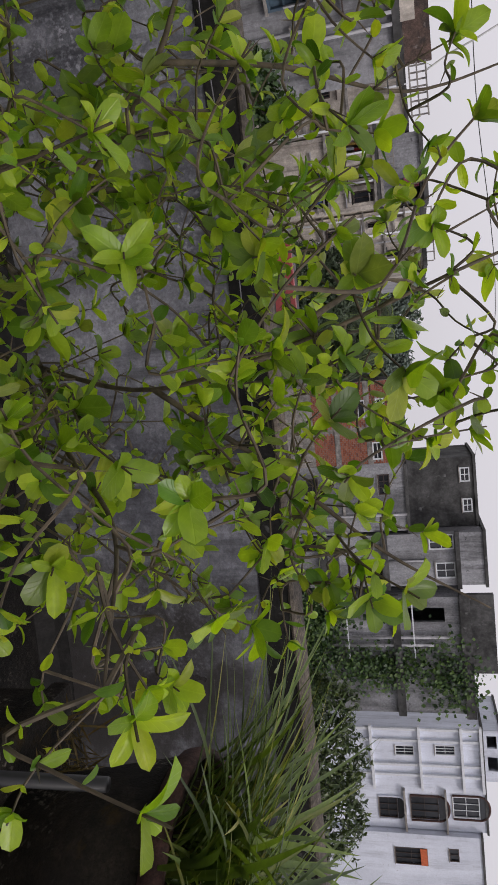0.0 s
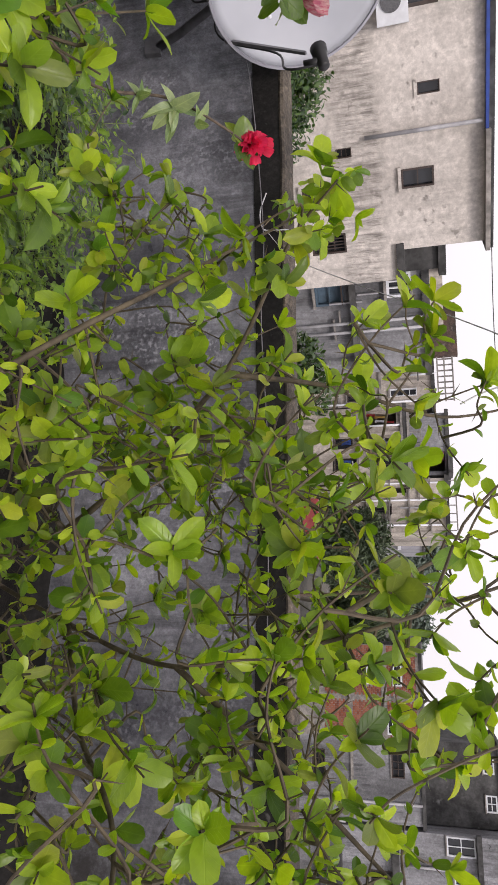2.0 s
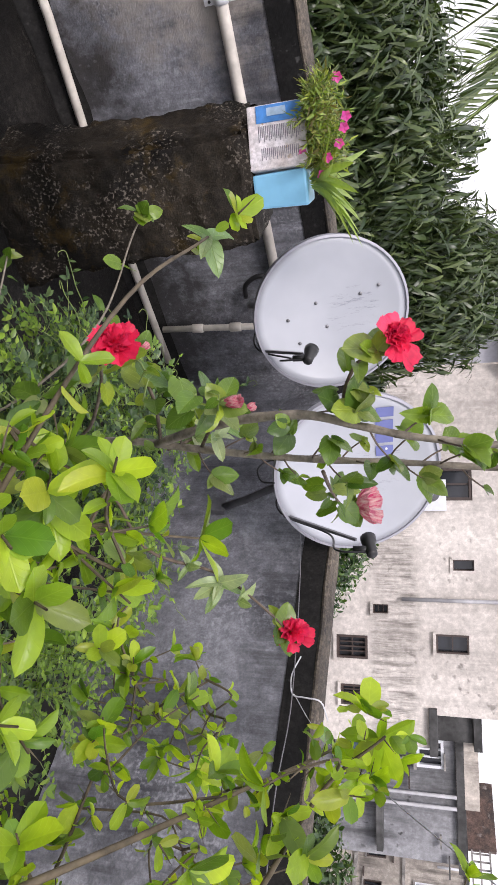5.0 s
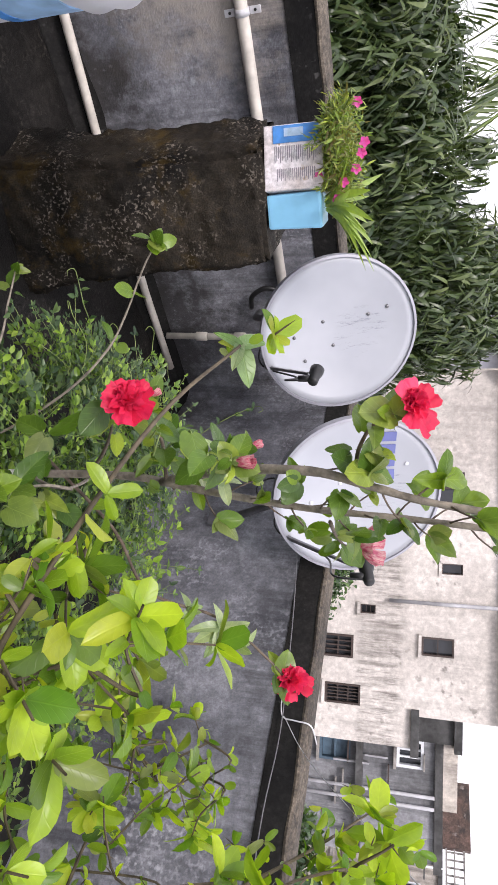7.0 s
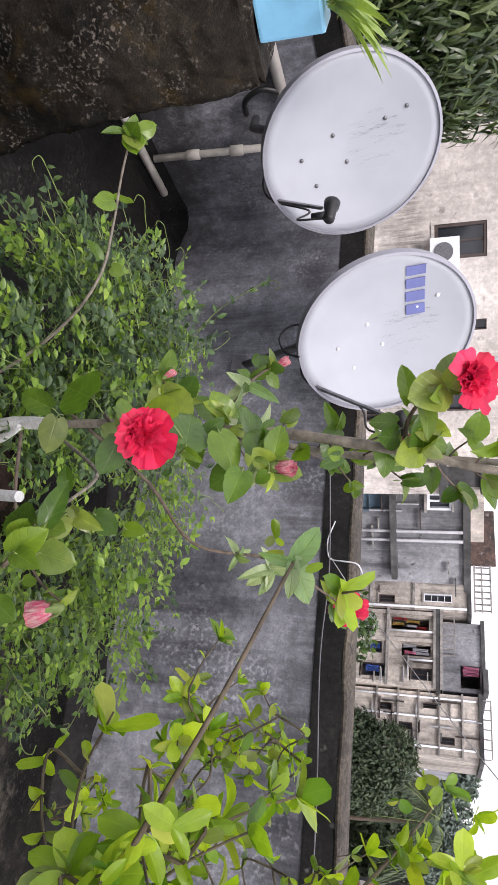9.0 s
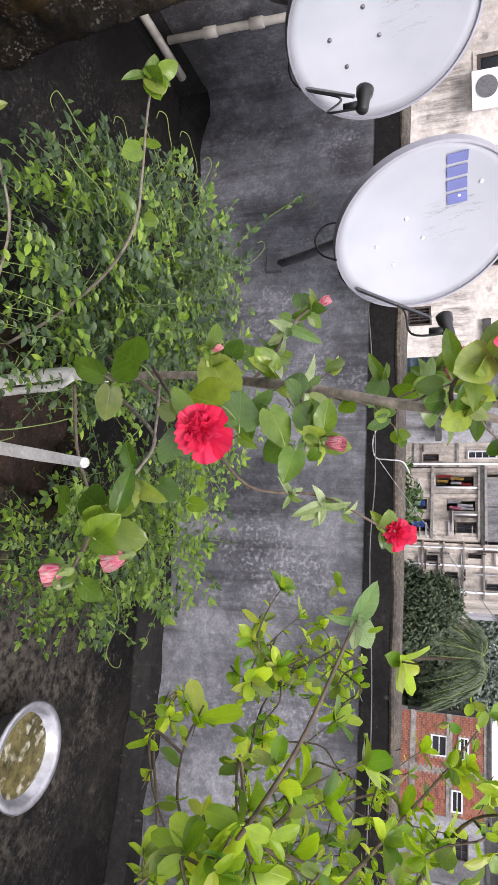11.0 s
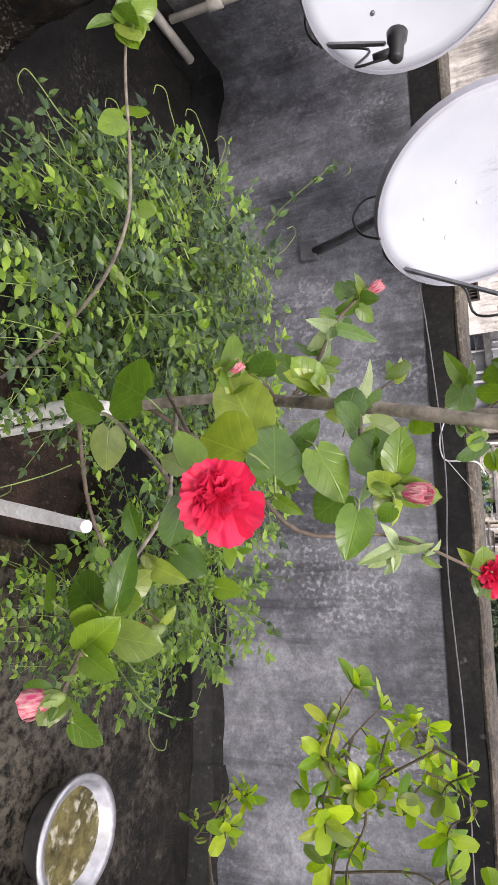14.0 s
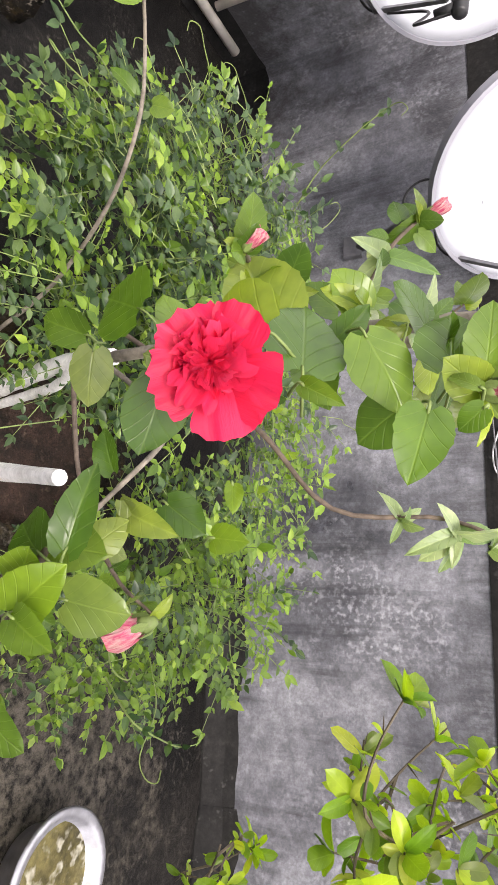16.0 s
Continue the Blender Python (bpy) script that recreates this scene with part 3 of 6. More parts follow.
hib = thing("hibiscus_bush", "hibiscus bush with glossy leaves and double red flowers in the planter", "plant", pose(0, 0, 0))
stem("trunk", [(-0.585, 1.58, 0.1), (-0.575, 1.53, 0.25), (-0.545, 1.46, 0.42), (-0.51, 1.412, 0.555)], 0.016, 0.012, M_LIMEWASH, hib, "limewashed lower trunk")
stem("trunk", [(-0.57, 1.6, 0.1), (-0.555, 1.55, 0.26), (-0.535, 1.5, 0.37), (-0.53, 1.44, 0.46)], 0.009, 0.008, M_LIMEWASH, hib, "limewashed lower trunk")
stake = thing("stake", "tapered limewashed wooden stake leaning in the planter soil", "stake", pose(-0.425, 1.49, 0.08))
part("pole", tube(bmesh.new(), smooth_path([(0, 0, 0), (0.036, -0.062, 0.155), (0.07, -0.111, 0.305), (0.127, -0.208, 0.556)], 4), [0.021 * (1 - 0.05 * i) * (1 + 0.04 * math.sin(2.1 * i)) for i in range(13)], 12), M_LIMEWASH, stake)
MAIN = [(-0.51, 1.412, 0.55), (-0.497, 1.4, 0.765), (-0.467, 1.4, 0.914), (-0.435, 1.4, 1.1), (-0.428, 1.41, 1.3), (-0.41, 1.42, 1.54), (-0.4, 1.42, 1.72)]
SECOND = [(-0.485, 1.4, 0.83), (-0.43, 1.32, 0.98), (-0.378, 1.269, 1.128), (-0.368, 1.287, 1.221), (-0.353, 1.3, 1.308), (-0.33, 1.31, 1.5), (-0.31, 1.32, 1.75)]
TO_FLOWER = [(-0.52, 1.4, 0.66), (-0.42, 1.3, 0.76), (-0.33, 1.17, 0.86), (-0.285, 1.085, 0.905)]
TO_FAR = [(-0.545, 1.4, 0.56), (-0.42, 1.46, 0.74), (-0.325, 1.51, 0.83), (-0.325, 1.57, 0.95), (-0.29, 1.63, 1.04), (-0.28, 1.665, 1.065)]
TO_TOP = [(-0.37, 1.28, 1.2), (-0.385, 1.24, 1.2), (-0.395, 1.2, 1.22), (-0.398, 1.18, 1.25)]
TO_LEFT = [(-0.62, 1.45, 0.26), (-0.66, 1.42, 0.4), (-0.69, 1.34, 0.56), (-0.73, 1.27, 0.655), (-0.8, 1.23, 0.68), (-0.84, 1.15, 0.725), (-0.877, 1.106, 0.753)]
TO_END = [(-0.2, 1.16, 0.76), (-0.16, 1.15, 0.76), (-0.13, 1.14, 0.755), (-0.112, 1.14, 0.748)]
TO_SIDE = [(-0.66, 1.36, 0.28), (-0.8, 1.3, 0.34), (-0.92, 1.24, 0.33), (-1.02, 1.21, 0.305)]
TO_LOW = [(-0.519, 1.42, 0.519), (-0.442, 1.38, 0.626), (-0.362, 1.31, 0.73), (-0.32, 1.27, 0.762), (-0.261, 1.21, 0.775), (-0.202, 1.165, 0.765)]
TO_JOIN = [(-0.482, 1.4, 0.679), (-0.405, 1.34, 0.719), (-0.32, 1.27, 0.762)]
TO_BUDS = [(-0.5, 1.42, 0.48), (-0.36, 1.45, 0.5), (-0.24, 1.45, 0.58), (-0.19, 1.45, 0.65)]
TO_BACK = [(-0.48, 1.41, 0.85), (-0.54, 1.43, 0.88), (-0.61, 1.44, 0.91), (-0.645, 1.445, 0.94)]
TO_PINK = [(-0.435, 1.43, 1.14), (-0.52, 1.55, 1.13), (-0.59, 1.65, 1.13), (-0.622, 1.69, 1.14)]
TO_FRONT = [(-0.47, 1.4, 0.92), (-0.42, 1.3, 0.98), (-0.35, 1.22, 1.01), (-0.3, 1.19, 1.045)]
TO_MID = [(-0.48, 1.4, 0.84), (-0.47, 1.3, 0.86), (-0.44, 1.21, 0.87), (-0.422, 1.17, 0.885)]
stem("branch", MAIN, 0.0082, 0.0044, M_BARK, hib, "grey-brown upright stem")
stem("branch", SECOND, 0.0085, 0.0045, M_BARK, hib, "grey-brown upright stem")
SIDE_TWIGS = [TO_FLOWER, TO_FAR, TO_TOP, TO_LEFT, TO_SIDE, TO_END, TO_LOW, TO_JOIN, TO_BUDS, TO_BACK, TO_PINK, TO_FRONT, TO_MID]
for pts in SIDE_TWIGS:
    stem("twig", pts, 0.0036, 0.002, M_BARK if pts in (TO_LEFT, TO_SIDE, TO_LOW, TO_JOIN) else M_TWIG, hib, steps=5, sides=6)

HIB_LEAVES = [leaf_mesh("leaf", M_HIB, heart_blade(w, f, c, 0.025, i)) for i, (w, f, c) in enumerate(((0.84, 0.15, 0.14), (0.74, 0.3, 0.22), (0.9, 0.08, 0.1), (0.6, 0.42, 0.2), (0.78, -0.1, 0.28), (0.46, 0.5, 0.32)))]


PALE_LEAVES = [leaf_mesh("leaf", M_HIB_PALE, heart_blade(w, f, c, 0.02, i)) for i, (w, f, c) in enumerate(((0.42, 0.35, 0.25), (0.34, 0.5, 0.4), (0.5, 0.2, 0.15)))]


def hib_leaf(base, way, face, size, seed, pale=False):
    shapes = PALE_LEAVES if pale else HIB_LEAVES
    return part("leaf", shapes[seed % len(shapes)], None, hib, "slender pale green leaf" if pale else "", m=aim(base, way, face, size))


# The large leaves round the open flower, and those over the pink buds: base and tip.
NEAR_LEAVES = [
    ((-0.325, 1.13, 0.93), (-0.357, 1.13, 0.861)),
    ((-0.368, 1.2, 0.906), (-0.44, 1.2, 0.871)),
    ((-0.306, 1.15, 0.949), (-0.367, 1.15, 0.942)),
    ((-0.35, 1.2, 0.943), (-0.369, 1.2, 0.977)),
    ((-0.336, 1.17, 0.98), (-0.29, 1.17, 1.008)),
    ((-0.28, 1.12, 0.964), (-0.265, 1.12, 0.987)),
    ((-0.301, 1.2, 0.999), (-0.279, 1.2, 0.961)),
    ((-0.276, 1.16, 1.022), (-0.233, 1.16, 1.016)),
    ((-0.316, 1.19, 1.029), (-0.367, 1.19, 1.026)),
    ((-0.32, 1.2, 1.033), (-0.354, 1.2, 1.061)),
    ((-0.402, 1.27, 0.979), (-0.447, 1.27, 0.985)),
    ((-0.291, 1.17, 1.048), (-0.301, 1.17, 1.031)),
    ((-0.279, 1.17, 1.05), (-0.268, 1.17, 1.034)),
    ((-0.346, 1.21, 0.926), (-0.307, 1.21, 0.946)),
]
LOW_LEAVES = [
    ((-0.444, 1.24, 0.735), (-0.49, 1.24, 0.66)),
    ((-0.434, 1.25, 0.664), (-0.458, 1.25, 0.603)),
    ((-0.409, 1.24, 0.688), (-0.356, 1.24, 0.677)),
    ((-0.194, 1.14, 0.799), (-0.248, 1.14, 0.819)),
    ((-0.195, 1.15, 0.766), (-0.223, 1.15, 0.718)),
    ((-0.153, 1.13, 0.773), (-0.178, 1.13, 0.816)),
    ((-0.166, 1.16, 0.788), (-0.158, 1.16, 0.833)),
    ((-0.149, 1.12, 0.787), (-0.132, 1.12, 0.825)),
    ((-0.208, 1.2, 0.763), (-0.234, 1.2, 0.789)),
    ((-0.244, 1.22, 0.774), (-0.221, 1.22, 0.823)),
    ((-0.257, 1.25, 0.791), (-0.234, 1.25, 0.825)),
    ((-0.216, 1.2, 0.87), (-0.212, 1.2, 0.898)),
    ((-0.094, 1.12, 0.78), (-0.076, 1.12, 0.807)),
    ((-0.253, 1.2, 0.88), (-0.232, 1.2, 0.887)),
    ((-0.197, 1.15, 0.714), (-0.224, 1.15, 0.674)),
]
for k, (b, tip) in enumerate(NEAR_LEAVES + LOW_LEAVES):
    b, tip = Vector(b), Vector(tip)
    hib_leaf(b, tip - b + Vector((0, 0.25 * (tip - b).length * (-1) ** k, 0)), Vector((0.3, -0.8, 0.45)) + 0.3 * any_way(RND), (tip - b).length * 1.0, k)
    stem("petiole", [b - (tip - b) * 0.35 - Vector((0, -0.02, 0.01)), b - (tip - b) * 0.12, b + (tip - b) * 0.05], 0.0012, 0.0009, M_GREENSTEM, hib, steps=2, sides=5)


def dress(path, start, step, size, spread, rnd, count_at_end=4, side_twigs=False):
    """Leaves along a twig, and a tuft at its end."""
    pts = smooth_path(path, 8)
    run, since, turn = 0.0, 0.0, rnd.uniform(0, 6)
    total = sum((b - a).length for a, b in zip(pts, pts[1:]))
    for a, b in zip(pts, pts[1:]):
        run += (b - a).length
        since += (b - a).length
        if run > start * total and since > step:
            since = 0.0
            turn += 2.4
            d = (b - a).normalized()
            o = d.orthogonal().normalized()
            out = (Matrix.Rotation(turn, 3, d) @ o) * spread + d * 0.5 + Vector((0, -0.15, 0.1))
            if side_twigs:
                end = b + out.normalized() * rnd.uniform(0.025, 0.065) + Vector((0, 0, 0.012))
                stem("twig", [b, b.lerp(end, 0.5) - Vector((0, 0, 0.004)), end], 0.0018, 0.0012, M_TWIG, hib, steps=2, sides=5)
                for k in range(rnd.choice((2, 3, 3, 4))):
                    hib_leaf(end, out * 0.5 + any_way(rnd) + Vector((0.15, -0.25, 0.1)), Vector((0.35, -0.65, 0.6)) + 0.5 * any_way(rnd), size * rnd.uniform(0.55, 1.3), rnd.randrange(99))
            else:
                for k in range(2):
                    s = size * rnd.uniform(0.55, 1.3)
                    hib_leaf(b + out.normalized() * 0.012, out + 0.5 * any_way(rnd), Vector((0.35, -0.65, 0.6)) + 0.5 * any_way(rnd), s, rnd.randrange(99))
                    out = d * 0.6 - out
    d = (pts[-1] - pts[-3]).normalized()
    for k in range(count_at_end):
        out = 0.35 * d + any_way(rnd) + Vector((0.25, -0.35, 0.15))
        hib_leaf(pts[-1], out, Vector((0.3, -0.6, 0.7)) + 0.5 * any_way(rnd), size * rnd.uniform(0.6, 1.25), rnd.randrange(99))


dress(MAIN, 0.18, 0.024, 0.038, 1.0, RND, 3, True)
dress(SECOND, 0.3, 0.042, 0.042, 1.0, RND, 3, True)
dress(TO_FLOWER, 0.75, 0.03, 0.035, 1.0, RND, 1)
dress(TO_TOP, 0.1, 0.02, 0.045, 1.0, RND, 4)
dress(TO_LEFT, 0.5, 0.11, 0.036, 1.0, RND, 9)
dress(TO_END, 0.3, 0.03, 0.03, 1.0, RND, 3)
dress(TO_SIDE, 0.8, 0.1, 0.04, 1.0, RND, 5)
dress(TO_LOW, 0.85, 0.04, 0.036, 1.0, RND, 2)
dress(TO_BUDS, 0.6, 0.05, 0.036, 1.0, RND, 1)
dress(TO_BACK, 0.2, 0.03, 0.04, 1.0, RND, 5)
dress(TO_PINK, 0.3, 0.03, 0.042, 1.0, RND, 6)
dress(TO_FRONT, 0.4, 0.04, 0.034, 1.0, RND, 3)
dress(TO_MID, 0.5, 0.03, 0.03, 1.0, RND, 3)
# slender pale leaves on the far twig, on the back twig and near the stem's bend
for spot, count, size in (((-0.318, 1.545, 0.9), 5, 0.04), ((-0.31, 1.575, 0.955), 8, 0.055), ((-0.3, 1.61, 0.985), 4, 0.045), ((-0.6, 1.44, 0.905), 5, 0.06), ((-0.54, 1.43, 0.88), 4, 0.06), ((-0.45, 1.36, 0.96), 4, 0.055), ((-0.061, 0.874, 1.165), 4, 0.03)):
    for k in range(count):
        hib_leaf(Vector(spot), any_way(RND) + Vector((0.2, -0.1, 0.15)), Vector((0.3, -0.7, 0.6)) + 0.5 * any_way(RND), size * RND.uniform(0.6, 1.15), k, True)
for k in range(9):
    hib_leaf(Vector((-0.282, 1.655, 1.06)), any_way(RND) + Vector((0.1, -0.2, 0.2)), Vector((0.3, -0.7, 0.6)) + 0.5 * any_way(RND), 0.042 * RND.uniform(0.7, 1.2), k)
bloom(hib, (-0.272, 1.078, 0.937), (0.35, -0.75, 0.3), 0.039, 40, seed=3)
bloom(hib, (-0.398, 1.17, 1.278), (0.3, -0.75, 0.55), 0.037, 40, seed=5)
bloom(hib, (-0.28, 1.668, 1.075), (0.1, -0.6, 0.2), 0.037, 26, seed=8)
bud(hib, (-0.624, 1.69, 1.14), (0.1, -0.2, 1), 0.075, 2, 1.5)
bud(hib, (-0.185, 1.45, 0.655), (0.3, -0.1, -0.9), 0.06, 3, 0.45)
bud(hib, (-0.112, 1.14, 0.752), (0.2, -0.2, -0.75), 0.042, 9, 0.45)
bud(hib, (-0.298, 1.188, 1.045), (0.2, -0.2, 0.8), 0.034, 5, 0.1)
bud(hib, (-0.647, 1.447, 0.945), (-0.3, -0.1, 0.8), 0.032, 6, 0.15)
bud(hib, (-0.42, 1.168, 0.885), (-0.3, -0.2, 0.6), 0.022, 7, 0.1)
bud(hib, (-0.47, 1.39, 1.6), (0.3, -0.1, 0.8), 0.045, 8, 0.2)

# ---- jasmine-like scrambler over the floor ----
SPRIG = blade(0.5, 0.2, 0.15, 1.0, 0, 3)


def sprig(heap, stalks, base, way, length, size, rnd, pairs=4):
    """A thin stalk with pairs of small leaflets."""
    base, way = Vector(base), Vector(way).normalized()
    side = way.cross(Vector((0, 0, 1)))
    side = side.normalized() if side.length > 0.05 else Vector((1, 0, 0))
    p = base
    for i in range(pairs):
        p = p + way * (length / pairs) + Vector((0, 0, -0.004 * i))
        for s in (-1, 1):
            out = way * 0.5 + side * s + 0.25 * any_way(rnd)
            heap.add(SPRIG, aim(p, out, Vector((0, -0.35, 1)) + 0.5 * any_way(rnd), size * rnd.uniform(0.7, 1.2)))
    heap.add(SPRIG, aim(p, way, Vector((0, -0.3, 1)) + 0.4 * any_way(rnd), size * rnd.uniform(0.8, 1.3)))
    tube(stalks, [base, (base + p) / 2 + Vector((0, 0, 0.004)), p], [0.0011, 0.0009, 0.0006], 3, caps=False)


def scrambler():
    rnd = random.Random(21)
    bush = thing("jasmine_shrub", "low sprawling green shrub with small paired leaves on the terrace floor", "shrub", pose(0, 0, 0))
    heap, young, stalks = Heap(), Heap(), bmesh.new()
    # mounds: centre, radii
    mounds = [((-0.88, 1.66, 0.3), (0.3, 0.32, 0.33), 470), ((-0.62, 1.86, 0.3), (0.36, 0.36, 0.35), 520), ((-1.0, 1.72, 0.32), (0.2, 0.28, 0.34), 300), ((-0.3, 1.9, 0.25), (0.2, 0.28, 0.35), 260), ((-0.72, 1.52, 0.32), (0.2, 0.18, 0.28), 160), ((-0.19, 1.8, 0.2), (0.13, 0.2, 0.24), 110)]
    for c, r, count in mounds:
        for _ in range(count):
            d = any_way(rnd)
            d.z = abs(d.z) * 0.95 + 0.02 if rnd.random() < 0.75 else d.z
            k = rnd.uniform(0.55, 1.0)
            p = Vector((c[0] + r[0] * d.x * k, c[1] + r[1] * d.y * k, max(0.02, c[2] + r[2] * d.z * k)))
            if -0.54 < p.x < -0.29 and 1.2 < p.y < 1.78 and rnd.random() < 0.92:
                continue
            way = Vector((d.x, d.y, 0.5 * d.z)) + 0.7 * any_way(rnd) + Vector((0, -0.1, 0.15))
            sprig(young if rnd.random() < (0.8 if p.y > 1.85 or p.x > -0.42 else 0.3) else heap, stalks, p, way, rnd.uniform(0.06, 0.13), rnd.choice((0.014, 0.018, 0.022, 0.027)), rnd, rnd.choice((3, 4, 5)))
    # loose runners that reach out with curled tips
    runners = [
        [(-0.96, 1.84, 0.5), (-1.01, 1.78, 0.6), (-1.04, 1.72, 0.68), (-1.046, 1.665, 0.773), (-1.054, 1.645, 0.826), (-1.045, 1.63, 0.857), (-1.021, 1.625, 0.873), (-1.009, 1.625, 0.863)],
        [(-1.02, 1.5, 0.4), (-1.02, 1.38, 0.458), (-1.01, 1.3, 0.467), (-1.033, 1.25, 0.459), (-1.038, 1.22, 0.456), (-1.008, 1.21, 0.455), (-0.968, 1.206, 0.476)],
        [(-0.12, 1.62, 0.46), (-0.071, 1.6, 0.53), (-0.052, 1.64, 0.546), (-0.035, 1.74, 0.52), (-0.038, 1.79, 0.52), (-0.048, 1.8, 0.517), (-0.044, 1.8, 0.505)],
        [(-0.25, 2.06, 0.4), (-0.171, 2.1, 0.394), (-0.132, 2.15, 0.386), (-0.146, 2.2, 0.391), (-0.188, 2.22, 0.403), (-0.219, 2.22, 0.401)],
    ]
    for pts in runners:
        path = smooth_path(pts, 7)
        tube(stalks, path, [0.0016 - 0.001 * i / len(path) for i in range(len(path))], 5)
        for i in range(2, int(len(path) * 0.62), 4):
            for s in (-1, 1):
                heap.add(SPRIG, aim(path[i], Vector((0.3 * s, -0.3, 0.6)) + 0.7 * any_way(rnd), Vector((0.3, -0.8, 0.4)), rnd.uniform(0.016, 0.026)))
    # curled tendrils at the fringe
    for _ in range(14):
        a = rnd.uniform(0, 6.28)
        p = Vector((-0.65 + 0.5 * math.cos(a), 1.75 + 0.4 * math.sin(a), rnd.uniform(0.35, 0.55)))
        d = Vector((math.cos(a), math.sin(a), rnd.uniform(-0.2, 0.8))).normalized()
        n = rnd.uniform(0.07, 0.16)
        side = d.orthogonal().normalized()
        pts = [p, p + d * n * 0.5 + Vector((0, 0, 0.02)), p + d * n, p + d * (n + 0.03) + side * 0.012, p + d * (n + 0.035) + side * 0.03, p + d * (n + 0.018) + side * 0.034]
        tube(stalks, smooth_path(pts, 4), 0.001, 4, caps=False)
    part("stem_mass", stalks, M_GREENSTEM, bush, "thin green trailing stems")["kind"] = "stuff"
    heap.made("foliage", M_SMALL, bush, "small paired deep green leaves")
    young.made("foliage", M_SMALL_BRIGHT, bush, "small young yellow-green leaves")


scrambler()

# ---- lime tree ----
LIME_SHAPE = [spoon_blade(0.56, 0.2, 0.12, 1), spoon_blade(0.48, 0.4, 0.24, 2), spoon_blade(0.62, 0.1, 0.06, 3), spoon_blade(0.4, 0.55, 0.35, 4)]


def lime_tree():
    rnd = random.Random(4)
    tree = thing("lime_tree", "young thorny lime tree with yellow-green leaves standing on the terrace", "tree", pose(0, 0, 0))
    meshes = []
    for k, sh in enumerate(LIME_SHAPE):
        me = bpy.data.meshes.new("leaf")
        me.from_pydata([Vector(v) for v in sh[0]], [], sh[1])
        placed(me, sh[0])
        me.shade_smooth()
        me.materials.append(M_LIME)
        meshes.append(me)
    part("pot", lathe(bmesh.new(), [(0.001, 0), (0.15, 0), (0.17, 0.02), (0.2, 0.26), (0.22, 0.27), (0.22, 0.3), (0.19, 0.3), (0.18, 0.27), (0.001, 0.27)], 28, pose(0.8, 1.87, 0)), M_SOIL, tree, "dark earthen pot full of soil", smooth=False)
    limbs = [
        [(0.8, 1.86, 0.27), (0.56, 1.72, 0.5), (0.491, 1.645, 0.623), (0.434, 1.566, 0.822), (0.357, 1.477, 0.982), (0.263, 1.409, 1.117), (0.132, 1.342, 1.212), (0.1, 1.283, 1.276)],
        [(0.491, 1.645, 0.623), (0.569, 1.531, 0.864), (0.612, 1.426, 1.066), (0.573, 1.376, 1.265), (0.506, 1.409, 1.463), (0.47, 1.459, 1.621)],
        [(0.434, 1.566, 0.822), (0.36, 1.35, 0.87), (0.25, 1.13, 0.95), (0.16, 1.0, 1.02), (0.11, 0.94, 1.065), (0.026, 0.877, 1.129), (-0.061, 0.874, 1.165)],
        [(0.434, 1.15, 0.87), (0.336, 1.173, 0.974), (0.206, 1.28, 1.083), (0.141, 1.333, 1.138), (0.077, 1.387, 1.192), (0.012, 1.44, 1.24)],
        [(0.464, 1.594, 0.75), (0.333, 1.577, 0.813), (0.168, 1.558, 0.859), (0.043, 1.504, 0.897), (-0.021, 1.489, 0.953)],
        [(0.569, 1.531, 0.864), (0.669, 1.349, 0.988), (0.719, 1.188, 1.111), (0.774, 1.017, 1.178)],
        [(0.612, 1.426, 1.066), (0.723, 1.446, 1.202), (0.824, 1.455, 1.315), (0.891, 1.451, 1.427)],
        [(0.477, 1.623, 0.687), (0.285, 1.628, 0.684), (0.123, 1.6, 0.666), (0.04, 1.574, 0.697)],
        [(0.572, 1.397, 1.225), (0.502, 1.527, 1.325), (0.461, 1.611, 1.387), (0.406, 1.676, 1.497)],
        [(0.357, 1.477, 0.982), (0.353, 1.611, 1.059), (0.413, 1.745, 1.082)],
        [(0.263, 1.409, 1.117), (0.26, 1.491, 1.243), (0.29, 1.552, 1.378), (0.267, 1.571, 1.513)],
    ]
    for k, pts in enumerate(limbs):
        r = 0.0085 if k == 0 else 0.004
        stem("trunk" if k == 0 else "branch", pts, r, 0.0011, M_LIMEBARK, tree, "thin dark brown limb" if k else "slender trunk", steps=6)
    nodes = [p for pts in limbs for p in smooth_path(pts, 6)[4:]]
    # leaf tufts: points placed from the camera's view, then random ones in crown volume
    tufts = [(0.122, 1.395, 1.099), (0.311, 1.441, 1.213), (0.292, 1.556, 0.9), (0.43, 1.479, 1.254), (0.512, 1.443, 1.144), (0.51, 1.256, 1.123), (0.596, 1.39, 1.185), (0.652, 1.342, 0.996), (0.724, 1.172, 1.183), (0.499, 1.21, 1.055), (0.12, 1.344, 0.989), (0.263, 1.239, 1.016), (0.34, 1.279, 1.008), (0.767, 1.033, 1.185), (0.804, 1.324, 1.301), (0.428, 1.745, 1.066), (0.787, 0.96, 1.179), (0.488, 1.595, 1.364), (0.069, 1.37, 1.011), (0.121, 1.554, 1.017), (0.377, 1.296, 1.104), (0.191, 1.614, 1.121), (0.229, 1.433, 1.076), (-0.017, 1.426, 0.946), (0.057, 1.42, 0.931), (0.062, 1.579, 0.698), (0.105, 1.028, 1.073)]
    tufts += [(0.456, 1.086, 1.14), (0.648, 1.072, 1.118), (0.814, 1.154, 1.12), (0.893, 1.122, 1.053), (0.787, 1.334, 1.286), (0.705, 1.051, 1.112)]
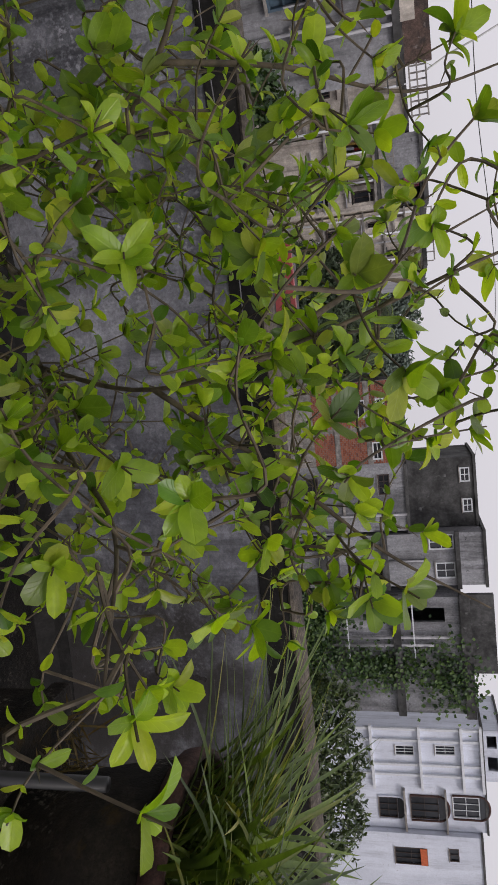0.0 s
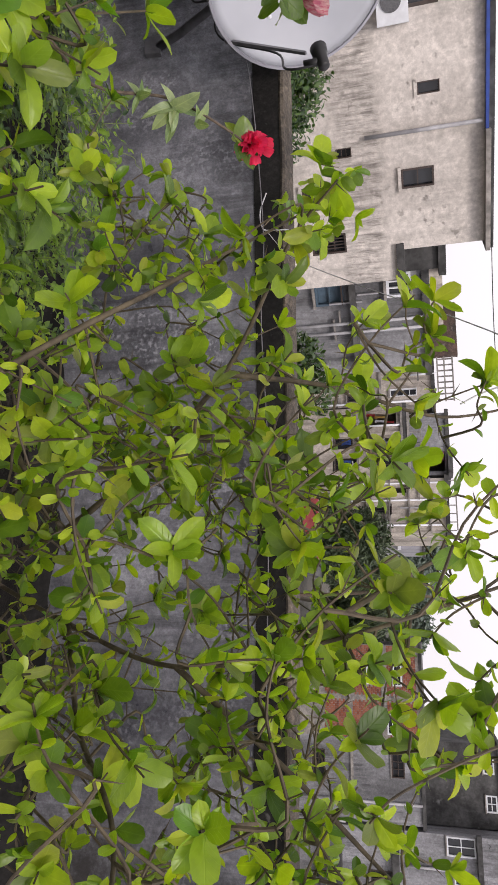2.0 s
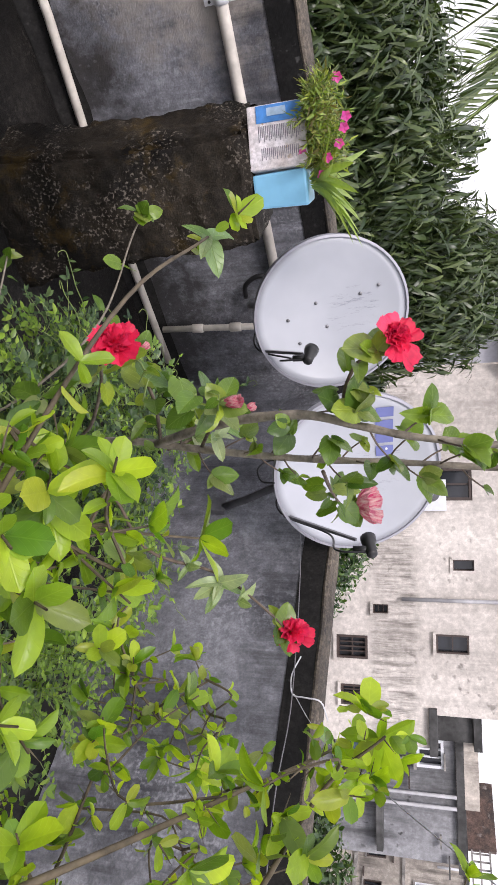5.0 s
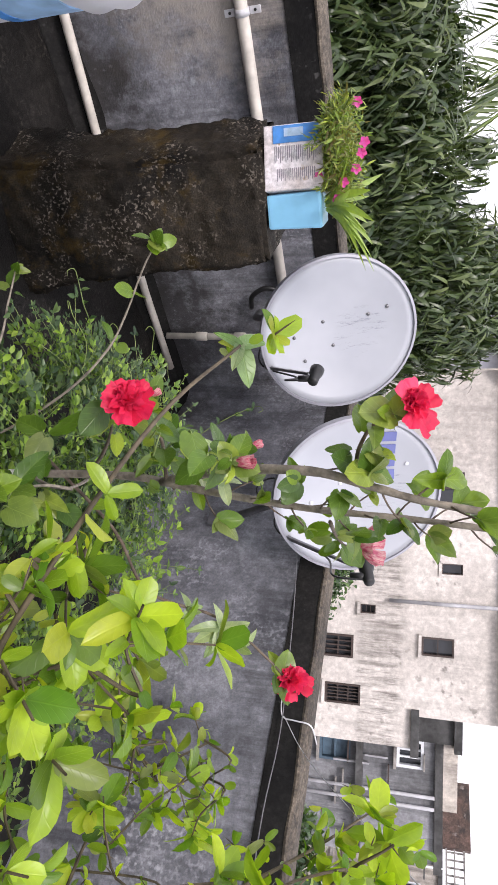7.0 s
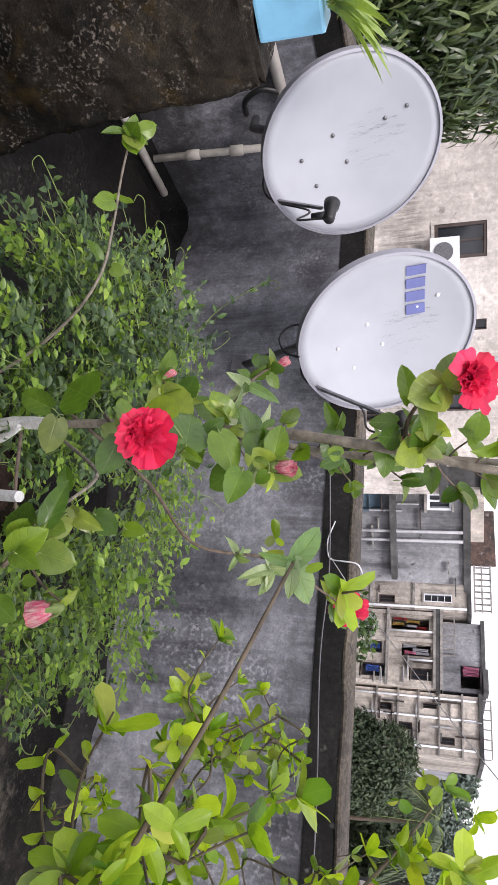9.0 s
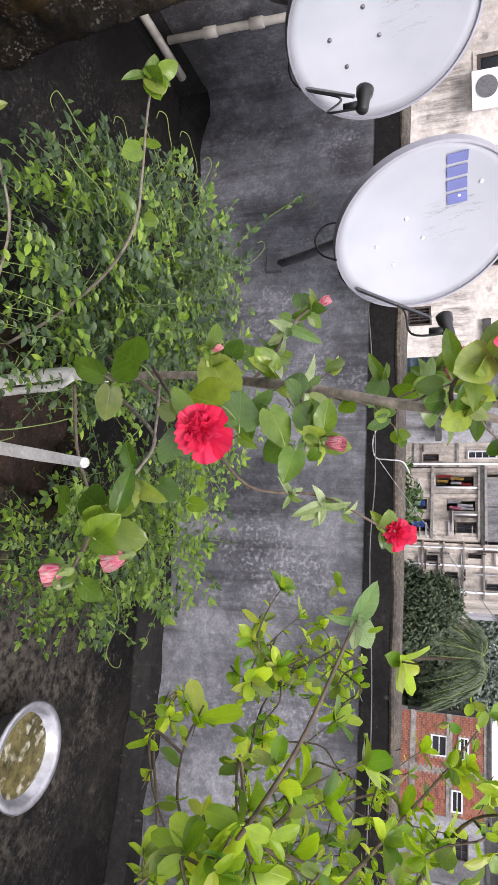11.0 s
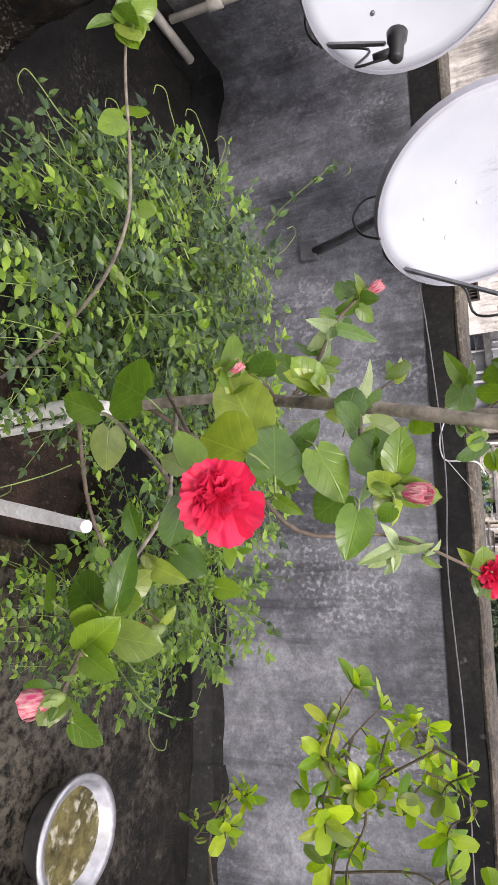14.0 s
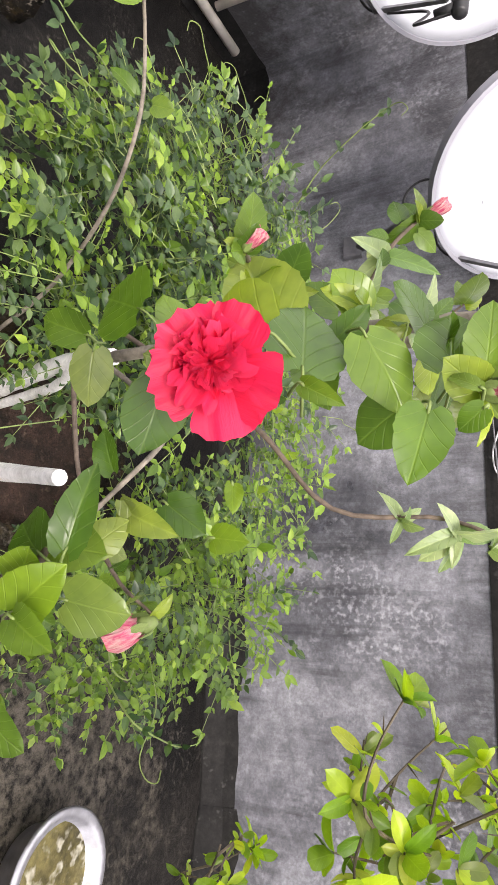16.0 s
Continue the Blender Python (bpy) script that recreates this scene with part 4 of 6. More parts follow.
    tufts += [(0.325, 1.41, 1.184), (0.187, 1.61, 1.1), (0.384, 1.28, 1.127), (0.552, 1.254, 1.142), (0.689, 1.128, 1.212), (0.755, 1.062, 1.164), (0.454, 1.609, 1.348), (0.826, 1.372, 0.931), (0.144, 1.278, 1.196), (0.244, 1.428, 1.057), (0.157, 1.518, 1.337), (0.196, 1.394, 1.095), (-0.064, 1.477, 1.012), (0.113, 1.633, 1.098), (-0.023, 1.497, 1.029)]
    tufts += [(-0.067, 1.458, 0.926), (-0.05, 1.44, 0.9), (-0.06, 1.728, 0.939), (-0.032, 1.667, 0.928), (-0.045, 1.7, 0.95), (0.082, 1.685, 0.644), (0.06, 1.7, 0.66), (-0.09, 1.35, 0.94), (-0.027, 1.512, 1.012), (-0.01, 1.5, 0.99), (-0.02, 1.36, 0.925), (-0.06, 1.4, 0.9), (-0.03, 1.43, 0.95), (0.0, 1.45, 0.9), (0.1, 1.66, 0.62), (0.02, 1.5, 1.03)]
    while len(tufts) < 366:
        d = any_way(rnd) * rnd.uniform(0.2, 1.0) ** 0.6
        q = (0.54 + 0.42 * d.x, 1.4 + 0.4 * d.y, 1.07 + 0.42 * d.z)
        # the crown's edge is cut on a slope that fits the camera's view
        if q[0] > 0.943 - 0.525 * q[1] and rnd.random() < 1.07 + 1.9 * (q[1] - 1.4):
            tufts.append(q)
    tufts += [(p.x, p.y, p.z) for k in (2, 4, 0, 3) for p in smooth_path(limbs[k], 3)[6 : (14 if k == 2 else 99)]] + [(-0.061, 0.874, 1.165)]
    for p in smooth_path(limbs[2], 7)[8:27]:
        q = p + 0.05 * any_way(rnd)
        tufts.append((q.x, q.y, q.z))
    tufts += [(0.085, 0.98, 1.056), (0.08, 1.04, 1.08), (0.123, 0.98, 1.021), (0.12, 1.02, 1.07), (0.06, 1.03, 0.98), (0.131, 0.98, 1.119), (0.09, 1.02, 0.96), (0.07, 1.06, 1.1), (0.15, 1.06, 1.0), (0.2, 1.1, 1.02)]
    shoots, heap, singles = bmesh.new(), Heap(), 0
    thorns = bmesh.new()
    for q in tufts:
        q = Vector(q)
        near = min(nodes, key=lambda n: (n - q).length)
        mid = (near + q) / 2 + 0.04 * any_way(rnd)
        path = smooth_path([near, mid, q, q + (q - mid).normalized() * 0.05 + Vector((0, 0, 0.02))], 4)
        if (q - near).length > 0.01:
            tube(shoots, path, [0.0018 - 0.001 * i / len(path) for i in range(len(path))], 5, caps=False)
        nodes.append(q)
        big = 0.5 if q.x < -0.03 and q.y < 0.95 else 0.62 if q.y < 1.2 and q.x > 0.3 else 0.8 if q.x < 0.16 and q.y > 1.1 else 0.86 if q.y > 1.02 else 0.82
        for i in range(3, len(path), 2):
            p = path[i]
            d = (path[i] - path[i - 1]).normalized()
            last = i >= len(path) - 2
            turn = rnd.uniform(0, 6.28)
            o = d.orthogonal().normalized()
            for k in range(rnd.choice((4, 5, 6, 7)) if last else rnd.choice((1, 2, 2))):
                turn += 2.4
                radial = Matrix.Rotation(turn, 3, d) @ o
                way = radial + d * (rnd.uniform(0.3, 1.1) if last else 0.5) + 0.2 * any_way(rnd) + Vector((0, -0.1, 0.15))
                face = d * 1.0 - radial * 0.3 + Vector((0, -0.3, 0.6)) + 0.3 * any_way(rnd)
                size = big * (rnd.choice((0.026, 0.032, 0.038, 0.043, 0.048)) * rnd.uniform(0.85, 1.1) if last else rnd.uniform(0.013, 0.03))
                m = aim(p, way, face, size)
                if singles < 300 and (p.y < 1.22 or rnd.random() < 0.15):
                    part("leaf", meshes[rnd.randrange(4)], None, tree, m=m)
                    singles += 1
                else:
                    heap.add(LIME_SHAPE[rnd.randrange(4)], m)
            if rnd.random() < 0.4:
                w = (d + 1.2 * any_way(rnd)).normalized()
                tube(thorns, [p, p + w * 0.012, p + w * 0.02], [0.0009, 0.0006, 0.0001], 4, caps=False)
    part("shoot_mass", shoots, M_LIMEBARK, tree, "thin dark leafy shoots")["kind"] = "stuff"
    part("thorn_mass", thorns, M_LIMEBARK, tree, "short sharp thorns")["kind"] = "stuff"
    heap.made("crown", M_LIME_ALL, tree, "yellow-green lime leaves")


lime_tree()


# ---- things on the terrace ----
M_ALU = plain_mat("worn_aluminium", (0.5, 0.5, 0.53), 0.35, 0.85, 0.2, 40, 0.1)
M_MUCK = rough_mat("water_with_rotting_leaves", (0.06, 0.05, 0.015), (0.2, 0.17, 0.06), (0.5, 0.47, 0.36), 12, 60, None, 0.15, (0.5, 0.6), 0.4)
M_PAPER = rough_mat("stained_white_paper", (0.5, 0.44, 0.42), (0.72, 0.68, 0.7), (0.4, 0.3, 0.2), 9, 60, None, 0.7, (0.64, 0.7), 0.1)
M_BLUEPRINT = plain_mat("blue_print", (0.06, 0.22, 0.55), 0.5, 0, 0.4, 18)
M_PALEPRINT = plain_mat("pale_blue_print", (0.35, 0.48, 0.62), 0.5, 0, 0.3, 30)
M_INK = plain_mat("grey_ink", (0.2, 0.19, 0.22), 0.7, 0, 0.2, 30)
M_LIGHTBLUE = plain_mat("light_blue_plastic", (0.22, 0.5, 0.72), 0.35, 0, 0.12, 8)
M_LOGO = plain_mat("blue_sticker", (0.13, 0.15, 0.36), 0.4, 0, 0.1, 20)
M_DRUM = plain_mat("white_plastic_drum", (0.68, 0.68, 0.72), 0.35, 0, 0.08, 5)
M_DRUMBLUE = plain_mat("blue_label", (0.3, 0.48, 0.72), 0.4, 0, 0.4, 9)
M_REDLINE = plain_mat("red_label", (0.5, 0.08, 0.06), 0.45, 0, 0.2, 20)
M_RIM = plain_mat("grey_dish_edge", (0.3, 0.3, 0.34), 0.4, 0.1, 0.1, 10)
M_CABLE = plain_mat("grey_cable", (0.14, 0.14, 0.15), 0.5, 0, 0.2, 30)
M_TIE = plain_mat("white_wire", (0.5, 0.5, 0.52), 0.5, 0, 0.2, 30)
M_SEDGE = leaf_mat("grass_leaf", [(0.03, 0.055, 0.01), (0.08, 0.13, 0.02), (0.15, 0.22, 0.035), (0.05, 0.085, 0.014), (0.26, 0.26, 0.06)], 0.5, 0.25, single=False)
M_STRAW = leaf_mat("dry_stalk", [(0.1, 0.065, 0.02), (0.17, 0.12, 0.04), (0.06, 0.045, 0.02)], 0.8, 0.1, single=False)
M_MOSSROSE = leaf_mat("moss_rose_leaf", [(0.09, 0.16, 0.03), (0.2, 0.29, 0.05), (0.32, 0.38, 0.07), (0.14, 0.11, 0.05), (0.26, 0.33, 0.06)], 0.45, 0.3, single=False)
M_PINK = leaf_mat("magenta_petal", [(0.6, 0.04, 0.35), (0.7, 0.1, 0.45)], 0.5, 0.3, single=False)
M_TERRA = rough_mat("old_terracotta", (0.035, 0.015, 0.012), (0.1, 0.045, 0.035), (0.03, 0.03, 0.025), 9, 90, None, 0.8, (0.55, 0.68), 0.5, mid=0.5)


def streaked_dish():
    m, nt, bsdf = material("streaked_white_dish")
    co = object_coord(nt)
    base = ramp(nt, noise_of(nt, co, 4, 3), [(0.3, (0.35, 0.365, 0.405)), (0.7, (0.415, 0.43, 0.47))])
    streak = noise_of(nt, co, 13, 6, 0.85, (3.6, 0.6, 1))
    gap = nt.nodes.new("ShaderNodeVectorMath")
    gap.operation = "DISTANCE"
    gap.inputs[1].default_value = (0.01, 0.09, 0.01)
    nt.links.new(co, gap.inputs[0])
    zone = sums(nt, "SUBTRACT", 1.15, sums(nt, "ADD", sums(nt, "MULTIPLY", gap.outputs["Value"], 4.2), sums(nt, "MULTIPLY", noise_of(nt, co, 7, 3, 0.6), 0.45)))
    both = node(nt, "ShaderNodeMath")
    both.operation = "MULTIPLY"
    nt.links.new(ramp(nt, streak, [(0.54, (0, 0, 0)), (0.68, (1, 1, 1))]), both.inputs[0])
    nt.links.new(ramp(nt, zone, [(0.49, (0, 0, 0)), (0.62, (0.9, 0.9, 0.9))]), both.inputs[1])
    nt.links.new(mixed(nt, both.outputs[0], base, (0.09, 0.1, 0.12)), bsdf.inputs["Base Color"])
    bsdf.inputs["Roughness"].default_value = 0.32
    return m


M_REFLECTOR = streaked_dish()


def dish(centre, az, el, radius, label, logo, mount, roll, horn):
    """An offset dish: concave reflector, rolled rim, bolts, feed arm with its horn and cable."""
    n = Vector((math.cos(el) * math.cos(az), math.cos(el) * math.sin(az), math.sin(el)))
    s = Vector((0, 0, 1)).cross(n).normalized()
    m = Matrix((s, n.cross(s), n)).transposed().to_4x4()
    m.translation = Vector(centre) - n * 0.03
    top = thing("satellite_dish", label, "satellite dish", m, group="satellite dishes on the parapet")
    bm = bmesh.new()
    prof = [(0.001, 0.0)] + [(radius * k / 10, 0.055 * (k / 10) ** 2) for k in range(1, 11)] + [(radius, 0.048)] + [(radius * k / 10, 0.055 * (k / 10) ** 2 - 0.006) for k in range(9, 0, -1)] + [(0.001, -0.006)]
    lathe(bm, prof, 56)
    part("reflector", bm, M_REFLECTOR, top, "white painted reflector with dark rain streaks", smooth=True).matrix_basis = Matrix.Diagonal((1, 1.03, 1, 1))
    ring = [(radius * math.cos(a), radius * math.sin(a) * 1.03, 0.052) for a in (2 * math.pi * k / 56 for k in range(57))]
    bm = bmesh.new()
    lathe(bm, [(radius - 0.002, 0.03), (radius + 0.007, 0.03), (radius + 0.007, 0.06), (radius - 0.002, 0.062), (radius - 0.002, 0.03)], 56, caps=False)
    part("rim", bm, M_RIM, top, "rolled grey edge").matrix_basis = Matrix.Diagonal((1, 1.03, 1, 1))
    for x, y in ((-0.05, -0.03), (0.05, -0.03), (-0.05, -0.15), (0.05, -0.15), (0.0, 0.13), (0.0, 0.2)):
        r2 = (x * x + y * y) / radius**2
        part("bolt", lathe(bmesh.new(), [(0.001, 0), (0.007, 0), (0.006, 0.004), (0.001, 0.006)], 10, pose(x, y, 0.055 * r2)), M_GREY if logo is False else M_DISH, top, m=Matrix.Rotation(radians(roll), 4, "Z"))
    spin = Matrix.Rotation(radians(roll), 4, "Z")
    low, horn = spin @ Vector((0.0, -radius * 1.02, 0.03)), spin @ Vector(horn)
    bm = bmesh.new()
    tube(bm, [low + Vector((-0.01, -0.01, -0.06)), low + Vector((0, -0.012, 0.0)), low.lerp(horn, 0.85)], [0.0075, 0.0075, 0.006], 4)
    part("feed_arm", bm, M_GREY, top, "grey square feed arm")
    bm = bmesh.new()
    d = (Vector((0, -0.02, 0.02)) - horn).normalized()
    tube(bm, [horn - d * 0.045, horn - d * 0.04, horn, horn + d * 0.008, horn + d * 0.03, horn + d * 0.035], [0.013, 0.017, 0.018, 0.023, 0.025, 0.02], 16)
    tube(bm, [horn - d * 0.02, horn - d * 0.02 + Vector((0, -0.05, -0.02))], [0.013, 0.011], 8)
    part("feed_horn", bm, M_BLACK, top, "black feed horn with a grey cap", smooth=True)
    bm = bmesh.new()
    tube(bm, smooth_path([horn - d * 0.03, horn + Vector((0.01, -0.1, -0.02)), low.lerp(horn, 0.4) + Vector((0.025, 0.03, 0.02)), low + Vector((0.0, -0.02, -0.02)), low + Vector((-0.06, 0.0, -0.1)), Vector((-0.08, -0.12, -0.07)), Vector((-0.02, -0.05, -0.05))], 6), 0.0035, 6)
    part("cable", bm, M_BLACK, top, "black coaxial cable", smooth=True)
    part("back_plate", boxed(-0.07, 0.07, -0.18, 0.0, -0.045, -0.006, 0.004), M_GREY, top)
    if logo:
        for k in range(4):
            x, y = -0.2 + 0.05 * k, 0.11
            rise = 0.11 / radius**2
            n0 = Vector((-rise * x, -rise * y, 1)).normalized()
            bm = bmesh.new()
            box(bm, -0.019, 0.019, -0.03, 0.03, 0, 0.0015)
            bmesh.ops.transform(bm, matrix=Matrix.Translation(Vector((x, y, rise * 0.5 * (x * x + y * y))) + n0 * 0.003) @ Vector((0, 0, 1)).rotation_difference(n0).to_matrix().to_4x4(), verts=bm.verts)
            part("mark", bm, M_LOGO, top, "blue printed bar")
    inv = m.inverted()
    for k, pts in enumerate(mount):
        bm = bmesh.new()
        tube(bm, [inv @ Vector(p) for p in pts], 0.016 if k == 0 else 0.009, 10)
        part("pole" if k == 0 else "strut", bm, M_GREY, top, "dark grey steel tube", smooth=True)
    return top


dish((-1.797, 1.832, 0.96), radians(-11.6), radians(22.5), 0.273, "white streaked satellite dish fixed in the terrace corner", False, [[(-2.25, 1.98, 0.55), (-2.15, 1.95, 0.56), (-1.97, 1.89, 0.75), (-1.88, 1.85, 0.9)], [(-2.24, 2.04, 0.66), (-1.95, 1.88, 0.82)]], 20, (0.012, -0.154, 0.26))
far_dish = dish((-1.36, 2.22, 1.05), radians(-17.3), radians(21.7), 0.279, "white satellite dish with a blue mark above the parapet", True, [[(-1.49, 2.53, 0.44), (-1.47, 2.46, 0.58), (-1.43, 2.3, 0.84), (-1.41, 2.25, 0.98)]], 26, (0.07, -0.1, 0.36))
part("cable", tube(bmesh.new(), [far_dish.matrix_basis.inverted() @ p for p in smooth_path([(-1.405, 2.22, 0.83), (-1.4, 2.2, 0.744), (-1.342, 2.19, 0.706), (-1.287, 2.2, 0.727), (-1.23, 2.16, 0.79)], 5)], 0.0035, 6), M_BLACK, far_dish, "loop of black coaxial cable", smooth=True)
part("foot", boxed(-0.035, 0.035, -0.03, 0.03, -0.012, 0.012, 0.003), M_GREY, far_dish, "dark steel wall foot", m=far_dish.matrix_basis.inverted() @ pose(-1.487, 2.51, 0.45, 80, 0, 8))


def pipe_run(pts, r, label, joints=(), mat=M_PVC):
    top = thing("water_pipe", label, "pipe", pose(0, 0, 0))
    part("tube", tube(bmesh.new(), pts, r, 14), mat, top, smooth=True)
    for a in joints:
        p, q = Vector(pts[0]), Vector(pts[-1])
        c, d = p.lerp(q, a), (q - p).normalized()
        part("coupling", tube(bmesh.new(), [c - d * 0.028, c - d * 0.024, c + d * 0.024, c + d * 0.028], [r * 1.1, r * 1.4, r * 1.4, r * 1.1], 14), mat, top, smooth=True)
    return top


pipe_run([(-1.98, 0.1, 0.705), (-2.087, 0.868, 0.692), (-2.124, 1.127, 0.686), (-2.235, 1.95, 0.676)], 0.021, "cream pvc pipe clamped along the stained west parapet", (0.32,))
clamp = thing("pipe_clamp", "white plastic saddle clamp screwed over the pvc pipe", "clamp", pose(-2.083, 0.84, 0.693, 0, 0, 8))
part("strap", tube(bmesh.new(), [(0.0, -0.011, -0.0), (0.0, 0.011, 0.0)], 0.0245, 16), M_TIE, clamp, smooth=True)
for z in (-0.042, 0.042):
    part("lug", boxed(-0.012, -0.006, -0.011, 0.011, z - 0.018, z + 0.018, 0.002), M_TIE, clamp)
    part("screw", lathe(bmesh.new(), [(0.001, 0), (0.005, 0), (0.004, 0.003), (0.001, 0.003)], 10, Matrix.Translation((-0.006, 0, z)) @ Matrix.Rotation(radians(90), 4, "Y")), M_BLACK, clamp)
pipe_run([(-2.0, 0.3, 0.1), (-2.065, 0.777, 0.095), (-2.115, 1.13, 0.07), (-2.205, 1.85, 0.055), (-2.25, 2.26, 0.06)], 0.017, "thin cream pvc pipe low along the west parapet", mat=M_PVC)
pipe_run([(-2.235, 2.075, 0.09), (-2.235, 2.1, 0.66)], 0.015, "upright cream pvc pipe with couplings in the corner", (0.3, 0.62))
loop = thing("hose", "coiled black rubber hose hanging on the west parapet", "hose", pose(0, 0, 0))
part("coil", tube(bmesh.new(), smooth_path([(-2.25, 1.95, 0.7), (-2.22, 1.88, 0.68), (-2.2, 1.84, 0.61), (-2.21, 1.88, 0.54), (-2.24, 1.95, 0.52)], 6), 0.011, 10), M_BLACK, loop, smooth=True)


def pillar():
    top = thing("pillar", "squat mossy dark concrete pillar with worn pebbly sides", "pillar", pose(0, 0, 0))
    bm = bmesh.new()
    nx, ny, nz = 16, 28, 56
    def place(u, v, w):
        y = 1.085 + 0.045 * u + (0.36 - 0.045 * u) * v
        front = -1.53 - 0.2 * (1.36 - y) + 0.035 * (1 - w) ** 2 + 0.02 * math.sin(math.pi * v) + 0.012 * math.sin(math.pi * w)
        back = -1.76
        x = back + (front - back) * u
        swell = 0.045 * (1 - w) ** 3
        p = Vector((x, y + swell * (2 * v - 1), 0.82 * w))
        k = 0.014 * noise.noise(p * 9) + 0.01 * noise.noise(p * 26) + 0.007 * noise.noise(p * 60)
        soft = 0.018 * ((v in (0, 1)) + (w == 1) + (u == 1) - 1 if (v in (0, 1)) + (w == 1) + (u == 1) > 1 else 0)
        return p + Vector((k - soft if u == 1 else 0, (k + soft * (1 - 2 * v) if v in (0, 1) else 0), k * 0.6 - soft if w == 1 else 0))
    verts = {}
    def v_at(i, j, k):
        if (i, j, k) not in verts:
            verts[i, j, k] = bm.verts.new(place(i / nx, j / ny, k / nz))
        return verts[i, j, k]
    for j in range(ny):
        for k in range(nz):
            bm.faces.new((v_at(nx, j, k), v_at(nx, j + 1, k), v_at(nx, j + 1, k + 1), v_at(nx, j, k + 1)))
            bm.faces.new((v_at(0, j, k), v_at(0, j, k + 1), v_at(0, j + 1, k + 1), v_at(0, j + 1, k)))
    for i in range(nx):
        for k in range(nz):
            bm.faces.new((v_at(i, 0, k), v_at(i + 1, 0, k), v_at(i + 1, 0, k + 1), v_at(i, 0, k + 1)))
            bm.faces.new((v_at(i, ny, k), v_at(i, ny, k + 1), v_at(i + 1, ny, k + 1), v_at(i + 1, ny, k)))
        for j in range(ny):
            bm.faces.new((v_at(i, j, nz), v_at(i + 1, j, nz), v_at(i + 1, j + 1, nz), v_at(i, j + 1, nz)))
    bmesh.ops.recalc_face_normals(bm, faces=bm.faces)
    part("shaft", bm, M_BLOCK, top, smooth=True)


pillar()

# ---- planters on the pillar ----
carton = thing("paper_wrapped_planter", "tin box planter wrapped in stained printed white paper", "planter", pose(-1.59, 1.157, 0.823, 0, 0, -28))
part("box", boxed(-0.16, 0, -0.088, 0.088, 0, 0.17, 0.005), M_PAPER, carton, "stained white printed paper")
part("picture", boxed(0.0005, 0.003, -0.084, -0.038, 0.028, 0.158), M_BLUEPRINT, carton, "blue printed picture")
part("picture", boxed(0.003, 0.0045, -0.076, -0.054, 0.06, 0.115), M_PALEPRINT, carton, "pale patch in the printed picture")
for k in range(24):
    part("text_line", boxed(0.0005, 0.0016, -0.03, 0.002 + 0.006 * (k % 3), 0.1535 - 0.0052 * k, 0.1516 - 0.0052 * k), M_INK, carton)
for k in range(20):
    part("text_line", boxed(0.0005, 0.0016, 0.03, 0.055 + 0.008 * (k % 2), 0.146 - 0.0056 * k, 0.144 - 0.0056 * k), M_INK, carton)
pail = thing("blue_pail", "square light blue plastic tub planted with strap leaves", "tub", pose(-1.548, 1.297, 0.823, 0, 0, -11))
bm = boxed(-0.12, 0, -0.053, 0.053, 0, 0.16, 0.008)
for v in bm.verts:
    v.co.x *= 0.9 + 0.5 * v.co.z
    v.co.y *= 0.9 + 0.5 * v.co.z
part("tub_wall", bm, M_LIGHTBLUE, pail)


def pot_plants():
    rnd = random.Random(12)
    moss = thing("moss_rose", "bushy moss rose with narrow leaves and small magenta flowers", "plant", pose(-1.64, 1.15, 1.0))
    heap, bits, bm = Heap(), Heap(), bmesh.new()
    thin = blade(0.2, 0.1, 0.25, 1, 0, 3)
    for _ in range(300):
        base = Vector((rnd.uniform(-0.07, 0.06), rnd.uniform(-0.09, 0.1), 0))
        d = (any_way(rnd) + Vector((0.4, 0, 0.9))).normalized()
        tip = base + d * rnd.uniform(0.05, 0.12)
        tube(bm, [base, base.lerp(tip, 0.5) + Vector((0, 0, 0.01)), tip], [0.0016, 0.0014, 0.001], 4, caps=False)
        for k in range(9):
            p = base.lerp(tip, 0.25 + 0.08 * k)
            heap.add(thin, aim(p, d * 0.6 + any_way(rnd), Vector((0, 0, 1)) + any_way(rnd), rnd.uniform(0.02, 0.035)))
    petal = blade(0.8, 0.1, -0.1, 0.5, 0, 3)
    for q in ((0.075, 0.06, -0.02), (0.09, 0.075, 0.05), (0.08, 0.045, 0.085), (0.09, 0.12, 0.03), (0.02, -0.11, 0.09), (0.07, -0.02, 0.11), (0.06, 0.01, 0.1)):
        for k in range(5):
            a = 1.257 * k
            bits.add(petal, aim(q, Vector((0.25, math.cos(a), math.sin(a))), (1, -0.3, 0.3), 0.017))
    part("stem_mass", bm, M_GREENSTEM, moss)["kind"] = "stuff"
    heap.made("foliage", M_MOSSROSE, moss, "narrow pale green leaves")
    bits.made("blossoms", M_PINK, moss, "small magenta flowers")
    aloe = thing("strap_leaf_plant", "tuft of arching pale green strap leaves in the blue tub", "plant", pose(-1.6, 1.297, 0.985))
    strap = leaf_mesh("leaf", M_GRASS, width=0.12, fold=0.4, curl=0.25, tip=0.8, rows=7, broad=0.35)
    for k in range(28):
        a = k * 2.4
        d = Vector((0.5 * math.cos(a) + 0.15, 0.6 * math.sin(a) + 0.1, rnd.uniform(0.5, 1.0)))
        part("leaf", strap, None, aloe, m=aim((0.02 * math.cos(a), 0.02 * math.sin(a), 0), d, Vector((0, 0, 1)) + 0.2 * any_way(rnd), rnd.uniform(0.13, 0.24)))


pot_plants()

